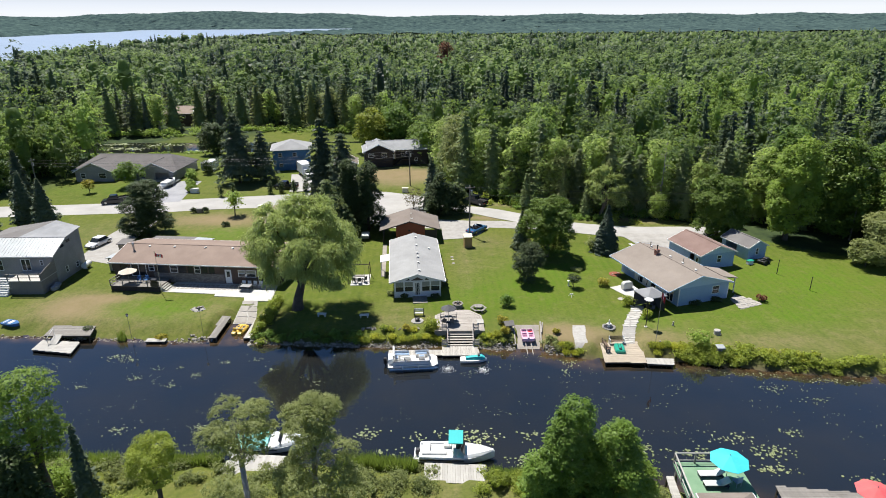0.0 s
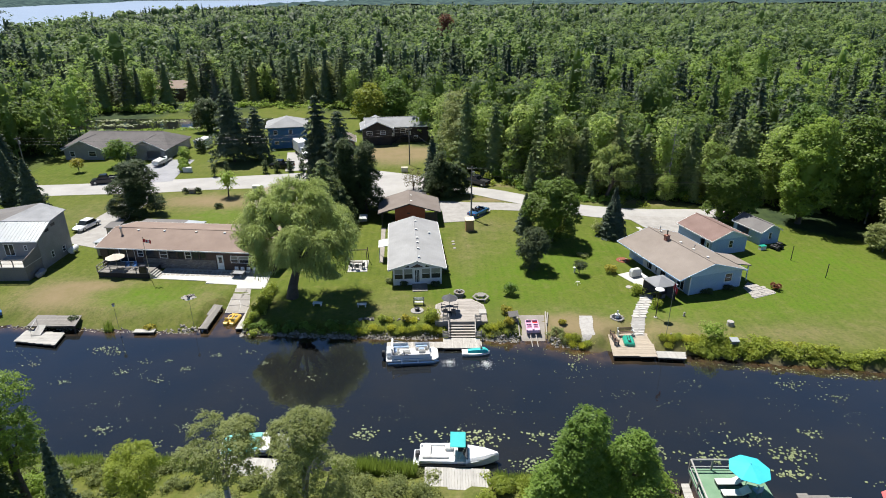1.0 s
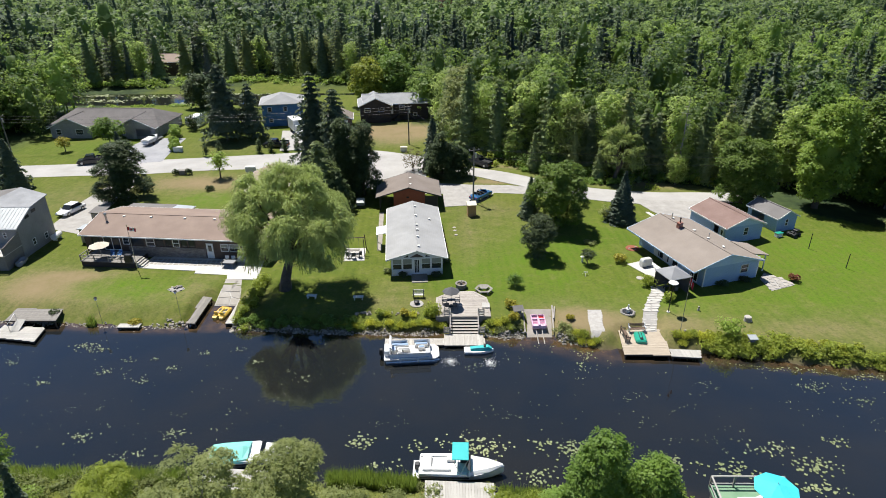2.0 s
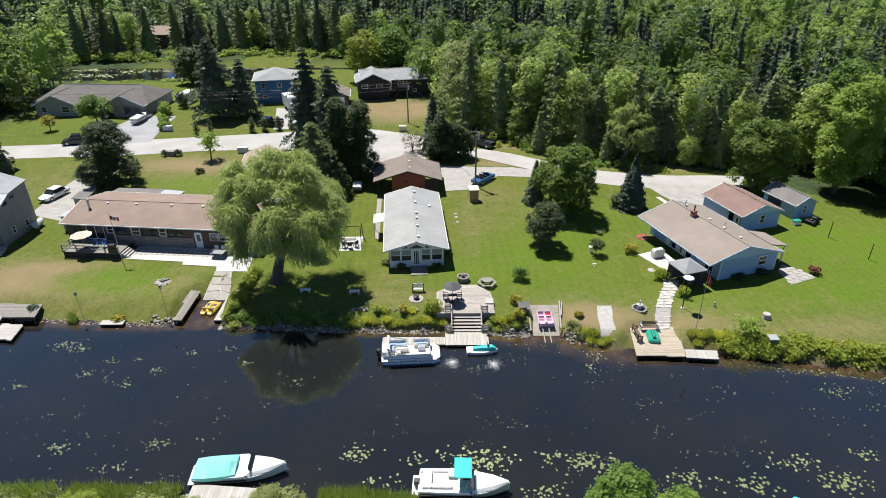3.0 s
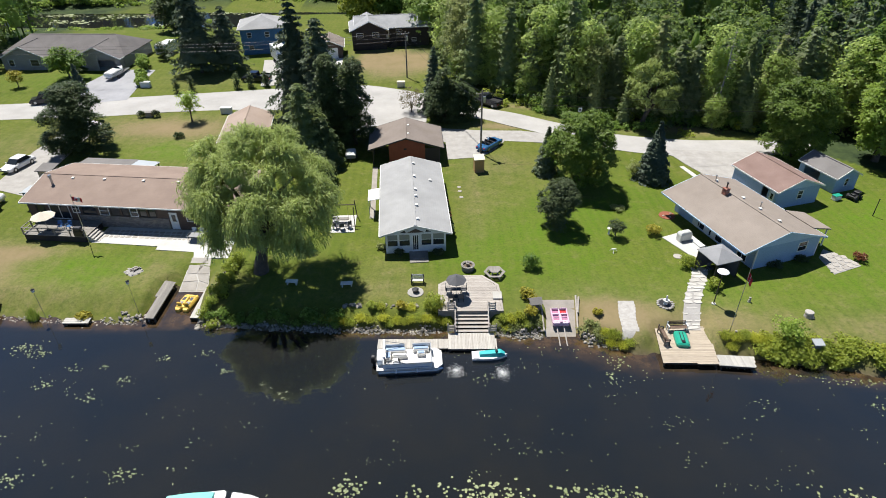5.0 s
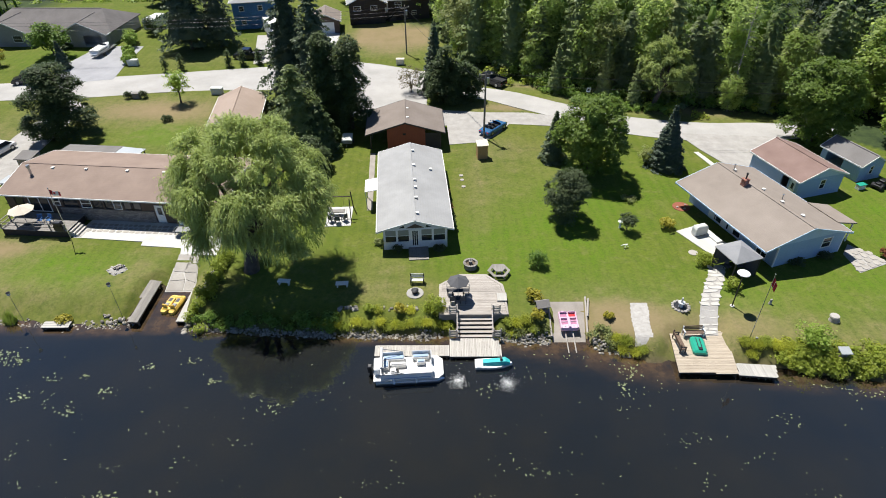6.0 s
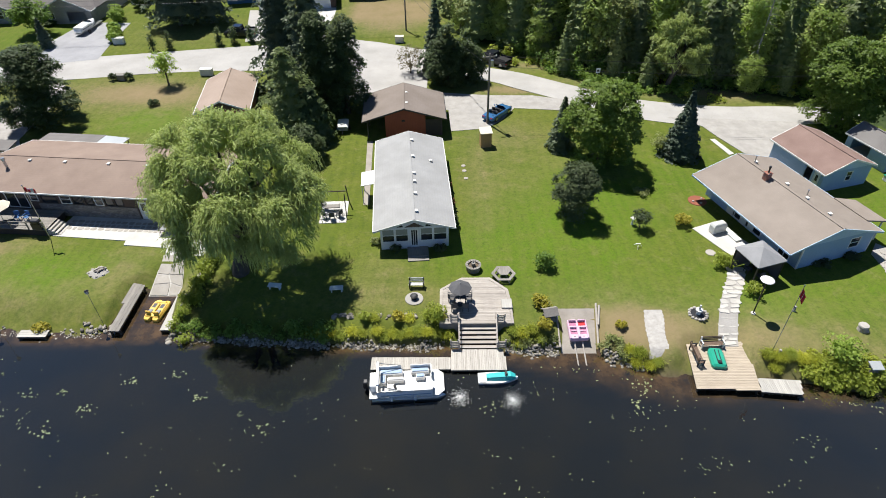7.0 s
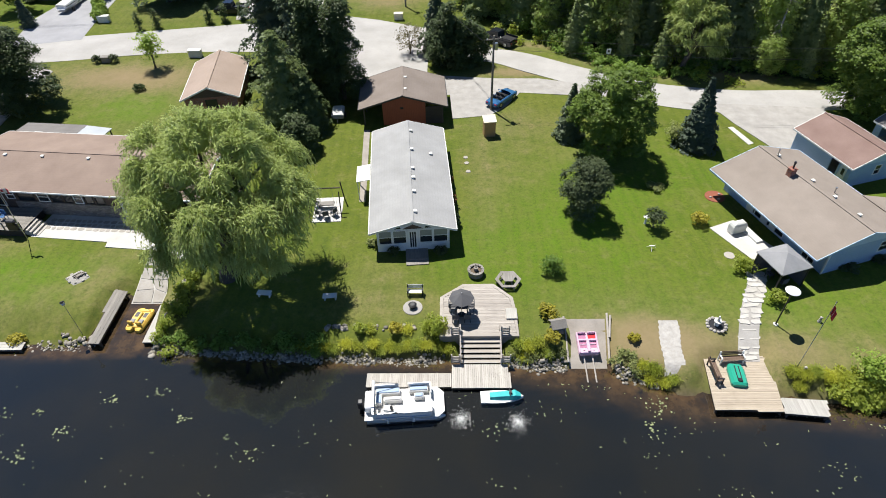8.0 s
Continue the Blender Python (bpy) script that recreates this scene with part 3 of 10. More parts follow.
tagged(new("water", me), "calm dark water of the canal, pond and lake", "water", kind="structure")

# the sky's reflection is put into the lake's pale base colour
n = Nodes("sky_tinted_lake_water")
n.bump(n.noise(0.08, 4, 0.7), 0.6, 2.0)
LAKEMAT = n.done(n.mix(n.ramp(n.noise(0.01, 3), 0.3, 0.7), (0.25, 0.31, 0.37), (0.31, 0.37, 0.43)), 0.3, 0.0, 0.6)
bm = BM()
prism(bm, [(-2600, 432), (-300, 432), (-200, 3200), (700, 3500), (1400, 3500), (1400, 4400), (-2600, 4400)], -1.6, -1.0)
tagged(new("lake", mesh_of("lake", bm, LAKEMAT)), "wind-ruffled lake in the distance, pale blue with painted sky reflection", "water", kind="structure")


# ---- roads, drives, paths ----
def ribbon(name, left, right, z, material, label, category="road", thick=0.12):
    """A surface between two edges, listed from end to end."""
    bm = BM()
    k = 6
    def dense(e):
        out = []
        for a, b in zip(e, e[1:]):
            out += [(a[0] + (b[0] - a[0]) * i / k, a[1] + (b[1] - a[1]) * i / k) for i in range(k)]
        return out + [e[-1]]
    loft(bm, [[(a[0], a[1], z), (b[0], b[1], z), (b[0], b[1], z - thick), (a[0], a[1], z - thick)] for a, b in zip(dense(left), dense(right))])
    return tagged(new(name, mesh_of(name, bm, material)), label, category, kind="structure")


def sheet(name, outline, z, material, label, category, thick=0.12):
    bm = BM()
    prism(bm, outline, z - thick, z)
    return tagged(new(name, mesh_of(name, bm, material)), label, category, kind="structure")


def curve(pts, k=6):
    """Rounded run through points (Catmull-Rom)."""
    P = [Vector(p) for p in pts]
    P = [P[0] * 2 - P[1]] + P + [P[-1] * 2 - P[-2]]
    out = []
    for i in range(1, len(P) - 2):
        for j in range(k):
            t = j / k
            out.append(0.5 * (2 * P[i] + (P[i + 1] - P[i - 1]) * t + (2 * P[i - 1] - 5 * P[i] + 4 * P[i + 1] - P[i + 2]) * t * t + (3 * P[i] - P[i - 1] - 3 * P[i + 1] + P[i + 2]) * t ** 3))
    out.append(P[-2])
    return [tuple(p) for p in out]


# the lane along the lots, from the west to the turning circle
ribbon("road", curve([(-190, 104), (-120, 112), (-75, 116.5), (-56, 118.1), (-44.7, 120.0), (-31, 120.8), (-22, 119), (-15, 112), (-9.5, 108)]),
       curve([(-193, 114), (-122, 120.5), (-77, 124), (-56, 127.2), (-44, 129.2), (-27, 132.2), (-21, 133.8), (-12.6, 131), (-7.8, 124)]), 0.035, ROADMAT, "pale dusty lane with worn edges")
ribbon("road_branch", curve([(-27, 131.5), (-25, 139), (-24.5, 147), (-25, 153)]), curve([(-20, 134), (-20.5, 141), (-20.2, 146), (-20.6, 152)]), 0.04, CONCRETE, "pale concrete drive to the far houses")
ribbon("turning_circle", curve([(-16, 134), (-14.5, 125), (-11.5, 116), (-9.3, 107)]), curve([(-10.5, 132.2), (-4.0, 129), (-2.2, 126.5), (-2.0, 107.2)]), 0.045, ROADMAT, "pale gravel turning place", "road")
ribbon("road_east", curve([(-5, 129.3), (1, 124.6), (6, 121.5), (12.4, 118.6), (18.9, 114.2), (27, 109.4), (37, 107.0), (45, 106.8), (52, 106.2), (57, 105.2)]),
       curve([(-7, 122.6), (0, 117.6), (6.5, 116.2), (11, 113.2), (16, 109.8), (22, 105.4), (30, 102.2), (38, 101.4), (46, 101.6), (52, 102.2), (56, 103.2)]), 0.05, ROADMAT, "pale gravel lane curving along the wood")
sheet("parking", [(1.4, 100.6), (6.0, 101.3), (8.2, 103.8), (10.0, 107.0), (19.5, 105.8), (24, 104.2), (17, 109.6), (12.9, 110.9), (6.9, 111.1), (0.6, 112), (-2.2, 112.4), (-2.3, 106.8), (1.1, 106.6)], 0.055, GRAVEL, "grey gravel parking beside the garage", "driveway")
sheet("drive_east", [(34.4, 98.6), (36.6, 93.5), (37.9, 89.2), (40, 87), (42, 94.6), (46.6, 95.4), (46, 102.2), (29.5, 104), (33.5, 101.3)], 0.06, GRAVEL, "grey gravel drive before the blue garage", "driveway")
sheet("drive_strip", [(33.3, 97.9), (33.9, 98.0), (34.95, 94.4), (34.3, 94.1)], 0.065, CONCRETE, "narrow pale concrete walk in the grass", "path")
sheet("drive_west", [(-66, 144), (-67.5, 134), (-65.5, 123.5), (-55.5, 126), (-56.6, 134), (-57.4, 143.5)], 0.045, DRIVEMAT, "grey asphalt drive of the bungalow", "driveway")
sheet("drive_truck", [(-37, 150), (-33.5, 133), (-27, 134.5), (-31, 150)], 0.05, ROADMAT, "pale drive of the blue house", "driveway")
sheet("drive_cottage", [(-58.6, 92.5), (-50.6, 89.5), (-49.8, 93.6), (-53.5, 99.5), (-54.5, 115), (-58.5, 117.6), (-59.5, 104)], 0.04, GRAVEL, "grey gravel drive beside the house", "driveway")
sheet("patio_west", [(-38.8, 79.3), (-31.0, 78.45), (-30.9, 77.75), (-26.5, 77.25), (-26.2, 76.15), (-22.4, 76.0), (-22.9, 82.2), (-38.2, 83.4)], 0.06, CONCRETE, "bright concrete patio before the long house", "patio")
sheet("walk_cottage", [(-8.0, 84.3), (-7.35, 84.3), (-8.3, 98.2), (-9.0, 98.2)], 0.05, RAMPMAT, "narrow concrete walk beside the cottage", "path")
bm = BM()
loft(bm, [[(16.9 + 0.14 * (y - 63) + 0.06 * math.sin(y * 1.3) + 0.04 * math.sin(y * 11.3), y, float(height(17.6, y)) + 0.05), (18.45 + 0.14 * (y - 63) + 0.07 * math.sin(y * 1.7) + 0.04 * math.sin(y * 13.1), y, float(height(17.6, y)) + 0.05), (18.4 + 0.14 * (y - 63), y, float(height(17.6, y)) - 0.2), (16.95 + 0.14 * (y - 63), y, float(height(17.6, y)) - 0.2)] for y in np.linspace(63.4, 68.4, 30)])
tagged(new("gravel_strip", mesh_of("gravel_strip", bm, ROUGHGRAVEL)), "pale gravel strip worn into the grass", "path", kind="structure")
sheet("patio_east", [(25.4, 79.8), (28.0, 80.9), (30.6, 76.4), (28.0, 74.9)], 0.08, CONCRETE, "pale concrete patio beside the blue house", "patio")


# ---- houses ----
def wall_panel(bm, length, z0, z1, thick, holes, gable=0.0):
    """A wall along x from 0 to length, its outside at y = 0, with openings cut through; gable: height of a peak above it."""
    xs = sorted({0.0, length, *(h[0] for h in holes), *(h[1] for h in holes)})
    zs = sorted({z0, z1, *(h[2] for h in holes), *(h[3] for h in holes)})
    vs = {(x, z): bm.verts.new((x, 0, z)) for x in xs for z in zs}
    fs = []
    for a, b in zip(xs, xs[1:]):
        for c, d in zip(zs, zs[1:]):
            mx, mz = (a + b) / 2, (c + d) / 2
            if not any(h[0] < mx < h[1] and h[2] < mz < h[3] for h in holes):
                fs.append(bm.faces.new((vs[a, c], vs[b, c], vs[b, d], vs[a, d])))
    bmesh.ops.delete(bm, geom=[v for v in bm.verts if not v.link_faces], context="VERTS")
    r = bmesh.ops.extrude_face_region(bm, geom=fs)
    bmesh.ops.translate(bm, verts=[g for g in r["geom"] if isinstance(g, bmesh.types.BMVert)], vec=(0, thick, 0))
    return bm


def window(parent, x0, x1, z0, z1, style="win", blind=False):
    """A window or door in an opening of a wall, in the wall's own place."""
    w = 0.07
    names = {"win": "window", "slider": "sliding_door", "door": "door", "garage": "garage_door", "picture": "window", "glazed": "door"}
    bm = BM()
    for a in ((x0, x1, z0, z0 + w), (x0, x1, z1 - w, z1), (x0, x0 + w, z0 + w, z1 - w), (x1 - w, x1, z0 + w, z1 - w)):
        box(bm, a[0], a[1], -0.03, 0.1, a[2], a[3])
    if style == "win":
        box(bm, x0 + w, x1 - w, 0.0, 0.07, (z0 + z1) / 2 - 0.03, (z0 + z1) / 2 + 0.03)
    if style == "slider":
        box(bm, (x0 + x1) / 2 - 0.04, (x0 + x1) / 2 + 0.04, 0.0, 0.07, z0 + w, z1 - w)
    fr = part(names[style], bm, SIDEDARK if style == "picture" else WHITE, parent)
    bm = BM()
    if style == "door":
        box(bm, x0 + w, x1 - w, 0.02, 0.07, z0 + w, z1 - w)
        d = part("door_leaf", bm, WHITE, fr, "white door with a dark pane")
        bm = BM()
        box(bm, x0 + 0.24, x1 - 0.24, 0.005, 0.018, z0 + 1.0, z1 - 0.3)
        part("pane", bm, GLASS, fr)
        bm = BM()
        box(bm, x1 - 0.2, x1 - 0.14, -0.05, 0.018, z0 + 0.95, z0 + 1.05)
        part("handle", bm, STEEL, fr)
    elif style == "glazed":
        for k in range(3):
            u = x0 + w + 0.05 + k * (x1 - x0 - 2 * w - 0.1) / 3
            part("pane", box(BM(), u + 0.03, u + (x1 - x0 - 2 * w - 0.1) / 3 - 0.03, 0.012, 0.018, z0 + 0.25, z1 - 0.2), GLASS, fr)
        part("door_leaf", box(BM(), x0 + w, x1 - w, 0.02, 0.07, z0 + w, z1 - w), WHITE, fr, "white door with narrow glass lights")
        bm.free()
    elif style == "garage":
        k = 4
        for i in range(k):
            box(bm, x0 + w, x1 - w, 0.02, 0.07, z0 + w + (z1 - z0 - 2 * w) * i / k + 0.012, z0 + w + (z1 - z0 - 2 * w) * (i + 1) / k)
        part("door_leaf", bm, WHITE, fr)
    else:
        box(bm, x0 + w, x1 - w, 0.03, 0.05, z0 + w, z1 - w)
        part("pane", bm, GLASS, fr)
        # a thin plate paints the reflection on the upper half of the glass
        if blind:
            bm = BM()
            box(bm, x0 + w, x1 - w, 0.005, 0.026, (z0 + z1) / 2 + 0.03, z1 - w)
            part("blind", bm, PANESHEEN, fr, "pale green-grey reflection painted over the upper pane")
    return fr


def house(name, m, W, L, eave, rise, label, walls, roof, over=(0.4, 0.4, 0.4, 0.4), openings=None, gable=None, trim=WHITE, category="house", base=0.0, hip=0.0, wall_in=(0, 0), group=""):
    """A gabled house: front wall along x centred on the origin at y = 0, ridge along y. openings: by side F, B, L, R, as (from, to, sill, head, style).
    over: eaves at left, right, front, back; hip: how far the ridge stops short of each end; wall_in: how far the side walls stand back under the roof."""
    openings = openings or {}
    h = thing(name, m, label, category, group)
    t = 0.16
    a, b = -W / 2 + wall_in[0], W / 2 - wall_in[1]
    sides = {"F": (pose(a, 0, 0), b - a), "B": (pose(b, L, 0, 0, 0, 180), b - a), "L": (pose(a, L - t, 0, 0, 0, -90), L - 2 * t), "R": (pose(b, t, 0, 0, 0, 90), L - 2 * t)}
    for key, (pm, ln) in sides.items():
        holes = openings.get(key, [])
        bm = wall_panel(BM(), ln, base, eave, t, holes)
        w = part("wall", bm, walls.get(key, walls["*"]) if isinstance(walls, dict) else walls, h)
        w.matrix_basis = pm
        for o in holes:
            if o[4] != "open":
                window(w, *o[:5], blind=len(o) > 5)
        if key in "FB" and not hip:
            k = (b - a) / W
            bm = BM()
            zr = eave + rise
            near_, far_, peak = (wall_in[0], wall_in[1], -a) if key == "F" else (wall_in[1], wall_in[0], b)
            loft(bm, [[(0, y, eave), (b - a, y, eave), (b - a, y, eave + rise * min(1, far_ / (W / 2)) - 0.02), (peak, y, zr - 0.02), (0, y, eave + rise * min(1, near_ / (W / 2)) - 0.02)] for y in (0.0, t)])
            g = part("gable", bm, gable or (walls["*"] if isinstance(walls, dict) else walls), w)
    bm = BM()
    box(bm, a + t, b - t, t, L - t, base, base + 0.1)
    part("floor_slab", bm, CONCRETE, h)
    bm = BM()
    box(bm, a + t, b - t, t, L - t, eave - 0.12, eave - 0.02)
    part("soffit", bm, WHITE, h)
    s = rise / (W / 2)
    xl, xr, y0, y1 = -W / 2 - over[0], W / 2 + over[1], -over[2], L + over[3]
    zl, zr_, zt = eave - s * over[0], eave - s * over[1], eave + rise
    th = 0.14
    if hip:
        quads = [[(xl, y1, zl), (xl, y0, zl), (0, y0 + hip, zt), (0, y1 - hip, zt)], [(xr, y0, zr_), (xr, y1, zr_), (0, y1 - hip, zt), (0, y0 + hip, zt)], [(xl, y0, zl), (xr, y0, zr_), (0, y0 + hip, zt)], [(xr, y1, zr_), (xl, y1, zl), (0, y1 - hip, zt)]]
    else:
        quads = [[(xl, y1, zl), (xl, y0, zl), (0, y0, zt), (0, y1, zt)], [(xr, y0, zr_), (xr, y1, zr_), (0, y1, zt), (0, y0, zt)]]
    for q in quads:
        q = [(x, y, z + th) for x, y, z in q]
        part("roof_slope", poly3(BM(), q, th), roof, h)
    bm = BM()
    box(bm, -0.12, 0.12, y0 + hip, y1 - hip, zt + th - 0.03, zt + th + 0.035)
    part("ridge_cap", bm, roof, h)
    # fascia and gutters
    for x, z in ((xl - 0.03, zl), (xr + 0.03, zr_)):
        bm = BM()
        box(bm, x - 0.05, x + 0.05, y0, y1, z - 0.03, z + 0.12)
        part("gutter", bm, trim, h)
    if not hip:
        for y in (y0 - 0.03, y1 + 0.03):
            for x, z in ((xl, zl), (xr, zr_)):
                bm = BM()
                loft(bm, [[(x, yy, z - 0.04), (x, yy, z + th + 0.01), (0, yy, zt + th + 0.01), (0, yy, zt - 0.04)] for yy in (y - 0.025, y + 0.025)])
                part("bargeboard", bm, trim, h)
    return h


def roof_vent(h, x, y, z, label="small white roof vent"):
    bm = BM()
    box(bm, -0.12, 0.12, -0.12, 0.12, -0.1, 0.1)
    box(bm, -0.16, 0.16, -0.16, 0.16, 0.1, 0.14)
    v = part("roof_vent", bm, OFFWHITE, h, label)
    v.matrix_basis = pose(x, y, z)


def pipe_vent(h, x, y, z, tall=0.5):
    bm = BM()
    cyl(bm, 0, 0, -0.1, tall, 0.06, 0.06, 8)
    cyl(bm, 0, 0, tall, tall + 0.08, 0.1, 0.1, 8)
    v = part("vent_pipe", bm, STEEL, h)
    v.matrix_basis = pose(x, y, z)


# the white cottage in the middle
cot = house("cottage", pose(-2.15, 77.0, 0.05, 0, 0, 4.5), 6.5, 16.9, 2.45, 0.95, "long white cottage with a pale grey roof and glazed porch", {"*": SIDEWHITE}, ROOFGREY,
            (0.62, 0.62, 0.25, 0.2), {"F": [(0.15, 1.35, 0.85, 2.4, "win", 1), (1.42, 2.66, 0.85, 2.4, "win", 1), (2.8, 3.65, 0.12, 2.35, "glazed"), (3.8, 4.98, 0.85, 2.4, "win", 1), (5.05, 6.35, 0.85, 2.4, "win", 1)],
                                     "L": [(2.2, 3.2, 1.1, 2.2, "win"), (6.0, 7.0, 1.1, 2.2, "win"), (8.6, 9.5, 0.12, 2.25, "door")], "R": [(3, 4, 1.1, 2.2, "win"), (8, 9, 1.1, 2.2, "win"), (12, 13, 1.1, 2.2, "win")]}, None, OFFWHITE)
for y in (1.2, 4.2, 6.4, 8.0, 11.4, 15.0):
    roof_vent(cot, 0.3, y, 3.5)
roof_vent(cot, 2.2, 11.2, 2.95)
bm = BM()
loft(bm, [[(-0.9, y, 2.55), (0.9, y, 2.55), (0, y, 3.02)] for y in (-0.05, 0.0)])
part("gable_vent", bm, SIDEBROWN, cot, "small dark triangular gable vent")
for x in (-1.35, 1.35):
    bm = BM()
    loft(bm, [[(x - 0.3, y, 2.58), (x + 0.3, y, 2.58), (x + (-0.2 if x > 0 else 0.2), y, 2.84)] for y in (-0.04, 0.0)])
    part("gable_light", bm, GLASS, cot)
bm = BM()
for i in range(2):
    box(bm, -0.75, 1.25, -2.0 + 0.6 * i, 0.0, -0.1 + 0.1 * i, 0.1 * i + 0.06)
part("front_step", bm, OLDWOOD, cot, "weathered wooden landing before the door")
bm = BM()
loft(bm, [[(-3.95, y, 2.5), (-5.3, y, 2.3), (-5.3, y, 2.24), (-3.95, y, 2.44)] for y in (7.9, 10.6)])
part("door_canopy", bm, WHITE, cot, "white awning over the side door")
for y in (8.1, 10.5):
    bm = BM()
    box(bm, -5.25, -5.17, y - 0.04, y + 0.04, 0, 2.15)
    part("canopy_post", bm, WHITE, cot)

# the brown garage behind it
gar = house("garage", pose(-4.35, 99.4, 0, 0, 0, 3.5), 9.6, 7.0, 2.35, 1.45, "brown garage with a red-brown gable wall and a wide shingle roof", {"*": SIDERED}, ROOFBROWN, (0.4, 0.4, 0.35, 0.35),
            {"R": [(1.0, 3.6, 0.1, 2.1, "garage")], "F": [(2.05, 2.45, 2.05, 2.3, "picture")]}, SIDERED, BLACK, "garage", wall_in=(2.4, 2.2))
for x in (-4.6, 4.6):
    for y in (0.1, 3.4, 6.8):
        bm = BM()
        box(bm, x - 0.07, x + 0.07, y - 0.07, y + 0.07, 0, 2.25)
        part("post", bm, DARKWOOD, gar)
bm = BM()
box(bm, 2.6, 4.7, 0.05, 0.15, 0, 2.2)
part("side_screen", bm, SIDEDARK, gar, "dark boarded screen")
roof_vent(gar, 0.35, 1.6, 3.75)
roof_vent(gar, 0.35, 4.6, 3.75)

# the long brown house
lh = house("long_house", pose(-22.13, 85.9, 0.0, 0, 0, 84.4), 9.4, 25.2, 3.1, 0.98, "long low brown house with a stone-faced wall and rose-brown roof", {"*": SIDEBROWN}, ROOFROSE, (0.55, 0.5, 0.4, 0.4),
           {"L": [(0.8, 2.0, 1.5, 2.7, "picture"), (2.5, 4.9, 0.8, 2.85, "slider"), (5.3, 6.2, 1.7, 2.7, "win"), (6.5, 8.3, 1.55, 2.7, "picture"),
                  (8.6, 9.8, 1.55, 2.7, "win"), (9.95, 11.15, 1.55, 2.7, "picture"), (11.3, 12.2, 1.55, 2.7, "picture"), (12.35, 13.3, 1.55, 2.7, "win"), (13.45, 14.4, 1.55, 2.7, "picture"), (14.55, 15.5, 1.55, 2.7, "picture"),
                  (17.0, 17.95, 0.12, 2.3, "door"), (19.0, 20.1, 1.2, 2.3, "win", 1), (20.2, 21.7, 1.2, 2.3, "win", 1), (22.0, 24.2, 0.12, 2.3, "slider")]}, None, WHITE)
bm = BM()
box(bm, -4.78, -4.7, 8.2, 19.0, 0, 1.5)
part("stone_facing", bm, STONE, lh, "grey and brown ledge-stone facing")
for y in (4.0, 8.3, 12.6, 17.5, 21.5):
    roof_vent(lh, -0.7, y, 4.06)
bm = BM()
cyl(bm, -1.9, 23.4, 3.7, 4.75, 0.14, 0.14)
cyl(bm, -1.9, 23.4, 4.75, 5.0, 0.22, 0.18)
part("chimney_pipe", bm, STEEL, lh, "steel flue pipe")
wing = thing("flat_roofed_wing", pose(-41.9, 91.0, 0, 0, 0, -5.6), "low brown wing with a nearly flat roof", "house wing")
part("wing_wall", box(BM(), -5.0, 1.6, 0.4, 4.4, 0, 2.45), SIDEBROWN, wing)
part("wing_roof", poly3(BM(), [(-5.4, -0.2, 2.95), (1.8, -0.2, 2.95), (1.8, 4.8, 2.6), (-5.4, 4.8, 2.6)], 0.14), ROOFSLATE, wing, "dark low-slope roof")
part("canopy_roof", poly3(BM(), [(1.82, -0.2, 2.93), (5.0, 0.2, 2.9), (5.0, 4.3, 2.62), (1.82, 4.7, 2.6)], 0.08), METALROOF, wing, "pale sheet canopy")
for x, y in ((4.8, 0.5), (4.8, 4.1)):
    part("canopy_post", box(BM(), x - 0.05, x + 0.05, y - 0.05, y + 0.05, 0, 2.65), DARKWOOD, wing)
bm = BM()
box(bm, -2.9, -1.9, 1.9, 2.5, 2.74, 2.92)
part("skylight_curb", bm, WHITE, wing)
part("skylight_pane", box(BM(), -2.8, -2.0, 2.0, 2.4, 2.921, 2.935), GLASS, wing)
sh = thing("side_shed", pose(-49.4, 88.6, 0, 0, 0, -5.6), "small tan shed with a white sheet roof beside the house", "shed")
part("shed_wall", box(BM(), -1.0, 0.9, -1.4, 1.8, 0, 2.1), SIDETAN, sh)
part("shed_roof", poly3(BM(), [(-1.2, -1.6, 2.2), (1.1, -1.6, 2.4), (1.1, 0.4, 2.4), (-1.2, 0.4, 2.2)], 0.1), METALROOF, sh)
part("shed_door", box(BM(), -0.5, 0.4, -1.44, -1.402, 0.1, 1.9), SIDEBROWN, sh)
bx = thing("tool_shed", pose(-50.4, 93.0, 0, 0, 0, -5.6), "narrow tan tool shed beside the drive", "shed")
part("shed_wall", box(BM(), -0.9, 0.9, -0.8, 0.8, 0, 2.6), SIDETAN, bx)
part("shed_roof", poly3(BM(), [(-1.1, -1.0, 2.7), (1.1, -1.0, 2.7), (1.1, 1.0, 2.95), (-1.1, 1.0, 2.95)], 0.1), ROOFSLATE, bx)

# the grey house at the western edge
gh = thing("grey_house", pose(0, 0, 0), "tall grey sided house under a pale metal roof", "house")
GH_HOLES = [(1.6, 3.0, 2.2, 3.9, "win"), (5.7, 7.1, 2.2, 4.0, "slider"), (8.5, 9.0, 3.0, 3.8, "win")]
fw = part("wall", wall_panel(BM(), 10.6, 0, 4.62, 0.16, GH_HOLES), SIDEGREY, gh)
fw.matrix_basis = pose(-66.1, 82.4, 0)
for o in GH_HOLES:
    window(fw, *o)
ew = part("wall", wall_panel(BM(), 6.9, 0, 4.62, 0.16, [(2.0, 2.7, 0.9, 1.9, "win"), (4.6, 5.4, 0.7, 1.6, "win")]), SIDEGREY, gh)
ew.matrix_basis = pose(-55.5, 82.56, 0, 0, 0, 90)
window(ew, 2.0, 2.7, 0.9, 1.9)
window(ew, 4.6, 5.4, 0.7, 1.6)
bm = BM()
loft(bm, [[(x, 82.56, 4.62), (x, 89.46, 4.62), (x, 89.46, 6.42), (x, 85.5, 6.05), (x, 82.56, 4.74)] for x in (-55.66, -55.5)])
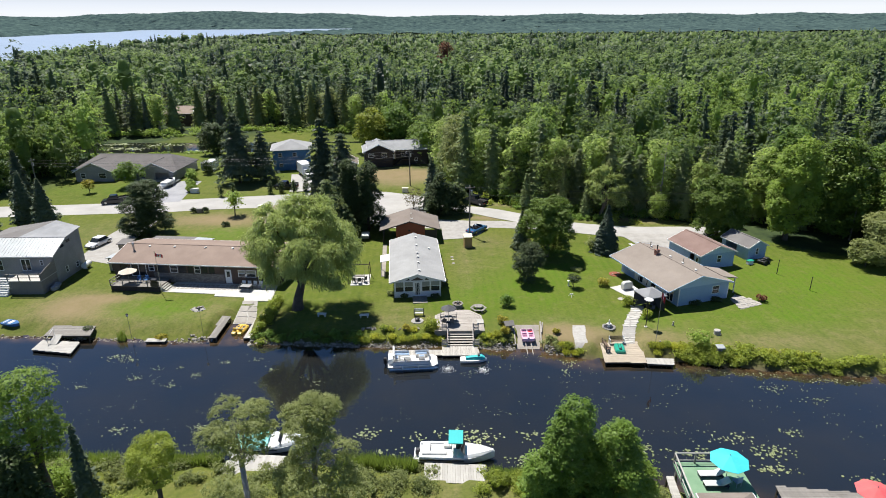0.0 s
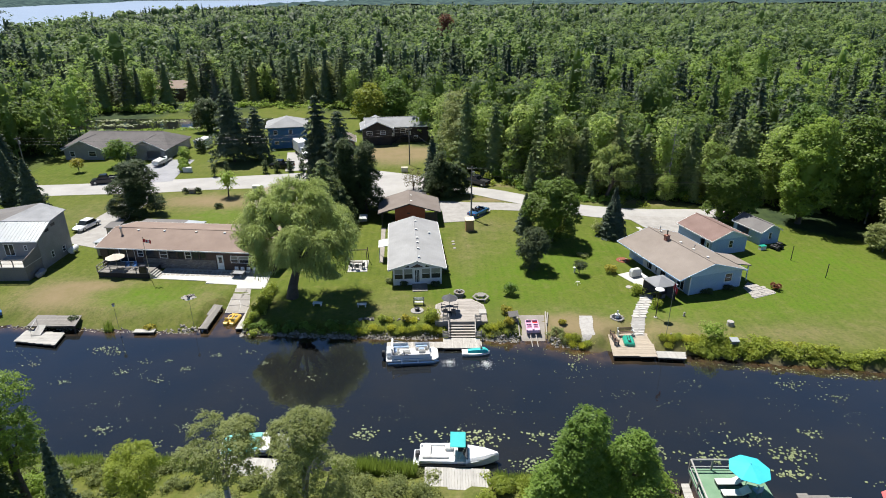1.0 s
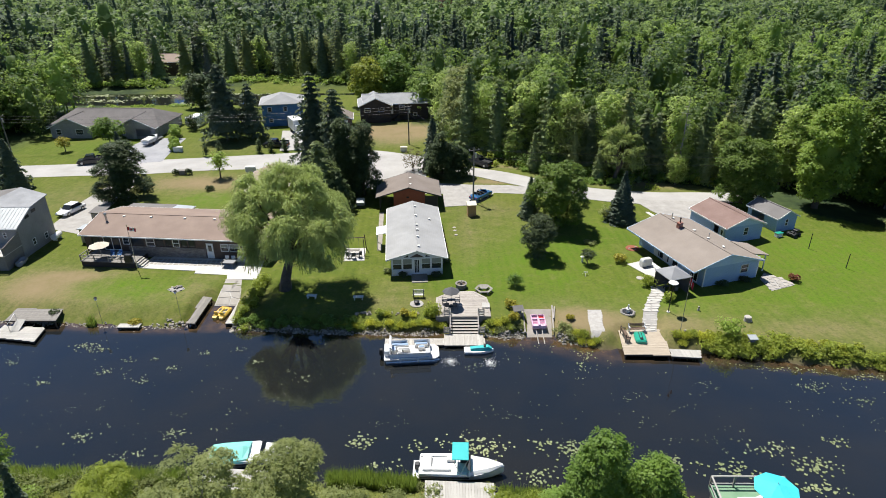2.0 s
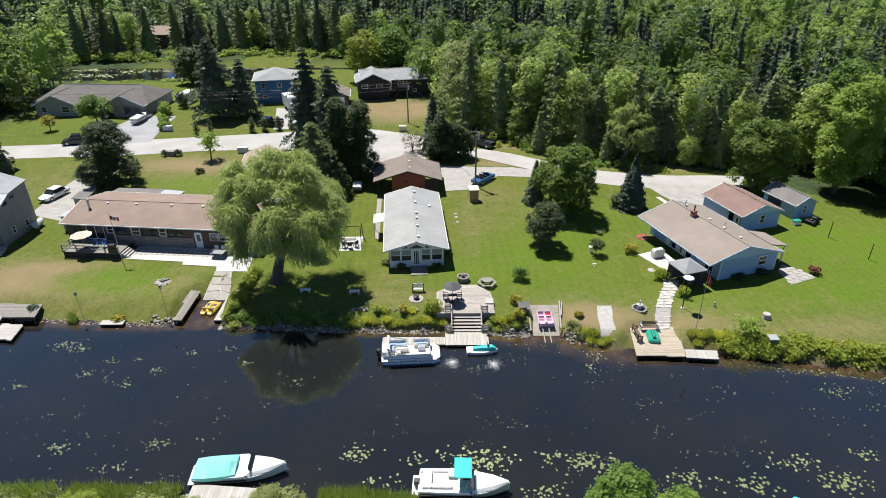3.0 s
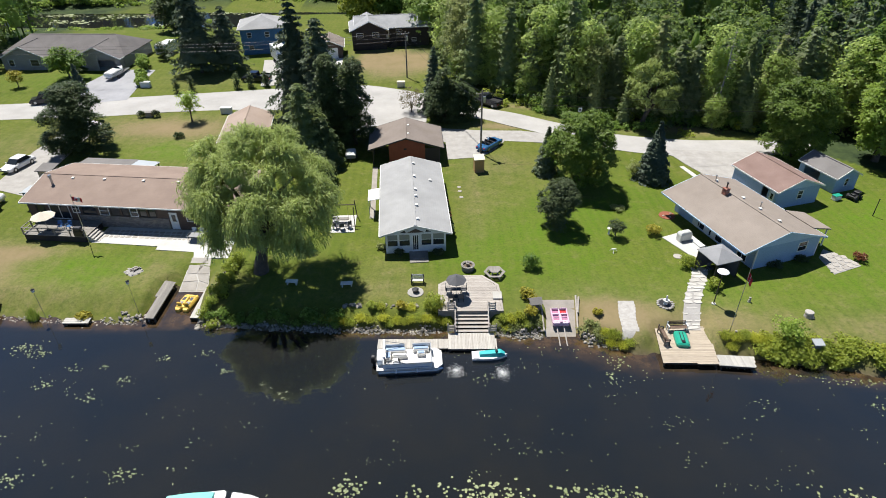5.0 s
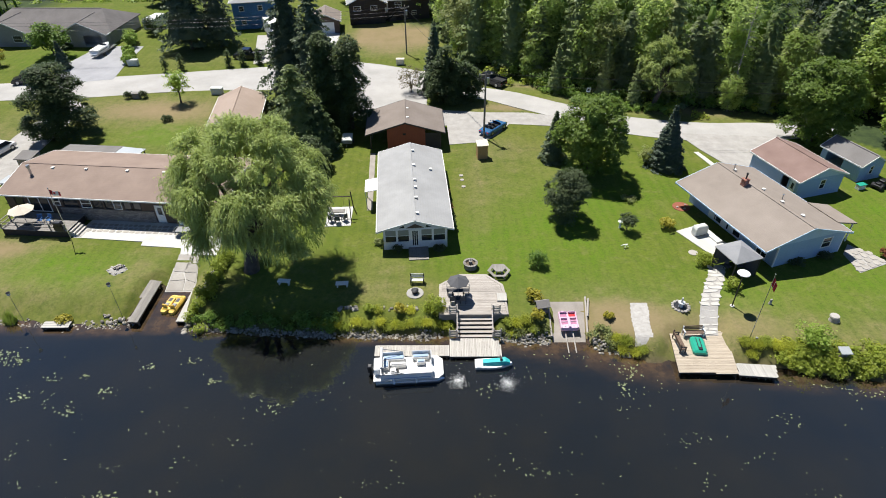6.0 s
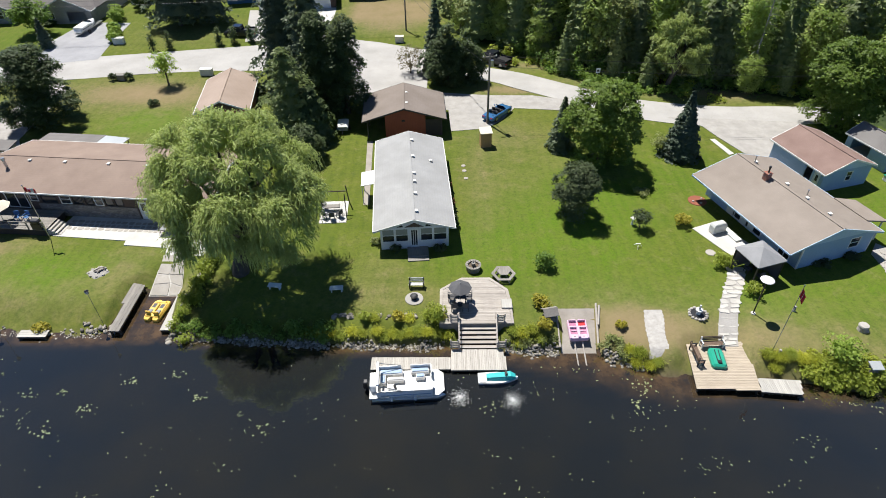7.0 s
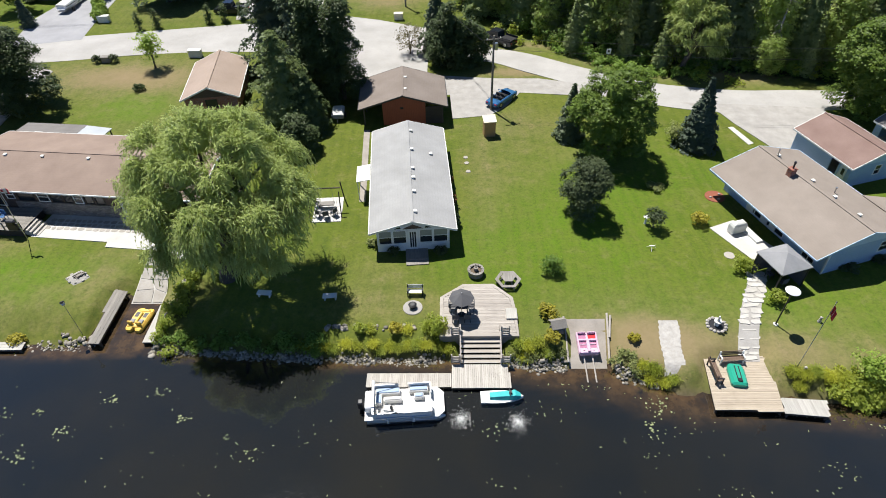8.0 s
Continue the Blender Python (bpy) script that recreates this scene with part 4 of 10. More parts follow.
part("wall_upper", bm, SIDEGREY, gh)
for y, z in ((84.4, 4.9), (86.0, 5.2)):
    part("high_window", box(BM(), -55.5, -55.46, y, y + 0.9, z, z + 0.42), GLASS, gh)
part("wall", box(BM(), -66.1, -55.5, 89.46, 89.62, 0, 6.2), SIDEGREY, gh)
part("wall", box(BM(), -66.1, -65.94, 82.56, 89.46, 0, 4.62), SIDEGREY, gh)
part("metal_roof", poly3(BM(), [(-66.6, 81.9, 4.6), (-55.1, 81.9, 4.6), (-55.1, 85.5, 6.2), (-66.6, 85.5, 6.2)], 0.12), METALROOF, gh, "pale standing-seam metal roof")
for i in range(24):
    x = -66.4 + i * 0.49
    bm = BM()
    loft(bm, [[(x, y, z), (x + 0.03, y, z), (x + 0.03, y, z + 0.04), (x, y, z + 0.04)] for y, z in ((81.9, 4.6), (85.5, 6.2))])
    part("roof_seam", bm, METALROOF, gh)
part("eave_gutter", box(BM(), -66.6, -55.1, 81.78, 81.9, 4.45, 4.58), WHITE, gh)
# one roof in two materials: lit and shaded slope are put into the colour
part("upper_roof", poly3(BM(), [(-62.2, 85.5, 6.26), (-55.1, 85.5, 6.26), (-55.1, 89.6, 6.6), (-59.2, 90.6, 7.3)], 0.12), METALGREY, gh, "upper roof slope, lighter grey painted for its lit side")
part("upper_roof", poly3(BM(), [(-66.6, 90.2, 6.25), (-66.6, 85.5, 6.25), (-62.2, 85.5, 6.26), (-59.2, 90.6, 7.3)], 0.12), ROOFSLATE, gh, "upper roof slope, darker grey painted for its shaded side")
dk = thing("raised_deck", pose(0, 0, 0), "grey raised wooden deck with rails and white steps", "deck")
part("deck_skirt", box(BM(), -60.2, -55.5, 78.8, 82.3, 0, 2.0), OLDWOOD, dk)
part("deck_floor", box(BM(), -60.3, -55.4, 78.7, 82.38, 2.0, 2.1), PALEWOOD, dk)
for x in (-60.2, -58.6, -57.0, -55.5):
    part("post", box(BM(), x - 0.05, x + 0.05, 78.72, 78.82, 2.1, 3.1), OLDWOOD, dk)
part("rail", box(BM(), -60.3, -55.4, 78.7, 78.83, 3.08, 3.16), OLDWOOD, dk)
part("rail", box(BM(), -60.3, -55.4, 78.73, 78.8, 2.55, 2.62), OLDWOOD, dk)
bm = BM()
loft(bm, [[(x, 78.85, 2.1), (x, 82.36, 2.1), (x, 82.36, 4.0), (x, 78.85, 3.1)] for x in (-55.5, -55.42)])
part("privacy_screen", bm, OLDWOOD, dk)
for i in range(8):
    part("step", box(BM(), -62.4, -60.32, 79.9 - 0.27 * i, 80.2 - 0.27 * i, 0, 2.0 - 0.25 * i), OFFWHITE, dk)
heap = thing("covered_heap", pose(-54.9, 80.6, 0, 0, 0, 5), "blue-grey tarpaulin over a heap beside the deck", "heap")
part("tarpaulin", blob(BM(), (0, 0, 0.35), (0.5, 1.2, 0.5), random.Random(3), 0.22, 2), GREYCLOTH, heap)

# the blue house in the east
bh = house("blue_house", pose(35.75, 74.5, 0.05, 0, 0, 18.3), 10.0, 13.0, 2.55, 1.5, "pale blue house with a wide taupe shingle roof", {"*": SIDEBLUE}, ROOFTAUPE, (0.15, 0.35, 0.45, 0.45),
           {"F": [(5.4, 6.6, 1.0, 2.2, "win")], "L": [(1.6, 2.6, 0.95, 2.1, "win", 1), (3.2, 5.4, 0.12, 2.2, "slider"), (5.9, 8.1, 0.12, 2.2, "slider"), (8.6, 9.8, 0.95, 2.1, "win", 1), (10.4, 11.8, 0.12, 2.2, "slider")],
            "R": [(1.2, 2.0, 0.12, 2.15, "door"), (8, 9, 1, 2.1, "win")]}, SIDEGABLE, SIDEGABLE, wall_in=(1.9, 0.0))
bm = BM()
box(bm, -0.8, -0.25, 8.35, 8.9, 3.4, 4.7)
box(bm, -0.85, -0.2, 8.3, 8.95, 4.7, 4.77)
part("chimney", bm, BRICK, bh, "red brick chimney with a dark flue")
bm = BM()
cyl(bm, -0.52, 8.62, 4.77, 5.35, 0.08, 0.08, 10)
cyl(bm, -0.52, 8.62, 5.3, 5.45, 0.12, 0.12, 10)
part("flue", bm, DARK, bh)
for y in (1.9, 4.6, 7.2, 11.6):
    roof_vent(bh, 0.75, y, 4.0)
for a, b in ((8.65, 9.5), (6.75, 7.6), (5.7, 6.45)):
    part("curtained_panel", box(BM(), -3.24, -3.17, a, b, 0.14, 2.2), OFFWHITE, bh, "pale curtained glass door")
pipe_vent(bh, 1.6, 5.4, 3.8, 0.4)
pipe_vent(bh, 0.6, 11.6, 4.0, 0.7)
part("corner_trim", box(BM(), -3.14, -3.02, -0.02, 0.1, 0, 2.5), WHITE, bh)
part("corner_trim", box(BM(), 4.92, 5.04, -0.02, 0.1, 0, 2.5), WHITE, bh)
part("porch_roof", poly3(BM(), [(5.1, 1.2, 2.75), (7.4, 0.9, 2.35), (7.4, 4.6, 2.35), (5.1, 5.2, 2.75)], 0.14), ROOFTAUPE, bh, "low porch roof over the side door")
part("porch_wall", box(BM(), 5.02, 6.9, 2.6, 4.3, 0, 2.3), SIDEBLUE, bh)
part("porch_post", box(BM(), 7.1, 7.22, 1.1, 1.22, 0, 2.3), WHITE, bh)
part("stoop", box(BM(), -5.6, -4.9, 5.0, 8.0, 0, 0.22, 0.02), OFFWHITE, bh, "white wooden step along the glass doors")

g2 = house("blue_garage", pose(43.7, 86.9, 0, 0, 0, 17.0), 6.2, 7.6, 2.45, 1.2, "detached blue garage under a reddish shingle roof", {"*": SIDEBLUE}, ROOFRED, (0.3, 0.3, 0.3, 0.3),
           {"F": [(3.0, 3.8, 0.9, 2.1, "win")], "L": [(4.9, 5.9, 0.05, 2.05, "open"), (6.2, 7.0, 0.05, 2.05, "door")]}, SIDEGABLE)
g3 = house("garden_shed", pose(51.6, 90.5, 0, 0, 0, 19.0), 3.6, 5.6, 2.2, 0.95, "small blue shed with a grey shingle roof", {"*": SIDEBLUE}, ROOFSLATE, (0.25, 0.25, 0.25, 0.25), {"F": [(1.5, 2.1, 0.8, 1.9, "win")], "L": [(0.6, 3.0, 0.05, 2.0, "open")]}, SIDEBLUE, category="shed")

# across the lane
tg = house("tan_garage", pose(-27.9, 102.4, 0, 0, 0, 8), 6.2, 10.2, 2.3, 1.3, "garage with a tan shingle roof and dark brick gable", {"*": BRICK}, ROOFTAN, (0.4, 0.4, 0.35, 0.3), {"F": [(2.4, 3.8, 0.9, 2.0, "picture")]}, SIDEBROWN, category="garage")
bung = house("bungalow", pose(-63.8, 151.2, 0, 0, 0, 88), 12.0, 25.5, 2.5, 2.6, "wide grey bungalow with a dark slate roof", {"*": SIDEGREY}, ROOFDARK, (0.5, 0.5, 0.4, 0.4), {"L": [(11.5, 13.0, 0.9, 2.1, "win"), (14.5, 16.0, 0.9, 2.1, "win")]}, None, hip=4.0)
house("bungalow_garage_wing", pose(-68.6, 143.4, 0, 0, 0, 0), 9.0, 9.0, 2.5, 2.1, "garage wing of the bungalow with a pale gable", {"*": SIDEGREY}, ROOFDARK, (0.4, 0.4, 0.5, 0), {"F": [(0.6, 2.2, 0.9, 2.0, "win"), (4.6, 8.0, 0.05, 2.2, "open")]}, SIDEGREY)
house("bungalow_west_wing", pose(-83.6, 144.0, 0, 0, 0, 0), 9.0, 8.0, 2.5, 2.1, "west wing of the bungalow with a pale gable", {"*": SIDEGREY}, ROOFDARK, (0.4, 0.4, 0.5, 0), {"F": [(1.2, 2.4, 0.8, 2.1, "win"), (5.6, 7.4, 0.8, 2.1, "win")]}, SIDEGREY)
house("two_storey_house", pose(-37.8, 154.8, 0, 0, 0, 12), 9.4, 9.0, 5.4, 1.7, "two-storey deep blue house with a grey hipped roof", {"*": SIDEDKBLUE}, ROOFGREY, (0.5, 0.5, 0.5, 0.5),
      {"F": [(1.3, 2.3, 3.5, 4.6, "win"), (5.0, 6.0, 3.5, 4.6, "win"), (1.4, 2.4, 1.0, 1.9, "win"), (5.6, 8.2, 0.05, 2.2, "open")], "L": [(3, 4.2, 3.5, 4.6, "win")]}, None, hip=4.2)
dh = house("dark_house", pose(-3.2, 165.2, 0, 0, 0, 99), 8.0, 16.0, 4.3, 1.6, "dark brown bungalow with a pale ribbed metal roof", {"*": SIDEDARK}, METALGREY, (0.5, 0.5, 0.4, 0.4),
           {"L": [(2.0, 3.4, 2.6, 3.7, "win"), (4.2, 5.0, 2.8, 3.6, "win"), (6.0, 7.0, 1.7, 3.7, "door"), (8.5, 9.9, 2.6, 3.7, "win"), (12, 13, 1.0, 1.8, "win")]}, SIDEDARK)
house("dark_house_wing", pose(-15.4, 157.2, 0, 0, 0, 9), 7.4, 9.0, 4.3, 1.7, "front wing of the dark house", {"*": SIDEDARK}, METALGREY, (0.5, 0.5, 0.4, 0), {"F": [(0.9, 2.4, 2.7, 3.7, "win"), (4.4, 5.8, 2.7, 3.7, "win")]}, SIDEDARK)
house("far_garage", pose(-23.2, 150.8, 0, 0, 0, 8), 5.4, 6.5, 2.5, 1.2, "small brown garage with a white door", {"*": SIDEBROWN}, ROOFBROWN, (0.4, 0.4, 0.4, 0.4), {"F": [(1.0, 4.4, 0.05, 2.2, "garage")]}, None, category="garage")
for nm, x, y, r, mt, lb in (("woodland_house", 352, 552, 20, METALROOF, "distant white house among the trees"), ("woodland_house", 168, 254, 10, ROOFGREY, "white house half hidden in the wood"), ("woodland_house", 94.5, 128.5, 25, ROOFGREY, "pale house half hidden behind trees"), ("woodland_cabin", -93, 233, 5, ROOFTAN, "brown-roofed cabin in the wood")):
    house(nm, pose(x, y, 0, 0, 0, r + 90), 8.0, 10.0, 4.6, 2.2, lb, {"*": SIDEWHITE if nm == "woodland_house" else SIDEBROWN}, mt, (0.4, 0.4, 0.4, 0.4), {"L": [(2, 3.4, 2.6, 3.8, "win"), (6, 7.4, 2.6, 3.8, "win")]}, None)
dporch = thing("entry_stairs", pose(-8.6, 159.6, 0, 0, 0, 9), "dark wooden entry stairs of the dark house", "stairs")
part("landing", box(BM(), -1.2, 1.2, -0.2, 1.2, 1.5, 1.62), DARKWOOD, dporch)
for i in range(7):
    part("step", box(BM(), -2.9 + 0.25 * i, -2.6 + 0.25 * i, -0.2, 0.9, 0, 0.2 + 0.2 * i), DARKWOOD, dporch)
part("rail", box(BM(), -1.2, 1.2, -0.22, -0.16, 2.4, 2.5), OLDWOOD, dporch)
for x in (-1.15, 1.15):
    part("post", box(BM(), x - 0.05, x + 0.05, -0.22, -0.12, 0, 2.45), DARKWOOD, dporch)


# ---- trees ----
def unit(v):
    return v / np.maximum(np.linalg.norm(v, axis=-1, keepdims=True), 1e-9)


def sprays(rng, C, N, size, long=1.0, quad=False):
    """A small leaf spray at each point, facing along N."""
    k = len(C)
    t = unit(np.cross(N, rng.normal(size=(k, 3))))
    b = np.cross(N, t)
    s = (size * rng.uniform(0.6, 1.4, k))[:, None]
    if quad:
        V = np.stack([C + t * s * long, C + b * s * 0.6, C - t * s * long, C - b * s * 0.6], 1).reshape(-1, 3)
        i = np.arange(k)[:, None] * 4
        return V, np.concatenate([i + [[0, 1, 2]], i + [[0, 2, 3]]], 1).reshape(-1, 3)
    V = np.stack([C + t * s * long, C - t * s * 0.5 + b * s * 0.75, C - t * s * 0.5 - b * s * 0.75], 1).reshape(-1, 3)
    return V, np.arange(3 * k).reshape(-1, 3)


def joined(sets):
    V, F, o = [], [], 0
    for v, f in sets:
        V.append(v)
        F.append(f + o)
        o += len(v)
    return np.concatenate(V), np.concatenate(F)


def limb(pts, radii, seg=6):
    """A tapered round limb along points."""
    pts = np.asarray(pts, float)
    a = np.linspace(0, 2 * np.pi, seg, endpoint=False)
    V = []
    for i, p in enumerate(pts):
        d = unit(pts[min(i + 1, len(pts) - 1)] - pts[max(i - 1, 0)])
        u = unit(np.cross(d, [0.3, 1, 0.1]))
        w = np.cross(d, u)
        V.append(p + radii[i] * (np.cos(a)[:, None] * u + np.sin(a)[:, None] * w))
    V = np.concatenate(V)
    F = []
    for i in range(len(pts) - 1):
        for j in range(seg):
            p, q, r, s = i * seg + j, i * seg + (j + 1) % seg, (i + 1) * seg + (j + 1) % seg, (i + 1) * seg + j
            F += [(p, q, r), (p, r, s)]
    return V, np.array(F)


def ball(c, r):
    """A rough dozen-sided core that keeps a crown from being hollow."""
    p = (1 + 5 ** 0.5) / 2
    v = unit(np.array([(-1, p, 0), (1, p, 0), (-1, -p, 0), (1, -p, 0), (0, -1, p), (0, 1, p), (0, -1, -p), (0, 1, -p), (p, 0, -1), (p, 0, 1), (-p, 0, -1), (-p, 0, 1)], float))
    f = np.array([(0, 11, 5), (0, 5, 1), (0, 1, 7), (0, 7, 10), (0, 10, 11), (1, 5, 9), (5, 11, 4), (11, 10, 2), (10, 7, 6), (7, 1, 8), (3, 9, 4), (3, 4, 2), (3, 2, 6), (3, 6, 8), (3, 8, 9), (4, 9, 5), (2, 4, 11), (6, 2, 10), (8, 6, 7), (9, 8, 1)])
    return v * r + c, f


def boughs(rng, lobes, each=6, shrink=0.56):
    """Smaller leaf masses gathered on the larger ones."""
    out = []
    for c, r in lobes:
        for j in range(each):
            d = unit(rng.normal(size=3) + [0, 0, 0.35])
            q = rng.uniform(0.8, 1.2) * shrink
            out.append((c + d * r * rng.uniform(0.62, 0.86), r * [q, q, q * 0.8]))
    return out


def leafy(rng, lobes, count, size, quad=False, loose=0.12, core=0.6, droop=0.0, each=6, tuft=0.56):
    """Sprays over the skins of the lobes."""
    big = lobes
    if each:
        lobes = boughs(rng, lobes, each, tuft)
    area = np.array([r[0] * r[2] for c, r in lobes])
    pick = rng.choice(len(lobes), count, p=area / area.sum())
    c = np.array([l[0] for l in lobes])[pick]
    r = np.array([l[1] for l in lobes])[pick]
    d = unit(rng.normal(size=(count, 3)) + [0, 0, 0.35])
    C = c + d * r * (1 + rng.normal(0, loose, count))[:, None]
    deep = np.zeros(count, bool)
    for lc, lr in lobes:
        deep |= (((C - lc) / lr) ** 2).sum(1) < 0.4
    keep = ~deep
    N = unit(d[keep] * 0.85 + rng.normal(size=(keep.sum(), 3)) * 0.42 + [0, 0, 0.5 - droop])
    sets = [sprays(rng, C[keep], N, size, 1.0, quad)]
    if core:
        sets += [ball(lc, lr * core) for lc, lr in big]
    return joined(sets)


def crown(rng, h, w, low, tufts, leaves, size, fat=0.42, blunt=0.42, rough=0.34, masses=26, spread=None, gap=0.3, core=0.6, upward=0.55, lean=0.0):
    """A crown of leaf tufts set over rounded masses, with dark creases between them."""
    peak = fat / (fat + blunt)
    top = peak ** fat * (1 - peak) ** blunt

    def girth(u):
        u = np.clip(u, 0.002, 0.998)
        return w / 2 * u ** fat * (1 - u) ** blunt / top
    table = np.linspace(0.01, 0.995, 200)
    wt = girth(table) + 0.04 * w

    def on_skin(k):
        u = np.clip(rng.choice(table, k, p=wt / wt.sum()) + rng.uniform(-0.004, 0.004, k), 0.004, 0.997)
        a = np.arange(k) * 2.4 + rng.uniform(-0.6, 0.6, k)
        return u, a

    def place(u, a, f):
        R = girth(u) * f
        return np.stack([R * np.cos(a) + lean * u, R * np.sin(a), h * (low + (1 - low) * (0.5 + (u - 0.5) * (0.55 + 0.45 * f)))], 1)
    mu, ma = on_skin(masses)
    scale = math.sqrt(w * h * (1 - low) * 3.0 / masses)
    Q = scale * rng.uniform(0.36, 0.62, masses)
    R = np.maximum(girth(mu) * (1 - rng.uniform(0, rough * 0.7, masses)) - Q * 0.9, 0.05 * w)
    H = h * (1 - low)
    M = np.stack([R * np.cos(ma) + lean * mu, R * np.sin(ma), h * low + 0.6 * Q + (H - 1.3 * Q) * mu], 1)
    pick = rng.choice(masses, tufts, p=Q ** 2 / (Q ** 2).sum())
    axis = unit(M[pick] * [1, 1, 0] + [1e-6, 0, 0])
    d = unit(rng.normal(size=(tufts, 3)) + axis * 0.45 + [0, 0, 0.5])
    T = M[pick] + d * (Q[pick] * rng.uniform(0.72, 1.12, tufts))[:, None] * [1, 1, 0.8]
    near = np.sqrt((((T[:, None, :] - M[None]) / [1, 1, 0.8]) ** 2).sum(2)) / Q[None]
    keep = (near.min(1) > 0.62) & (T[:, 2] > 0.15) & (rng.random(tufts) > gap)
    T, out = T[keep], d[keep]
    k = len(T)
    sp = (spread or size * 2.4) * rng.uniform(0.55, 1.4, k)
    off = unit(rng.normal(size=(k, leaves, 3))) * (1.7 * rng.random((k, leaves, 1)) ** 0.45) * [1, 1, 0.42]
    off[:, :, 2] -= 0.2 * (off[:, :, :2] ** 2).sum(2)
    C = (T[:, None, :] + off * sp[:, None, None]).reshape(-1, 3)
    N = np.repeat(out + rng.normal(size=(k, 3)) * 0.3, leaves, 0) * 0.5 + rng.normal(size=(k * leaves, 3)) * 0.24 + [0, 0, upward]
    sets = [sprays(rng, C, unit(N), size, 1.0)]
    if core:
        n, rings = 9, 6
        ang = np.linspace(0, 6.2832, n, endpoint=False)
        V, F = [], []
        for i in range(rings):
            uu = 0.12 + 0.76 * i / (rings - 1)
            V.append(place(np.full(n, uu), ang, core * rng.uniform(0.85, 1.1, n)))
            for j in range(n):
                if i:
                    p, q, r, t = (i - 1) * n + j, (i - 1) * n + (j + 1) % n, i * n + (j + 1) % n, i * n + j
                    F += [(p, q, r), (p, r, t)]
        F += [((rings - 1) * n, (rings - 1) * n + j, (rings - 1) * n + j + 1) for j in range(1, n - 1)]
        sets.append((np.concatenate(V), np.array(F)))
    return joined(sets), [(m, None) for m in M * [0.8, 0.8, 0.97]]


def trunk_for(rng, lobes, h, r, low, lean=0.0):
    top = np.array([lean, 0, h * 0.72])
    sets = [limb([(0, 0, -0.4), (lean * 0.1, 0, h * low * 0.5), (lean * 0.45, 0.1, h * low), top], [r * 1.35, r, r * 0.8, r * 0.2], 8)]
    for c, q in lobes[:6]:
        s = np.array([lean * 0.4, 0, h * low * rng.uniform(0.75, 1.1)])
        sets.append(limb([s, (s + c) / 2 + [0, 0, 0.3], c], [r * 0.5, r * 0.32, r * 0.1], 5))
    return joined(sets)


def spire(rng, h, w, count, size, low=0.06, layers=16, power=0.9, droop=0.25, ragged=0.22):
    """Whorled drooping boughs of a spruce or fir."""
    layer = rng.integers(0, layers, count)
    u = (layer + 0.35 * rng.random(count)) / layers
    u = 1 - (1 - u) ** 1.15
    keep = rng.random(count) < (1.08 - u) ** 0.8
    layer, u = layer[keep], u[keep]
    k = len(u)
    z = h * (low + (1 - low) * u)
    bough = rng.integers(0, 9, k)
    a = bough * 0.698 + layer * 1.1 + rng.normal(0, 0.16, k)
    L = w / 2 * np.maximum(0.04, (1 - u)) ** power * (0.88 + ragged * np.sin(bough * 2.1 + layer * 1.7 + 1.3 * np.sin(layer * 2.3)))
    s = np.sqrt(rng.random(k)) * 0.95 + 0.08
    d = np.stack([np.cos(a), np.sin(a), np.zeros(k)], 1)
    C = d * (L * s)[:, None]
    C[:, 2] = z - droop * L * s + rng.normal(0, 0.12, k) * size
    N = unit(np.array([0, 0, 1.0]) + d * 0.75 + rng.normal(size=(k, 3)) * 0.4)
    V, F = sprays(rng, C, N, size, 1.3)
    n = 7
    ang = np.linspace(0, 2 * np.pi, n, endpoint=False)
    ring = np.stack([np.cos(ang), np.sin(ang), np.zeros(n)], 1)
    cv = np.concatenate([ring * w * 0.34 + [0, 0, h * low], ring * w * 0.2 + [0, 0, h * 0.45], [[0, 0, h * 0.93]]])
    cf = [(i, (i + 1) % n, n + i) for i in range(n)] + [((i + 1) % n, n + (i + 1) % n, n + i) for i in range(n)] + [(n + i, n + (i + 1) % n, 2 * n) for i in range(n)]
    return joined([(V, F), (cv, np.array(cf))])


def tiers(rng, h, w, count, size, low=0.25):
    """The ragged level plates of a white pine."""
    sets = []
    m = 11
    for i in range(m):
        u = i / (m - 1)
        z = h * (low + (1 - low) * u * 0.96)
        R = w / 2 * (1 - 0.75 * u ** 1.5) * rng.uniform(0.75, 1.15)
        for j in range(4 if u < 0.8 else 2):
            a = j * 1.57 + i * 0.9 + rng.uniform(-0.3, 0.3)
            c = np.array([math.cos(a) * R * 0.55, math.sin(a) * R * 0.55, z + rng.uniform(-0.3, 0.3)])
            k = max(6, int(count / (m * 3.6)))
            p = rng.normal(size=(k, 3)) * [R * 0.28, R * 0.28, 0.16] + c
            sets.append(sprays(rng, p, unit(rng.normal(size=(k, 3)) * 0.6 + [0, 0, 1.1]), size, 1.2))
    return joined(sets)


def tree(name, m, crown, trunk, leafmat, barkmat, label, group="", category="tree"):
    t = thing(name, m, label, category, group)
    for nm, (V, F), mt in (("trunk", trunk, barkmat), ("crown", crown, leafmat)):
        ob = new(nm, tri_mesh(nm, V, F, mt))
        ob.parent = t
    return t


def gz(x, y):
    return float(height(x, y))


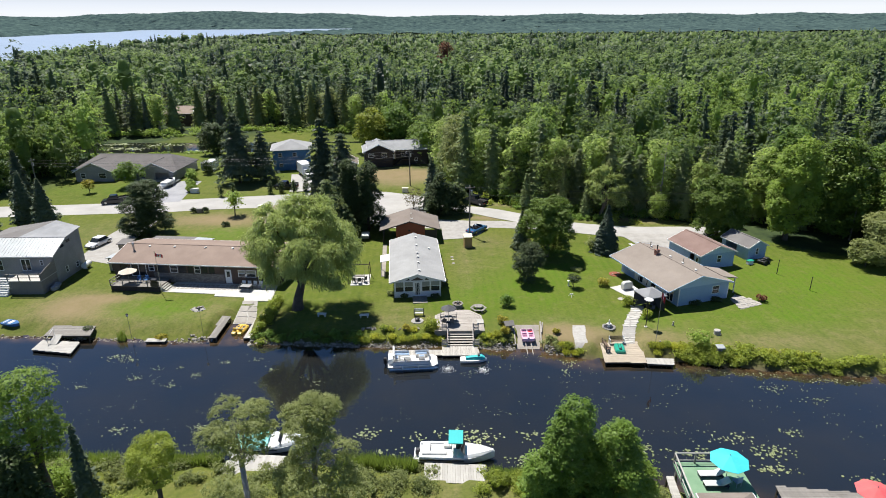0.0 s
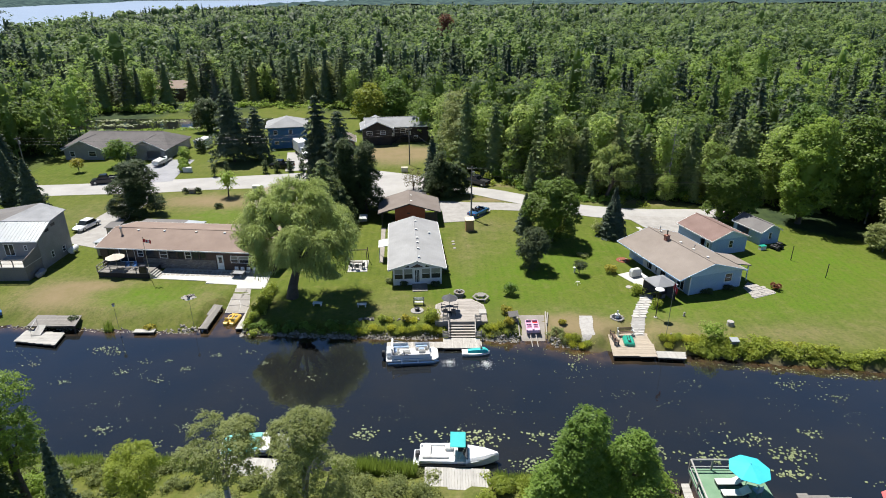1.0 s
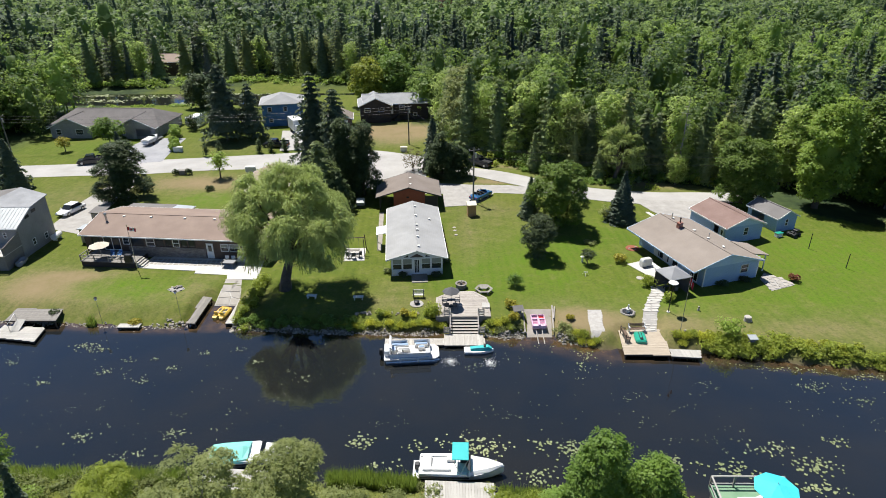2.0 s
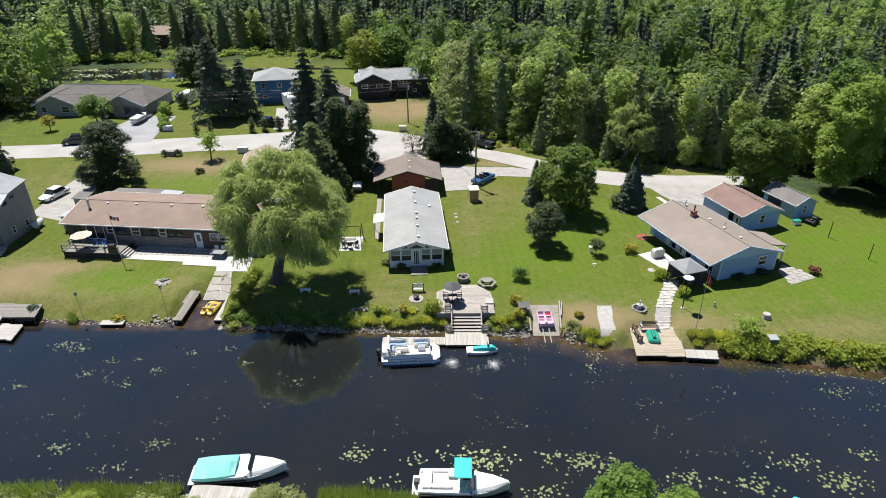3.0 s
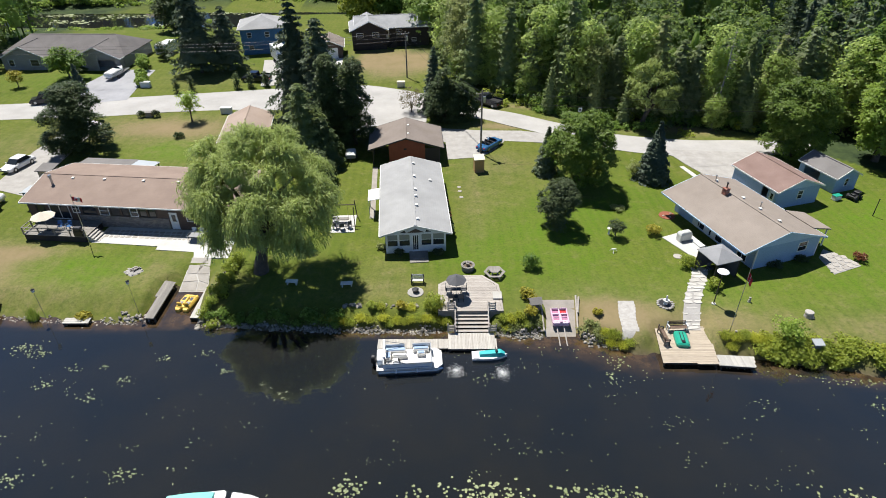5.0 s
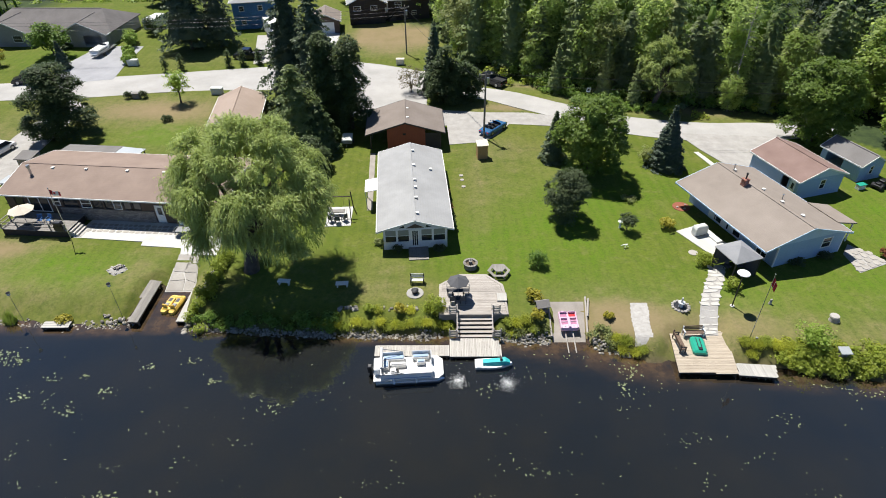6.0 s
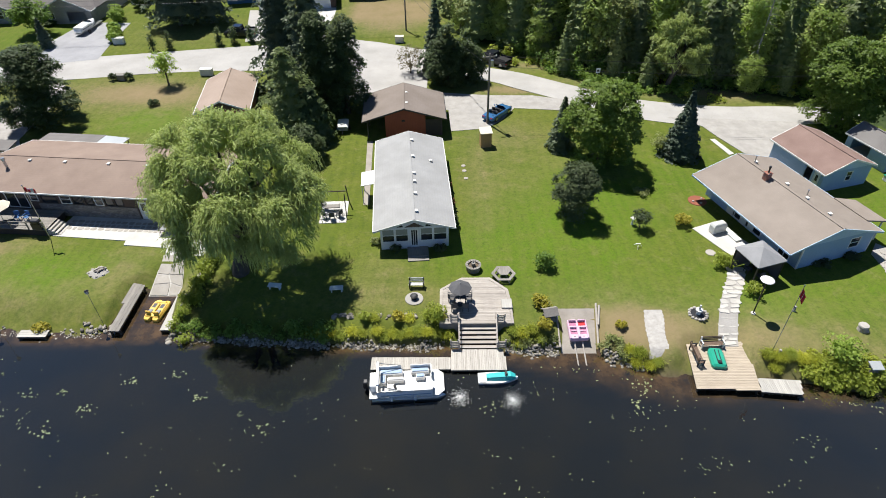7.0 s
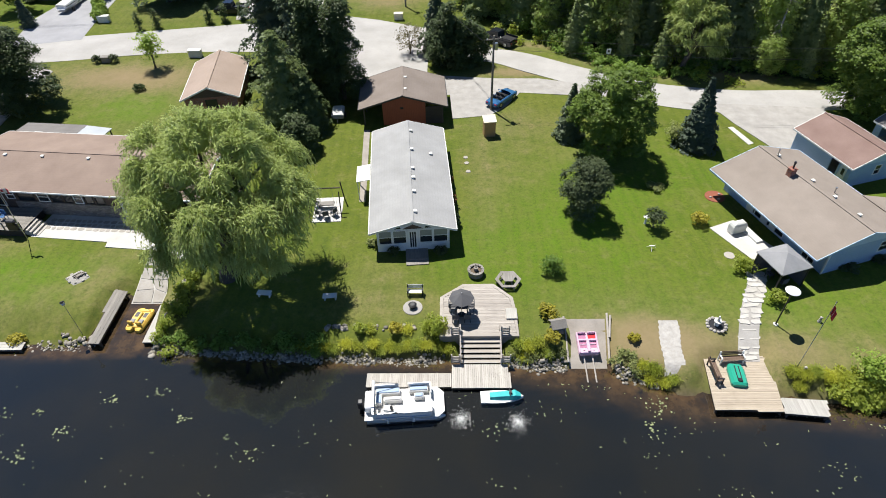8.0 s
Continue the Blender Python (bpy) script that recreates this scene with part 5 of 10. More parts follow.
def broad_tree(name, seed, x, y, h, w, low, tufts, size, mat, label, bark=BARK, leaves=12, fat=0.42, blunt=0.42, r=None, lean=0.0, core=0.34, gap=0.08, masses=26, rough=0.34, spread=None):
    rng = np.random.default_rng(seed)
    leafage, forks = crown(rng, h, w, low, tufts, leaves, size, fat, blunt, rough, masses, spread, gap, core, 0.55, lean)
    return tree(name, pose(x, y, gz(x, y), 0, 0, rng.uniform(0, 360)), leafage, trunk_for(rng, forks, h, r or h * 0.022, max(low, 0.12), lean), mat, bark, label)


def spruce(name, seed, x, y, h, w, count, size, mat, label, low=0.05, layers=16, power=0.9, ragged=0.22):
    rng = np.random.default_rng(seed)
    return tree(name, pose(x, y, gz(x, y), 0, 0, rng.uniform(0, 360)), spire(rng, h, w, count, size, low, layers, power, 0.25, ragged), limb([(0, 0, -0.3), (0, 0, h * 0.5), (0, 0, h * 0.96)], [h * 0.016 + 0.05, h * 0.01 + 0.03, 0.02], 7), mat, BARK, label)


def conical(name, seed, x, y, h, w, tufts, size, mat, label, low=0.0, fat=0.16, blunt=0.55, leaves=10):
    """A dense cedar: an egg-shaped mass of upright sprays."""
    rng = np.random.default_rng(seed)
    leafage, forks = crown(rng, h, w, low, tufts, leaves, size, fat, blunt, 0.16, 46, None, 0.0, 0.36, 0.75)
    return tree(name, pose(x, y, gz(x, y), 0, 0, rng.uniform(0, 360)), leafage, limb([(0, 0, -0.3), (0, 0, h * 0.4), (0, 0, h * 0.85)], [h * 0.018 + 0.05, h * 0.012, 0.03], 7), mat, BARK, label)


def bush(name, seed, x, y, w, h, count, size, mat, label, z=None, group="", lobes=5):
    rng = np.random.default_rng(seed)
    lb = []
    for i in range(lobes):
        a = i * 2.4
        lb.append((np.array([w * 0.24 * math.cos(a), w * 0.24 * math.sin(a), h * (0.42 + 0.1 * (i % 3))]), np.array([w * 0.3, w * 0.3, h * 0.42])))
    V, F = leafy(rng, lb, count, size, False, 0.16, 0.45)
    t = thing(name, pose(x, y, gz(x, y) if z is None else z), label, "shrub", group)
    ob = new("foliage", tri_mesh("foliage", V, F, mat))
    ob.parent = t
    st = new("stem", tri_mesh("stem", *limb([(0, 0, -0.15), (0, 0, h * 0.5)], [0.05, 0.03], 5), BARK))
    st.parent = t
    return t


# the weeping willow on the bank
def willow(name, seed, x, y, h, w, plumes, size, label, mat=L_WILLOW):
    """Rounded masses of boughs, each carrying plumes of strands that arch out and then hang."""
    rng = np.random.default_rng(seed)
    masses = ((-0.27, 0.0, 0.82, 0.17), (-0.05, 0.06, 0.9, 0.17), (0.18, 0.08, 0.84, 0.16), (0.37, 0.0, 0.66, 0.14), (0.27, -0.2, 0.6, 0.14), (0.05, -0.3, 0.62, 0.15), (-0.2, -0.16, 0.7, 0.15), (-0.39, 0.02, 0.64, 0.14), (0.0, 0.3, 0.74, 0.16),
              (-0.25, 0.28, 0.7, 0.15), (0.25, 0.28, 0.67, 0.15), (0.12, -0.12, 0.76, 0.13), (-0.13, -0.12, 0.77, 0.14), (0.4, -0.1, 0.48, 0.11), (-0.02, -0.32, 0.48, 0.1), (0.2, -0.3, 0.44, 0.1), (0.33, 0.18, 0.52, 0.12), (-0.42, -0.08, 0.5, 0.1), (-0.3, -0.28, 0.52, 0.1), (-0.34, -0.2, 0.42, 0.1), (-0.24, -0.33, 0.4, 0.08), (0.3, -0.26, 0.36, 0.08))
    C0 = np.array([(w * px, w * py, h * (pz - 0.03) + rng.uniform(-0.3, 0.3)) for px, py, pz, q in masses])
    Q0 = np.array([w * q for px, py, pz, q in masses])
    k = plumes * 3
    pick = rng.choice(len(C0), k, p=Q0 ** 2 / (Q0 ** 2).sum())
    knobs = 8
    way = unit(rng.normal(size=(len(C0), knobs, 3)) + [0, 0, 0.35])
    K = C0[:, None] + way * (Q0[:, None] * rng.uniform(0.5, 0.95, (len(C0), knobs)))[:, :, None]
    KQ = Q0[:, None] * rng.uniform(0.28, 0.55, (len(C0), knobs))
    sel = rng.integers(0, knobs, k)
    d = unit(rng.normal(size=(k, 3)) + [0, 0, 0.45])
    P = K[pick, sel] + d * (KQ[pick, sel] * rng.uniform(0.6, 1.05, k))[:, None]
    inside = (np.linalg.norm(P[:, None] - C0[None], axis=2) / Q0[None] < 0.7).sum(1) > 0
    crease = np.sin(P[:, 0] * 2.1 + 1.0) * np.sin(P[:, 1] * 1.9) + np.sin(P[:, 2] * 1.7 + P[:, 0])
    ok = np.flatnonzero(~inside & (rng.random(k) > 0.6 * (crease < -0.3)))[:plumes]
    P, d = P[ok], d[ok]
    m, n = len(ok), 18
    radial = unit(P * [1, 1, 0])
    v = unit(d * 0.8 + radial * 0.4 + np.array([0, 0, 0.3]) + rng.normal(size=(m, 3)) * 0.4)
    edge = np.clip(np.linalg.norm(P[:, :2], axis=1) / (w / 2), 0, 1)
    L = (0.062 + 0.26 * np.clip(edge - 0.45, 0, 1) * np.clip(1.2 - P[:, 2] / h, 0, 1)) * h * rng.uniform(0.6, 1.35, m)
    P, v = np.repeat(P, n, 0) + rng.normal(size=(m * n, 3)) * 0.16, unit(np.repeat(v, n, 0) + rng.normal(size=(m * n, 3)) * 0.42)
    L = np.repeat(L, n) * rng.uniform(0.6, 1.1, m * n)
    bend = np.repeat(rng.uniform(0.24, 0.46, m), n) * 15.0 / h
    step = size * 1.75
    sets = []
    for j in range(int(L.max() / step) + 1):
        s = step * (j + 0.8 * rng.random(m * n))
        fall = np.minimum(bend * s * s, 0.3 + 1.0 * s)
        keep_out = np.minimum(s, 0.9 + 0.3 * s)
        C = P + v * keep_out[:, None]
        C[:, 2] -= fall
        t = unit(v * np.maximum(0.12, 1 - 0.4 * s)[:, None] - np.array([0, 0, 1.0]) * np.minimum(2 * bend * s, 1.3)[:, None] + rng.normal(size=(m * n, 3)) * 0.22)
        az = np.arctan2(C[:, 1], C[:, 0])
        live = (s < L) & (C[:, 2] > h * (0.24 + 0.07 * np.sin(az * 5 + 1) + 0.27 * np.exp(-((C[:, 0] + 0.5) / (0.17 * w)) ** 2) * (C[:, 1] < 0.1 * w) + 0.42 * np.clip(-C[:, 0] / (w / 2) - 0.3, 0, 1) + 0.25 * np.clip(C[:, 0] / (w / 2) - 0.4, 0, 1)))
        N = unit(np.array([0, 0, 0.8]) + v * 0.5 + rng.normal(size=(m * n, 3)) * 0.5)
        b = unit(np.cross(N, t))
        z = (size * rng.uniform(0.7, 1.35, m * n))[:, None]
        V = np.stack([C - t * z * 0.9 + b * z * 0.36, C - t * z * 0.9 - b * z * 0.36, C + t * z * 1.7], 1)[live].reshape(-1, 3)
        sets.append((V, np.arange(len(V)).reshape(-1, 3)))
    sets += [ball(c, np.array([q, q, q]) * 0.5) for c, q in zip(C0, Q0)]
    rr = h * 0.042
    tr = [limb([(-0.095 * h, 0, -0.5), (-0.075 * h, 0, h * 0.1), (-0.04 * h, 0, h * 0.22), (0.3, 0.1, h * 0.36)], [rr * 1.35, rr * 0.95, rr * 0.8, rr * 0.6], 10)]
    for i in range(11):
        cc = C0[i]
        s0 = np.array([-0.035 * h, 0, h * (0.2 + 0.012 * i)])
        tr.append(limb([s0, s0 * 0.45 + cc * 0.55 + [0, 0, h * 0.06], cc], [rr * 0.5, rr * 0.3, rr * 0.08], 6))
    t = tree(name, pose(x, y, gz(x, y)), joined(sets), tr[0], mat, BARK, label)
    for V, F in tr[1:]:
        ob = new("bough", tri_mesh("bough", V, F, BARK))
        ob.parent = t
    return t


willow("weeping_willow", 11, -16.8, 73.6, 15.4, 12.6, 1250, 0.102, "large weeping willow on the bank, pale green hanging strands")
conical("cedar_tree", 12, -51.8, 103.6, 11.3, 9.6, 3600, 0.14, L_CEDAR, "broad dark green cedar beside the long house", 0.0, 0.2, 0.5)
spruce("spruce_tree", 13, -47.4, 141.8, 17.0, 11.0, 12000, 0.3, L_SPRUCE, "tall ragged dark spruce beyond the lane", 0.16, 14, 0.62, 0.3)
spruce("spruce_tree", 14, -42.0, 143.2, 12.5, 8.0, 6500, 0.28, L_SPRUCE, "slim ragged dark spruce beyond the lane", 0.16, 12, 0.65, 0.3)
spruce("spruce_tree", 15, -17.2, 110.2, 17.4, 9.5, 20000, 0.23, L_SPRUCE, "tall dark spruce beside the brown garage", 0.04, 22, 0.55, 0.3)
conical("cedar_tree", 16, -12.3, 106.0, 13.4, 6.4, 3000, 0.14, L_CEDAR, "tall dark cedar beside the brown garage", 0.0, 0.12, 0.6)
conical("cedar_tree", 116, -15.4, 107.0, 13.2, 6.2, 2400, 0.15, L_CEDAR, "dark cedar in the shade of taller trees", 0.0, 0.12, 0.65)
spruce("pine_tree", 171, -15.6, 99.3, 7.2, 6.4, 7000, 0.2, L_CEDAR, "low ragged young pine in the shade", 0.1, 9, 0.6)
conical("cedar_tree", 172, -15.6, 94.0, 5.0, 4.4, 900, 0.13, L_CEDAR, "low dark cedar behind the willow")
spruce("pine_tree", 17, -18.4, 100.2, 11.6, 8.2, 15000, 0.17, L_PINE, "open-branched young pine near the garage", 0.12, 10, 0.5, 0.34)
spruce("spruce_tree", 117, -21.8, 114.5, 19.6, 10.0, 17000, 0.25, L_SPRUCE, "tall ragged dark spruce behind the willow", 0.06, 18, 0.68, 0.34)
broad_tree("maple_tree", 18, 18.4, 92.4, 10.8, 9.4, 0.0, 2100, 0.12, L_DEEP, "round deep green maple on the lawn", leaves=22, fat=0.3, blunt=0.42, masses=34)
broad_tree("plum_tree", 19, 13.9, 82.3, 6.7, 5.5, 0.02, 1100, 0.1, L_DARK, "dark purple-green ornamental tree on the lawn", leaves=18, fat=0.28, blunt=0.5, masses=22)
spruce("spruce_tree", 20, 14.6, 96.2, 6.7, 4.2, 8000, 0.16, L_SPRUCE, "small pointed spruce on the lawn", 0.02, 18, 0.85, 0.14)
spruce("blue_spruce", 21, 28.3, 94.2, 8.2, 6.0, 12000, 0.17, L_BLUESP, "blue-grey spruce beside the lane", 0.02, 19, 1.0, 0.1)
broad_tree("sapling", 22, -40.2, 115.7, 5.2, 4.2, 0.3, 240, 0.17, L_BRIGHT, "small light green tree on the verge", leaves=8, masses=10, gap=0.5, core=0.35)
broad_tree("maple_tree", 23, 49.4, 100.4, 12.6, 9.6, -0.03, 2200, 0.14, L_DEEP, "large round maple beside the shed", leaves=22, fat=0.3, blunt=0.4, masses=34)
broad_tree("poplar_tree", 24, 61.0, 99.5, 19.5, 9.2, 0.04, 3000, 0.18, L_BRIGHT, "tall bright green tree at the wood's edge", leaves=11, fat=0.32, blunt=0.5, masses=40, rough=0.42)
conical("cedar_tree", 25, 1.0, 115.4, 9.0, 5.8, 1500, 0.16, L_CEDAR, "dark cedar on the grass island")
spruce("spruce_tree", 26, -0.8, 119.0, 11.0, 6.0, 6500, 0.24, L_SPRUCE, "dark spruce on the grass island", 0.03, 15)
conical("cedar_tree", 125, 4.0, 116.0, 6.5, 4.8, 1000, 0.16, L_CEDAR, "low dark cedar on the grass island")
broad_tree("bare_shrub", 27, -4.6, 119.2, 4.6, 4.4, 0.05, 300, 0.11, L_TWIG, "half-bare brown shrub on the grass island", leaves=6, core=0.0)
willow("young_willow", 28, 32.9, 112.6, 10.0, 7.0, 420, 0.15, "pale young weeping willow at the wood's edge")
broad_tree("maple_tree", 29, -19.0, 176, 13.5, 11.0, 0.05, 1100, 0.32, L_LIME, "sunlit yellow-green tree behind the dark house", leaves=8)
broad_tree("maple_tree", 30, -12.5, 178, 14.5, 11.5, 0.05, 1100, 0.34, L_MAPLE, "broad green tree behind the dark house", leaves=8)
broad_tree("ash_tree", 31, -72.0, 138.4, 6.0, 7.0, 0.25, 600, 0.2, L_MAPLE, "spreading green tree before the bungalow", leaves=9)
spruce("blue_spruce", 32, -66.5, 131.5, 5.0, 3.2, 2500, 0.2, L_BLUESP, "small blue spruce beside the asphalt drive", 0.0, 12)
broad_tree("golden_sapling", 33, -79.0, 133.2, 3.6, 2.4, 0.2, 120, 0.18, L_GOLD, "small golden shrub on the lawn", leaves=7, masses=10)
conical("cedar_tree", 34, -66.0, 176.0, 9.5, 7.5, 700, 0.32, L_CEDAR, "round-headed tree on the pond's edge", 0.0, 0.2, 0.35, 7)
spruce("spruce_tree", 35, -88, 124.5, 12.0, 6.5, 5000, 0.32, L_SPRUCE, "dark spruce by the lane", 0.06, 15)
spruce("spruce_tree", 36, -80, 113.0, 10.0, 6.0, 4800, 0.3, L_SPRUCE, "dark spruce by the lane", 0.06, 15)
spruce("spruce_tree", 136, -74, 109.5, 9.5, 6.0, 4400, 0.3, L_SPRUCE, "dark spruce by the lane", 0.06, 15)
spruce("spruce_tree", 137, -82, 104.5, 8.0, 6.0, 4400, 0.3, L_SPRUCE, "dark spruce by the grey house", 0.06, 14)
broad_tree("ash_tree", 37, 73.5, 91.0, 9.0, 9.4, 0.03, 1300, 0.22, L_OLIVE, "dull olive tree at the lawn's edge", leaves=9, fat=0.3)
broad_tree("apple_tree", 38, 67.0, 87.2, 4.8, 5.6, 0.06, 700, 0.18, L_OLIVE, "low grey-green tree at the lawn's edge", leaves=9, fat=0.3)
broad_tree("ash_tree", 138, 73.0, 82.5, 5.0, 6.5, 0.06, 800, 0.18, L_OLIVE, "low spreading tree at the lawn's edge", leaves=9, fat=0.3)
for seed, x, y, h, w, mt, lb in ((139, 70.5, 102.0, 17.5, 12.5, L_DEEP, "great dark-leaved maple at the wood's edge"), (140, 79.0, 97.0, 16.0, 12.0, L_DEEP, "great dark-leaved maple at the wood's edge"), (141, 66.0, 110.5, 18.0, 12.0, L_MAPLE, "tall full maple behind the wood's edge"), (146, 84.0, 107.0, 18.5, 13.0, L_MAPLE, "tall full maple behind the wood's edge")):
    broad_tree("maple_tree", seed, x, y, h, w, 0.02, 2200, 0.24, mt, lb, leaves=10, fat=0.28, blunt=0.42, masses=36)
broad_tree("dogwood", 39, 9.9, 74.0, 1.9, 1.9, 0.12, 150, 0.1, L_MAPLE, "little round shrub-tree on the lawn", leaves=8, r=0.04, masses=10)
broad_tree("dwarf_tree", 40, 20.2, 80.0, 2.1, 2.0, 0.35, 150, 0.1, L_DARK, "little umbrella-shaped tree in a stone ring", leaves=8, r=0.04, masses=10)
# hedge columns along the far side of the lane
for i, (x, y) in enumerate(((-47.7, 129.4), (-45.2, 130.0), (-37.4, 131.8), (-35.0, 132.3), (-32.4, 133.0), (-30.0, 134.0))):
    t = conical("columnar_cedar", 50 + i, x, y, 3.2, 1.0, 110, 0.12, L_CEDAR, "slim dark columnar cedar along the lane", leaves=8)
    tagged(t, group="cedars along the lane")
# the near bank
broad_tree("poplar_tree", 41, 10.4, 35.3, 13.0, 5.2, 0.04, 2565, 0.088, L_MAPLE, "leafy green poplar on the near bank", fat=0.26, blunt=0.62, masses=34, rough=0.5, core=0.0, leaves=18)
broad_tree("poplar_tree", 42, 13.6, 35.4, 10.9, 5.6, 0.04, 2565, 0.088, L_MAPLE, "bright green poplar on the near bank", fat=0.26, blunt=0.5, masses=34, rough=0.5, core=0.0, leaves=18)
broad_tree("poplar_tree", 142, 8.6, 35.8, 8.4, 3.8, 0.04, 1215, 0.088, L_MAPLE, "smaller poplar on the near bank", fat=0.26, blunt=0.6, rough=0.5, core=0.0, leaves=18)
broad_tree("poplar_tree", 144, 15.8, 36.4, 7.4, 3.6, 0.04, 1080, 0.088, L_BRIGHT, "smaller bright poplar on the near bank", fat=0.26, blunt=0.6, rough=0.5, core=0.0, leaves=18)
broad_tree("ash_tree", 43, -30.0, 39.0, 13.0, 5.8, 0.36, 2160, 0.088, L_BRIGHT, "tall light green tree on the near bank", masses=22, rough=0.5, gap=0.5, core=0.0, leaves=18)
broad_tree("ash_tree", 145, -33.4, 37.6, 9.0, 5.4, 0.03, 2025, 0.088, L_MAPLE, "shady green tree on the near bank", fat=0.25, core=0.0, leaves=18)
conical("cedar_tree", 143, -29.8, 36.0, 8.4, 3.6, 900, 0.15, L_CEDAR, "dark cedar on the near bank")
spruce("spruce_tree", 44, -24.0, 35.0, 11.0, 3.4, 6500, 0.17, L_SPRUCE, "narrow dark spruce on the near bank", 0.0, 22)
broad_tree("olive_tree", 45, -19.9, 36.6, 9.0, 3.8, 0.45, 1485, 0.068, L_SHRUB, "small rounded light green tree on the near bank", leaves=10, core=0.0)
broad_tree("oleaster_tree", 46, -10.6, 30.2, 16.2, 4.7, 0.75, 1923, 0.058, L_OLIVE, "grey-green oleaster with thin branches on the near bank", DEADWOOD, leaves=14, core=0.0, r=0.2, gap=0.3, rough=0.5)
broad_tree("oleaster_tree", 47, -6.8, 30.8, 16.2, 4.3, 0.77, 1923, 0.058, L_OLIVE, "grey-green leaning oleaster on the near bank", DEADWOOD, leaves=14, core=0.0, r=0.2, lean=0.8, gap=0.3, rough=0.5)
broad_tree("oleaster_tree", 48, -5.9, 29.7, 13.1, 6.6, 0.68, 2227, 0.058, L_OLIVE, "low spreading oleaster on the near bank", DEADWOOD, leaves=14, core=0.0, r=0.2, lean=-0.8, gap=0.3, rough=0.5)
broad_tree("wild_apple", 49, -11.8, 30.5, 10.2, 5.0, 0.45, 2227, 0.061, L_OLIVE, "low olive-green tree on the near bank", DEADWOOD, leaves=14, core=0.0, r=0.18, gap=0.3, rough=0.5)
broad_tree("maple_tree", 150, -108, 158, 9.0, 13.0, 0.03, 800, 0.34, L_MAPLE, "broad green tree beside the pond", leaves=8, fat=0.3)
broad_tree("maple_tree", 151, -98, 152, 8.0, 11.0, 0.03, 700, 0.34, L_DEEP, "broad green tree beside the pond", leaves=8, fat=0.3)
broad_tree("maple_tree", 152, -112, 146, 9.0, 11.0, 0.03, 700, 0.34, L_MAPLE, "broad green tree by the lane", leaves=8, fat=0.3)
for i, (x, y, w, h, mt) in enumerate(((-23.5, 36.4, 3.6, 2.6, L_SHRUB), (-17.0, 35.4, 4.2, 2.2, L_SHRUB), (-30.0, 40.5, 3.0, 2.6, L_BRIGHT), (5.9, 41.2, 1.8, 1.1, L_SHRUB), (18.0, 38.6, 2.4, 1.8, L_OLIVE), (-28.8, 35.5, 3.0, 2.4, L_CEDAR))):
    bush("bush", 60 + i, x, y, w, h, 3500, 0.085, mt, "rough leafy bush on the near bank", group="near bank bushes")


broad_tree("oak_tree", 153, 3.2, 452, 23.5, 11.0, 0.1, 420, 0.6, L_RED, "rusty dying tree standing out of the wood", leaves=6)


# ---- decks and docks ----
def boards(parent, outline, z, along, width, material, name="board", thick=0.04, gap=0.012):
    """Deck boards laid along x or y inside a convex outline, each an object on one shared mesh."""
    bm = BM()
    box(bm, -0.5, 0.5, -0.5, 0.5, -0.5, 0.5)
    me = mesh_of(name, bm, material)
    k = 0 if along == "x" else 1
    lo, hi = min(p[1 - k] for p in outline), max(p[1 - k] for p in outline)
    count = max(1, int((hi - lo) / width))
    step = (hi - lo) / count
    for i in range(count):
        v = lo + step * (i + 0.5)
        cuts = []
        for a, b in zip(outline, outline[1:] + outline[:1]):
            p, q = a[1 - k], b[1 - k]
            if (p - v) * (q - v) < 0:
                cuts.append(a[k] + (b[k] - a[k]) * (v - p) / (q - p))
        if len(cuts) < 2:
            continue
        a, b = min(cuts), max(cuts)
        size = (b - a, step - gap, thick) if k == 0 else (step - gap, b - a, thick)
        c = ((a + b) / 2, v) if k == 0 else (v, (a + b) / 2)
        piece(name, me, parent, Matrix.Translation((*c, z - thick / 2 + 0.004 * ((i * 7) % 5 - 2) / 2)) @ Matrix.Diagonal((*size, 1)))


def posts(parent, places, z0, z1, s=0.06, material=DARKWOOD, name="post"):
    bm = BM()
    box(bm, -s, s, -s, s, 0, 1, 0.0)
    me = mesh_of(name, bm, material)
    for x, y in places:
        piece(name, me, parent, Matrix.Translation((x, y, z0)) @ Matrix.Diagonal((1, 1, z1 - z0, 1)))


def inset(o, d):
    cx, cy = sum(p[0] for p in o) / len(o), sum(p[1] for p in o) / len(o)
    out = []
    for x, y in o:
        r = math.hypot(x - cx, y - cy)
        out.append((x + (cx - x) * d / r, y + (cy - y) * d / r))
    return out


def dock(name, outline, z, along, material, label, width=0.14, floor=-2.2, category="dock"):
    d = thing(name, pose(outline[0][0], outline[0][1], 0), label, category)
    o = [(x - outline[0][0], y - outline[0][1]) for x, y in outline]
    boards(d, o, z, along, width, material)
    bm = BM()
    i = inset(o, 0.06)
    prism(bm, i, z - 0.24, z - 0.05)
    part("frame_beam", bm, DARKWOOD, d, "dark timber frame under the boards")
    posts(d, inset(o, 0.22), floor, z - 0.1, 0.07)
    return d


# the octagonal deck with its stairs
DECK = [(0.3, 66.6), (6.5, 66.6), (6.45, 69.4), (6.3, 70.75), (4.8, 72.3), (2.2, 72.3), (0.3, 70.8)]
deck = thing("garden_deck", pose(0, 0, 0), "weathered wooden deck with cut corners and wide stairs to the dock", "deck")
boards(deck, inset(DECK, 0.3), 0.35, "x", 0.15, DECKWOOD)
bm = BM()
prism(bm, DECK, -1.05, 0.29)
part("skirt", bm, OLDWOOD, deck)
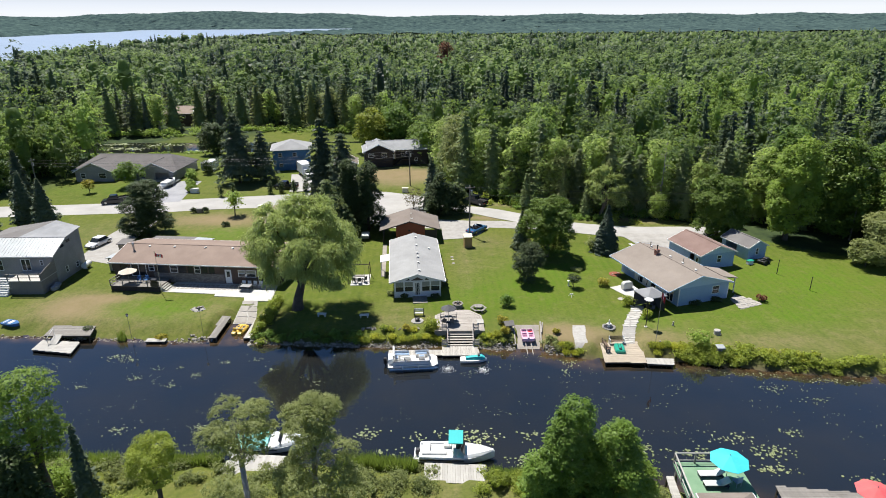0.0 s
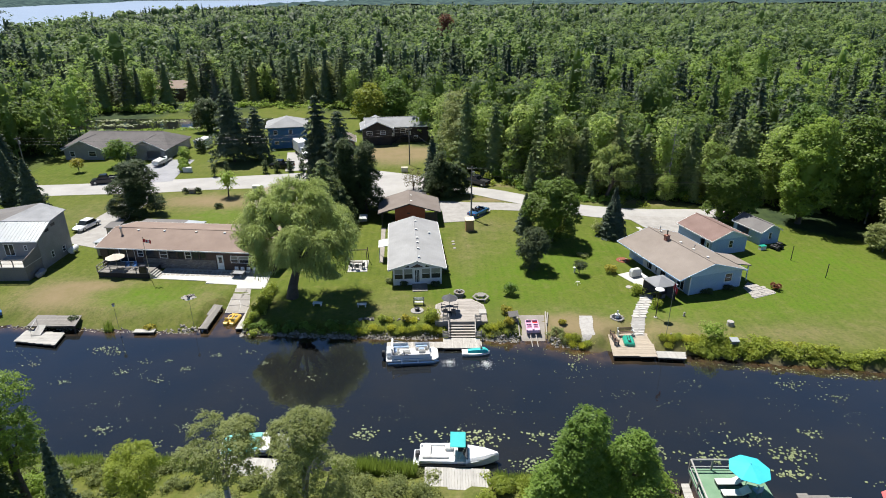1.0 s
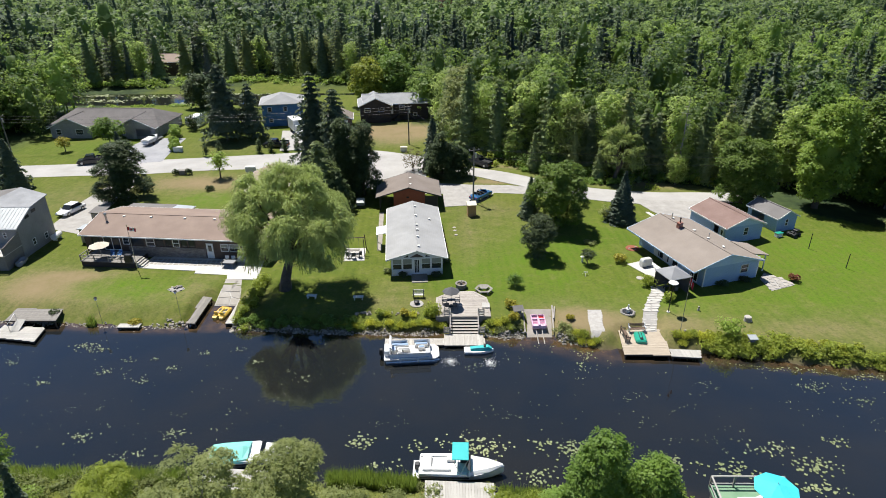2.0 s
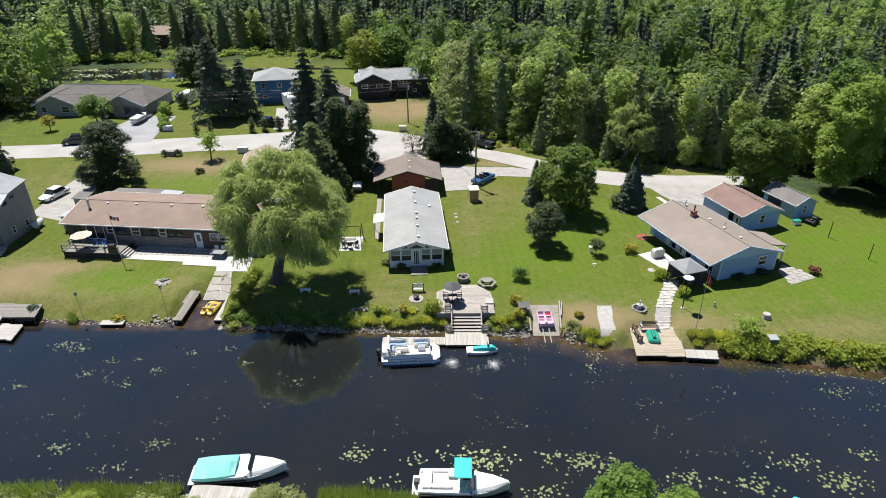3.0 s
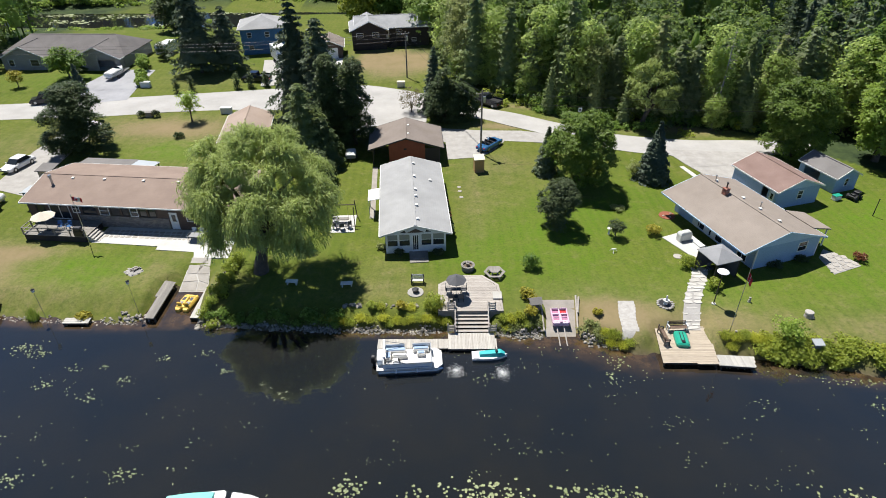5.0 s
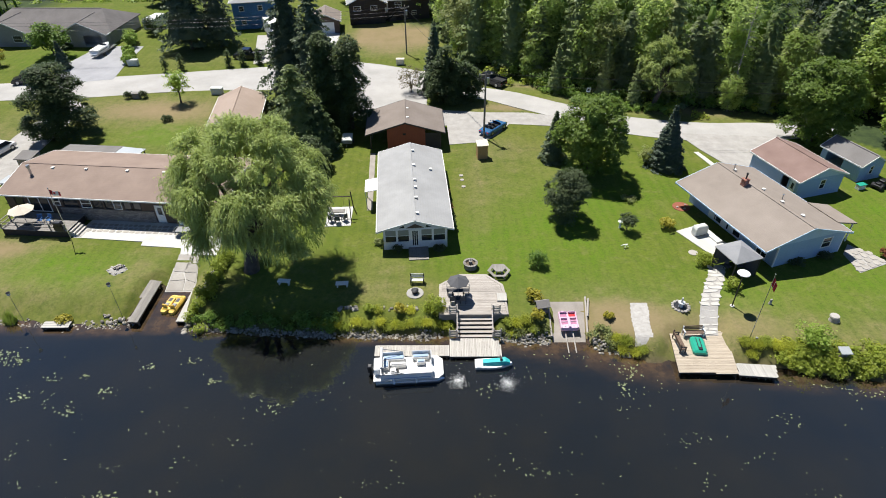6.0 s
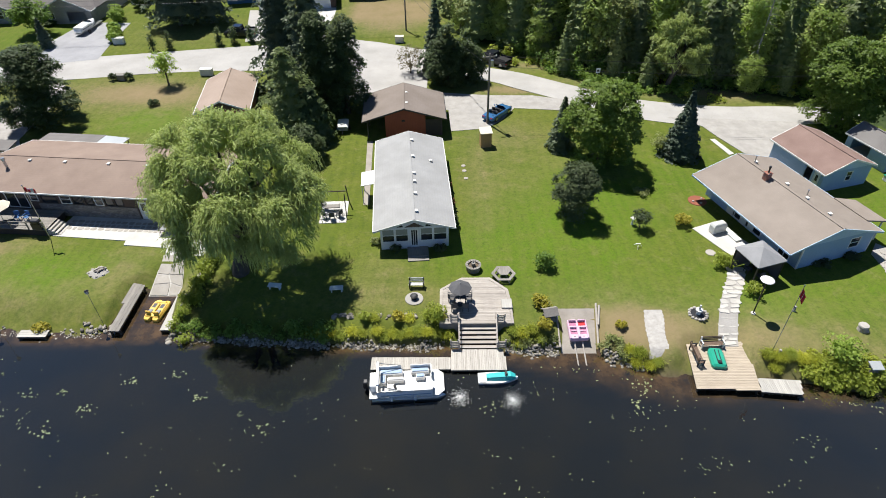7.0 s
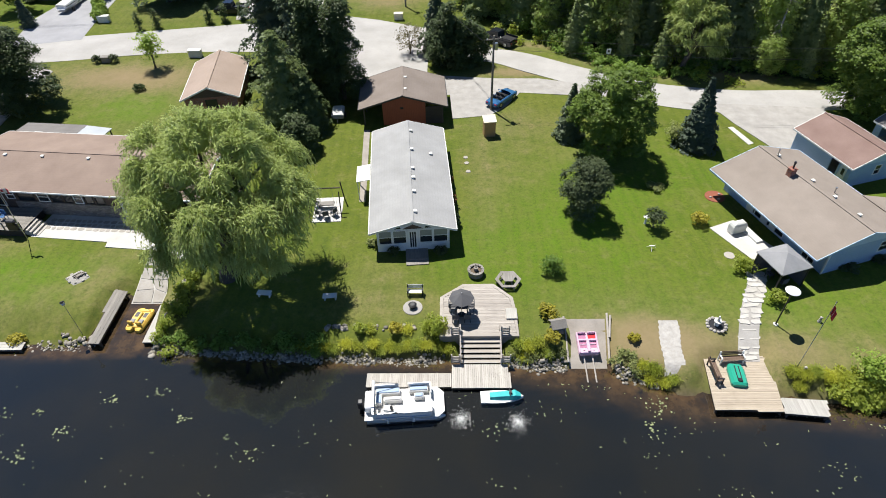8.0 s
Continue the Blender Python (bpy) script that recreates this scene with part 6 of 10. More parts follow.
for a, b in zip(DECK, DECK[1:] + DECK[:1]):
    bm = BM()
    a2, b2 = inset(DECK, 0.28)[DECK.index(a)], inset(DECK, 0.28)[DECK.index(b)]
    prism(bm, [a, b, b2, a2], 0.3, 0.358)
    part("edge_board", bm, DECKWOOD, deck)
part("side_step", box(BM(), 5.6, 6.5, 68.3, 69.4, 0.36, 0.5, 0.02), PALEWOOD, deck, "low wooden step box")
for i in range(6):
    y, z = 66.95 - 0.36 * i, 0.18 - 0.17 * i
    part("tread", box(BM(), 2.0, 5.0, y - 0.32, y, z - 0.05, z, 0.008), DECKWOOD, deck)
    part("riser", box(BM(), 2.04, 4.96, y - 0.02, y, z - 0.2, z - 0.051), DARKWOOD, deck)
for x in (1.92, 5.02):
    bm = BM()
    loft(bm, [[(xx, 67.2, 0.34), (xx, 64.7, -0.78), (xx, 64.7, -1.1), (xx, 67.2, 0.0)] for xx in (x - 0.04, x + 0.04)])
    part("stringer", bm, DECKWOOD, deck)
    bm = BM()
    loft(bm, [[(xx, 67.3, 1.0), (xx, 64.7, -0.1), (xx, 64.7, -0.2), (xx, 67.3, 0.9)] for xx in (x - 0.05, x + 0.05)])
    part("handrail", bm, DECKWOOD, deck)
    posts(deck, [(x, 67.2), (x, 64.8)], -0.9, 0.0, 0.05, DECKWOOD)
    posts(deck, [(x, 67.2)], 0.2, 0.95, 0.05, DECKWOOD)
for x0, x1 in ((1.2, 1.88), (5.06, 5.75)):
    for y, zb in ((66.75, 0.35), (64.85, -0.75)):
        for k in range(4):
            part("rail_slat", box(BM(), x0, x1, y - 0.03, y + 0.03, zb + 0.12 + 0.2 * k, zb + 0.24 + 0.2 * k), DECKWOOD, deck)
        posts(deck, [(x0 + 0.04, y + 0.07), (x1 - 0.04, y + 0.07)], zb, zb + 0.95, 0.05, DECKWOOD)
dock("landing_dock", [(1.25, 62.6), (5.66, 62.6), (5.55, 64.75), (1.25, 64.75)], -0.75, "y", DECKWOODY, "weathered wooden landing dock at the foot of the stairs")
dock("mooring_dock", [(-5.15, 62.7), (1.22, 62.7), (1.22, 63.95), (-5.15, 63.95)], -0.76, "y", DECKWOODY, "narrow weathered mooring dock")
dock("tan_dock", [(19.85, 60.6), (24.6, 60.4), (25.35, 65.2), (20.45, 65.45)], -0.55, "x", NEWWOOD, "tan wooden dock with two benches", 0.15)
dock("dock_extension", [(24.63, 60.3), (27.62, 60.0), (28.0, 61.35), (24.85, 61.6)], -0.6, "y", PALEWOOD, "bleached end section of a dock")
dock("slip_dock", [(-27.75, 66.75), (-26.85, 66.7), (-26.95, 72.5), (-28.1, 72.8)], -0.5, "y", OLDWOOD, "long grey dock beside the boat slip", 0.3)
dock("slip_plank", [(-23.55, 67.0), (-22.7, 67.0), (-23.1, 72.2), (-23.5, 72.2)], -0.7, "y", PALEWOOD, "bleached plank walk along the boat slip", 0.3)
dock("floating_platform", [(-35.5, 66.3), (-33.0, 66.3), (-33.05, 67.1), (-35.5, 67.1)], -0.72, "x", PALEWOOD, "small bleached floating platform by the rocks", 0.2)
dock("floating_dock", [(-48.4, 64.5), (-43.1, 63.6), (-43.5, 66.3), (-48.5, 66.9)], -0.72, "x", PALEWOOD, "square grey floating dock", 0.16)
dock("shore_platform", [(-48.3, 66.95), (-42.5, 66.9), (-43.1, 69.4), (-48.6, 69.6)], -0.15, "x", OLDWOOD, "grey shore platform over the rocks", 0.16, -1.3)
gw = thing("gangway", pose(-46.5, 66.2, -0.68), "short grey gangway with a pipe rail", "gangway")
part("walkway", poly3(BM(), [(-0.5, -0.6, 0.02), (0.5, -0.6, 0.02), (0.5, 0.9, 0.6), (-0.5, 0.9, 0.6)], 0.06), PALEWOOD, gw)
bm = BM()
rod(bm, (-0.5, -0.6, 0), (-0.5, -0.6, 0.9), 0.03)
rod(bm, (-0.5, 0.85, 0.55), (-0.5, 0.85, 1.4), 0.03)
rod(bm, (-0.5, -0.6, 0.9), (-0.5, 0.85, 1.4), 0.03)
part("rail", bm, STEEL, gw)
dock("near_dock", [(-0.3, 41.6), (4.95, 41.25), (5.1, 43.65), (-0.27, 43.95)], -0.45, "y", PALEWOOD, "bleached wooden dock on the near bank", 0.22)
dock("grey_dock", [(-18.4, 42.3), (-12.6, 41.6), (-12.9, 45.0), (-17.6, 45.4)], -0.5, "y", PALEWOOD, "bleached grey dock behind the trees", 0.22)
dock("corner_dock", [(28.6, 38.0), (37.6, 37.0), (38.0, 39.6), (29.0, 40.75)], -0.3, "x", OLDWOOD, "grey dock on the near bank", 0.2)

# the slip's stone ramp and the launch ramp
bm = BM()
rngp = random.Random(5)
ramp = thing("stone_ramp", pose(-25.1, 74.0, -0.6), "worn paved ramp of large irregular slabs with pale joints", "ramp")
part("joint_bed", poly3(BM(), [(-1.3, -2.4, -0.5), (1.7, -2.4, -0.5), (0.85, 2.2, 0.62), (-1.25, 2.2, 0.62)], 0.3), CONCRETE, ramp)
corner = {(i, j): (-1.25 + 1.45 * i + (rngp.uniform(-0.3, 0.3) if i == 1 else 0), -2.35 + 1.13 * j + (rngp.uniform(-0.25, 0.25) if 0 < j < 4 else 0)) for i in range(3) for j in range(5)}
for i in range(2):
    for j in range(4):
        a = [corner[i, j], corner[i + 1, j], corner[i + 1, j + 1], corner[i, j + 1]]
        a = [(x - 0.17 * (y + 2.3) * (x > 0.5), y) for x, y in inset(a, 0.07)]
        part("slab", poly3(BM(), [(x, y, -0.47 + (y + 2.4) * 0.2435 + 0.02) for x, y in a], 0.05), FLAG, ramp)
lr = thing("launch_ramp", pose(11.8, 66.6, -0.4), "concrete launching ramp between log edges", "ramp")
part("slab", poly3(BM(), [(-1.55, -2.6, -0.86), (1.25, -2.6, -0.86), (1.7, 2.0, 0.44), (-1.45, 2.0, 0.44)], 0.4), RAMPMAT, lr)
for a, b in (((-1.65, -1.8, -0.2), (-1.6, 2.1, 0.62)), ((1.5, -1.5, -0.2), (1.9, 2.4, 0.66)), ((1.75, 0.2, 0.3), (2.15, 2.2, 0.62))):
    part("edge_log", rod(BM(), a, b, 0.09), DEADWOOD, lr)
for x in (-0.35, 0.3):
    part("skid", rod(BM(), (x, -3.3, -0.72), (x - 0.05, -0.6, -0.08), 0.06), DEADWOOD, lr)


# ---- boats ----
def hull(bm, L, B, H, stern=0.92, point=2.2, deck_z=None, flare=0.7, n=14):
    """A boat's hull, bow towards +x, as rings from stern to bow."""
    rings = []
    for i in range(n + 1):
        u = i / n
        half = B / 2 * (stern + (1 - stern) * min(1, u * 3)) * (1 - max(0, (u - 0.45) / 0.55) ** point)
        half = max(half, 0.02)
        rise = 0.35 * H * max(0, u - 0.55) ** 1.5
        keel = -0.25 * H + 0.9 * H * max(0, (u - 0.75) / 0.25) ** 2 * 0.8
        x = -L / 2 + L * u
        rings.append([(x, -half, H + rise), (x, -half * flare, 0.2 * H + keel * 0.3), (x, 0, keel), (x, half * flare, 0.2 * H + keel * 0.3), (x, half, H + rise)])
    loft(bm, rings)
    return bm


def motor_boat(name, m, label, cover=None):
    b = thing(name, m, label, "boat")
    L, B, H = 6.8, 2.35, 0.85
    part("hull", hull(BM(), L, B, H), GELCOAT, b, "glossy white hull")
    bm = BM()
    for s in (-1, 1):
        loft(bm, [[(-3.35, s * 1.08, 0.8), (-3.35, s * 0.82, 0.8), (-3.35, s * 0.82, 0.98), (-3.35, s * 1.08, 0.98)], [(0.4, s * 1.14, 0.86), (0.4, s * 0.86, 0.86), (0.4, s * 0.86, 1.04), (0.4, s * 1.14, 1.04)]])
    part("gunwale", bm, GELCOAT, b)
    bm = BM()
    loft(bm, [[(0.6, -1.08, 0.88), (0.6, 1.08, 0.88), (0.6, 0.9, 1.1), (0.6, -0.9, 1.1)], [(2.2, -0.7, 0.95), (2.2, 0.7, 0.95), (2.2, 0.5, 1.16), (2.2, -0.5, 1.16)], [(3.3, -0.1, 1.05), (3.3, 0.1, 1.05), (3.3, 0.05, 1.12), (3.3, -0.05, 1.12)]])
    part("foredeck", bm, GELCOAT, b)
    part("rub_rail", box(BM(), -3.3, 0.6, -1.2, -1.16, 0.68, 0.76), DARK, b)
    part("swim_platform", box(BM(), -3.9, -3.3, -0.95, 0.95, 0.3, 0.4, 0.03), GELCOAT, b)
    if cover:
        bm = BM()
        loft(bm, [[(x, -w, z0), (x, -w * 0.9, z0 + 0.22), (x, 0, z0 + 0.42 + d), (x, w * 0.9, z0 + 0.22), (x, w, z0)] for x, w, z0, d in ((-3.45, 1.1, 0.84, -0.1), (-2.5, 1.2, 0.86, 0.12), (-1.6, 1.2, 0.88, 0.25), (-0.7, 1.16, 0.92, 0.3), (-0.25, 1.08, 0.96, 0.1))])
        part("bow_deck", box(BM(), -0.3, 0.64, -1.04, 1.04, 0.86, 1.06, 0.04), GELCOAT, b)
        part("cover", bm, cover, b, "fitted canvas boat cover")
        part("windshield", poly3(BM(), [(1.0, -0.9, 1.05), (1.0, 0.9, 1.05), (0.7, 0.8, 1.5), (0.7, -0.8, 1.5)], 0.03), GLASS, b)
        return b
    part("cockpit_floor", box(BM(), -3.0, 0.5, -0.84, 0.84, 0.86, 0.9), VINYL, b)
    for x0, x1, y0, y1 in ((-3.1, -2.4, -0.8, 0.8), (-2.4, -0.9, -0.8, -0.4), (-1.2, -0.5, 0.25, 0.75)):
        part("seat", box(BM(), x0, x1, y0, y1, 0.9, 1.18, 0.05), VINYL, b, "white vinyl seat")
    part("console", box(BM(), -0.1, 0.5, 0.15, 0.8, 0.9, 1.45, 0.05), BLACK, b)
    ws = part("windshield", poly3(BM(), [(0.75, -0.95, 1.1), (0.75, 0.95, 1.1), (0.35, 0.85, 1.6), (0.35, -0.85, 1.6)], 0.03), GLASS, b)
    bm = BM()
    box(bm, -0.75, 0.55, -0.95, 0.95, 2.35, 2.42, 0.02)
    part("bimini_top", bm, TEAL, b, "teal canvas sun top")
    for s in (-1, 1):
        for x in (-0.7, 0.5):
            part("bimini_pole", rod(BM(), (-0.1, s * 1.05, 0.95), (x, s * 0.93, 2.36), 0.022, 6), STEEL, b)
    bm = BM()
    box(bm, -3.75, -3.35, -0.25, 0.25, 0.5, 1.0, 0.06)
    part("outboard", bm, BLACK, b)
    return b


motor_boat("speedboat", pose(2.6, 45.3, -1.15, 0, 0, -2), "white speedboat with a teal sun top beside the dock")
motor_boat("covered_speedboat", pose(-14.5, 46.8, -1.15, 0, 0, 5), "white speedboat with a mint green cover over its stern half", MINT)

pb = thing("pontoon_boat", pose(-2.15, 61.2, -1.15, 0, 0, 4), "white pontoon boat with pale bench seats moored at the dock", "boat")
for y in (-0.95, 0.95):
    bm = BM()
    rod(bm, (-2.7, y, 0.12), (2.4, y, 0.12), 0.32, 14)
    g = bmesh.ops.create_cone(bm, cap_ends=True, segments=14, radius1=0.32, radius2=0.05, depth=0.5)["verts"]
    bmesh.ops.transform(bm, matrix=pose(2.65, y, 0.15, 0, 90, 0), verts=g)
    part("pontoon", bm, STEEL, pb, "silver aluminium tube")
bm = BM()
prism(bm, [(-2.85, -1.25), (2.4, -1.25), (2.85, -0.8), (2.85, 0.8), (2.4, 1.25), (-2.85, 1.25)], 0.44, 0.56)
part("deck_plate", bm, VINYL, pb)
for x0, x1, y0, y1 in ((-2.2, 1.9, -1.24, -1.18), (-2.2, -0.4, 1.18, 1.24), (0.3, 1.9, 1.18, 1.24), (1.88, 1.94, -1.18, -0.35), (1.88, 1.94, 0.35, 1.18), (-2.26, -2.2, -1.2, 1.2)):
    part("fence_panel", box(BM(), x0, x1, y0, y1, 0.6, 1.2), GELCOAT, pb)
    part("fence_rail", box(BM(), x0 - 0.02, x1 + 0.02, y0 - 0.01, y1 + 0.01, 1.2, 1.26), STEEL, pb)
part("hull_stripe", box(BM(), -2.0, 1.8, -1.262, -1.245, 0.75, 0.83), VINYLBLUE, pb, "blue side stripe")
for nm, x0, x1, y0, y1 in (("bench_seat", -2.1, -0.3, 0.62, 1.15), ("bench_seat", -2.1, -1.6, -0.2, 0.62), ("bench_seat", -1.5, -0.2, 0.0, 0.4), ("bow_seat", 0.35, 1.75, 0.7, 1.15), ("bow_seat", 0.7, 1.4, 0.15, 0.6), ("bow_seat", -0.9, 1.8, -1.15, -0.65)):
    s = part(nm, box(BM(), x0, x1, y0, y1, 0.57, 0.95, 0.05), VINYL, pb, "pale vinyl bench")
    part("cushion", box(BM(), x0 + 0.08, x1 - 0.08, y0 + 0.08, y1 - 0.08, 0.95, 1.02, 0.02), VINYLBLUE if (x0 < -1.55 or nm == "bow_seat" and y0 > 0.1) else VINYL, s)
part("helm", box(BM(), -1.4, -0.9, -1.1, -0.55, 0.57, 1.35, 0.06), VINYL, pb)
bm = BM()
cyl(bm, 0, 0, -0.02, 0.02, 0.2, 0.2, 14)
bmesh.ops.transform(bm, matrix=pose(-0.88, -0.82, 1.25, 0, 60, 0), verts=bm.verts)
part("wheel", bm, BLACK, pb)
part("engine_box", box(BM(), -2.8, -2.25, -0.7, 0.7, 0.57, 1.3, 0.08), GELCOAT, pb)
bm = BM()
box(bm, -3.35, -2.95, -0.2, 0.25, 0.35, 1.1, 0.08)
box(bm, -3.2, -3.05, -0.05, 0.1, -0.5, 0.4)
part("outboard", bm, BLACK, pb, "black outboard motor")
for s in (-1, 1):
    bm = BM()
    rod(bm, (-0.4, s * 1.22, 1.25), (-2.0, s * 1.1, 1.75), 0.03)
    rod(bm, (-2.0, s * 1.1, 1.75), (-2.25, s * 1.1, 2.0), 0.03)
    part("top_frame", bm, STEEL, pb)
part("folded_top", rod(BM(), (-2.15, -1.1, 1.9), (-2.15, 1.1, 1.9), 0.11), WHITECLOTH, pb, "white canvas top folded back")
bm = BM()
cyl(bm, -1.2, -1.33, 0.25, 0.75, 0.09, 0.09, 8)
cyl(bm, 0.6, -1.33, 0.25, 0.75, 0.09, 0.09, 8)
part("fender", bm, GELCOAT, pb)

js = thing("jet_ski", pose(4.9, 61.85, -1.15, 0, 0, 2), "white jet ski with a teal seat beside the dock", "jet ski")
part("hull", hull(BM(), 3.1, 1.1, 0.42, 0.9, 2.0), GELCOAT, js)
bm = BM()
loft(bm, [[(x, -w, 0.42), (x, -w * 0.7, z), (x, w * 0.7, z), (x, w, 0.42)] for x, w, z in ((-0.9, 0.3, 0.66), (-0.2, 0.32, 0.74), (0.5, 0.34, 0.78), (0.95, 0.36, 0.85), (1.35, 0.22, 0.6))])
part("saddle", bm, TEAL, js, "teal seat cover")
bm = BM()
rod(bm, (0.55, -0.35, 0.98), (0.55, 0.35, 0.98), 0.04)
box(bm, 0.5, 0.7, -0.12, 0.12, 0.75, 1.0)
part("handlebar", bm, BLACK, js)
part("footwell", box(BM(), -1.45, -0.9, -0.45, 0.45, 0.43, 0.47), VINYL, js)


def pedal_boat(name, m, mat1, mat2, label):
    """Two blunt floats under one moulded deck with two seats and painted-on foot wells."""
    b = thing(name, m, label, "pedal boat")
    for s in (-1, 1):
        bm = BM()
        loft(bm, [[(s * 0.4 - w, y, 0), (s * 0.4 + w, y, 0), (s * 0.4 + w * 1.15, y, h * 0.7), (s * 0.4 + w * 0.9, y, h), (s * 0.4 - w * 0.9, y, h), (s * 0.4 - w * 1.15, y, h * 0.7)] for y, w, h in ((-1.2, 0.2, 0.32), (-1.0, 0.3, 0.4), (0.5, 0.33, 0.42), (1.0, 0.29, 0.4), (1.25, 0.16, 0.3))])
        part("float", bm, mat1, b)
    part("deck", box(BM(), -0.66, 0.66, -0.95, 0.85, 0.34, 0.5, 0.06), mat1, b)
    part("bow_bridge", box(BM(), -0.5, 0.5, 0.7, 1.0, 0.36, 0.56, 0.06), mat1, b)
    part("centre_box", box(BM(), -0.1, 0.1, -0.6, 0.6, 0.48, 0.66, 0.05), mat1, b)
    for s in (-1, 1):
        part("seat", box(BM(), s * 0.36 - 0.2, s * 0.36 + 0.2, -0.6, -0.15, 0.5, 0.6, 0.04), mat2, b)
        part("backrest", box(BM(), s * 0.36 - 0.23, s * 0.36 + 0.23, -0.78, -0.62, 0.48, 0.86, 0.05), mat1, b)
        # flat black plate: the well's dark depth is only painted
        part("foot_well_shade", box(BM(), s * 0.36 - 0.17, s * 0.36 + 0.17, 0.1, 0.62, 0.497, 0.508), BLACK, b)
    return b


pedal_boat("pedal_boat", pose(-24.75, 69.55, -1.15, 0, 0, -8), YELLOW, GREYCLOTH, "yellow two-seat pedal boat floating in the slip")
pk = thing("pink_pedal_boat", pose(11.75, 66.3, -0.42, 12, 0, 2), "faded pale pink pedal boat on the ramp", "pedal boat")
part("body", box(BM(), -0.75, 0.75, -1.1, 1.1, 0, 0.4, 0.1), PALEPINK, pk)
# wells are flat plates; their darker pink paints the shade of a recess
for x in (-0.36, 0.36):
    part("seat_well", box(BM(), x - 0.28, x + 0.28, 0.42, 0.86, 0.395, 0.41), WELLPINK if x < 0 else REDCLOTH, pk)
    part("seat_back", box(BM(), x - 0.3, x + 0.3, 0.9, 1.05, 0.38, 0.62, 0.05), PALEPINK, pk)
    part("foot_well_shade", box(BM(), x - 0.27, x + 0.27, -0.5, 0.08, 0.395, 0.41), WELLPINK, pk)
    part("foot_rest", box(BM(), x - 0.24, x + 0.24, -0.22, -0.12, 0.41, 0.47, 0.02), PALEPINK, pk)
    part("fitting", box(BM(), x - 0.06, x + 0.06, -0.84, -0.76, 0.4, 0.46), BLACK, pk)
part("centre_console", box(BM(), -0.12, 0.12, -0.95, 0.2, 0.38, 0.58, 0.05), PALEPINK, pk)
part("cross_ridge", box(BM(), -0.72, 0.72, 0.14, 0.36, 0.38, 0.56, 0.05), PALEPINK, pk)
part("bow_deck", box(BM(), -0.66, 0.66, -1.04, -0.58, 0.38, 0.46, 0.04), PALEPINK, pk)
for x in (-0.7, 0.7):
    part("side_rim", box(BM(), x - 0.06, x + 0.06, -1.05, 1.05, 0.38, 0.54, 0.04), PALEPINK, pk)
pk.scale = (1.04, 0.84, 1.0)
gb = thing("upturned_boat", pose(22.3, 63.4, -0.53, 0, 0, -6), "green plastic dinghy lying upside down on the dock", "boat")
bm = BM()
loft(bm, [[(-w, y, 0), (-w, y, 0.22), (-w * 0.72, y, h), (w * 0.72, y, h), (w, y, 0.22), (w, y, 0)] for y, w, h in ((-0.98, 0.46, 0.28), (-0.82, 0.58, 0.4), (0.55, 0.6, 0.42), (0.85, 0.5, 0.34), (0.98, 0.38, 0.24))])
part("shell", bm, GREENHULL, gb)
for x in (-0.14, 0.14):
    part("keel_strip", box(BM(), x - 0.03, x + 0.03, -0.7, 0.65, 0.415, 0.45), BLACK, gb)
part("drive_box", box(BM(), -0.14, 0.14, -0.78, -0.48, 0.4, 0.52, 0.03), BLACK, gb)
cn = thing("blue_rowing_boat", pose(-54.6, 70.4, -0.5, 0, 0, -15), "blue and white small boat drawn up on the grass", "boat")
part("hull", hull(BM(), 2.5, 1.3, 0.45), BLUEPLASTIC, cn)
part("well", box(BM(), -0.95, 0.3, -0.42, 0.42, 0.46, 0.49), VINYL, cn)
part("thwart", box(BM(), -0.6, -0.25, -0.5, 0.5, 0.5, 0.56), BLUEPLASTIC, cn)

# two bubbling aerators
for x, y in ((1.9, 60.2), (5.92, 59.95)):
    rs = np.random.default_rng(int(x * 10))
    V, F = [], []
    sets = []
    k = 700
    r = np.abs(rs.normal(0, 0.48, k))
    a = rs.uniform(0, 6.283, k)
    C = np.stack([r * np.cos(a), r * np.sin(a), 0.02 + 0.16 * np.exp(-r * 2.5) * rs.random(k)], 1)
    N = unit(rs.normal(size=(k, 3)) * 0.4 + [0, 0, 1])
    ob = new("bubbling_water", tri_mesh("bubbling_water", *sprays(rs, C, N, 0.027, 1.0, True), WHITE))
    ob.matrix_world = pose(x, y, -1.1)
    tagged(ob, "white splashing bubbles of an aerator on dark water", "splash", kind="stuff")


# ---- garden furniture ----
def parasol(name, m, r, h, cloth, label, sides=8, sag=0.5):
    p = thing(name, m, label, "parasol")
    part("pole", cyl(BM(), 0, 0, 0, h + 0.1, 0.03, 0.03, 8), STEEL, p)
    part("foot", cyl(BM(), 0, 0, 0, 0.1, 0.3, 0.24, 14), DARK, p)
    for i in range(sides):
        a, b = 6.283 * i / sides, 6.283 * (i + 1) / sides
        bm = BM()
        ring = [(r * math.cos(a), r * math.sin(a), h - sag), (r * math.cos(b), r * math.sin(b), h - sag), (0.04 * math.cos(b), 0.04 * math.sin(b), h), (0.04 * math.cos(a), 0.04 * math.sin(a), h)]
        poly3(bm, ring, 0.02)
        part("canopy_panel", bm, cloth, p)
        part("rib", rod(BM(), (0, 0, h - 0.04), (r * math.cos(a), r * math.sin(a), h - sag - 0.03), 0.012, 5), STEEL, p)
    return p


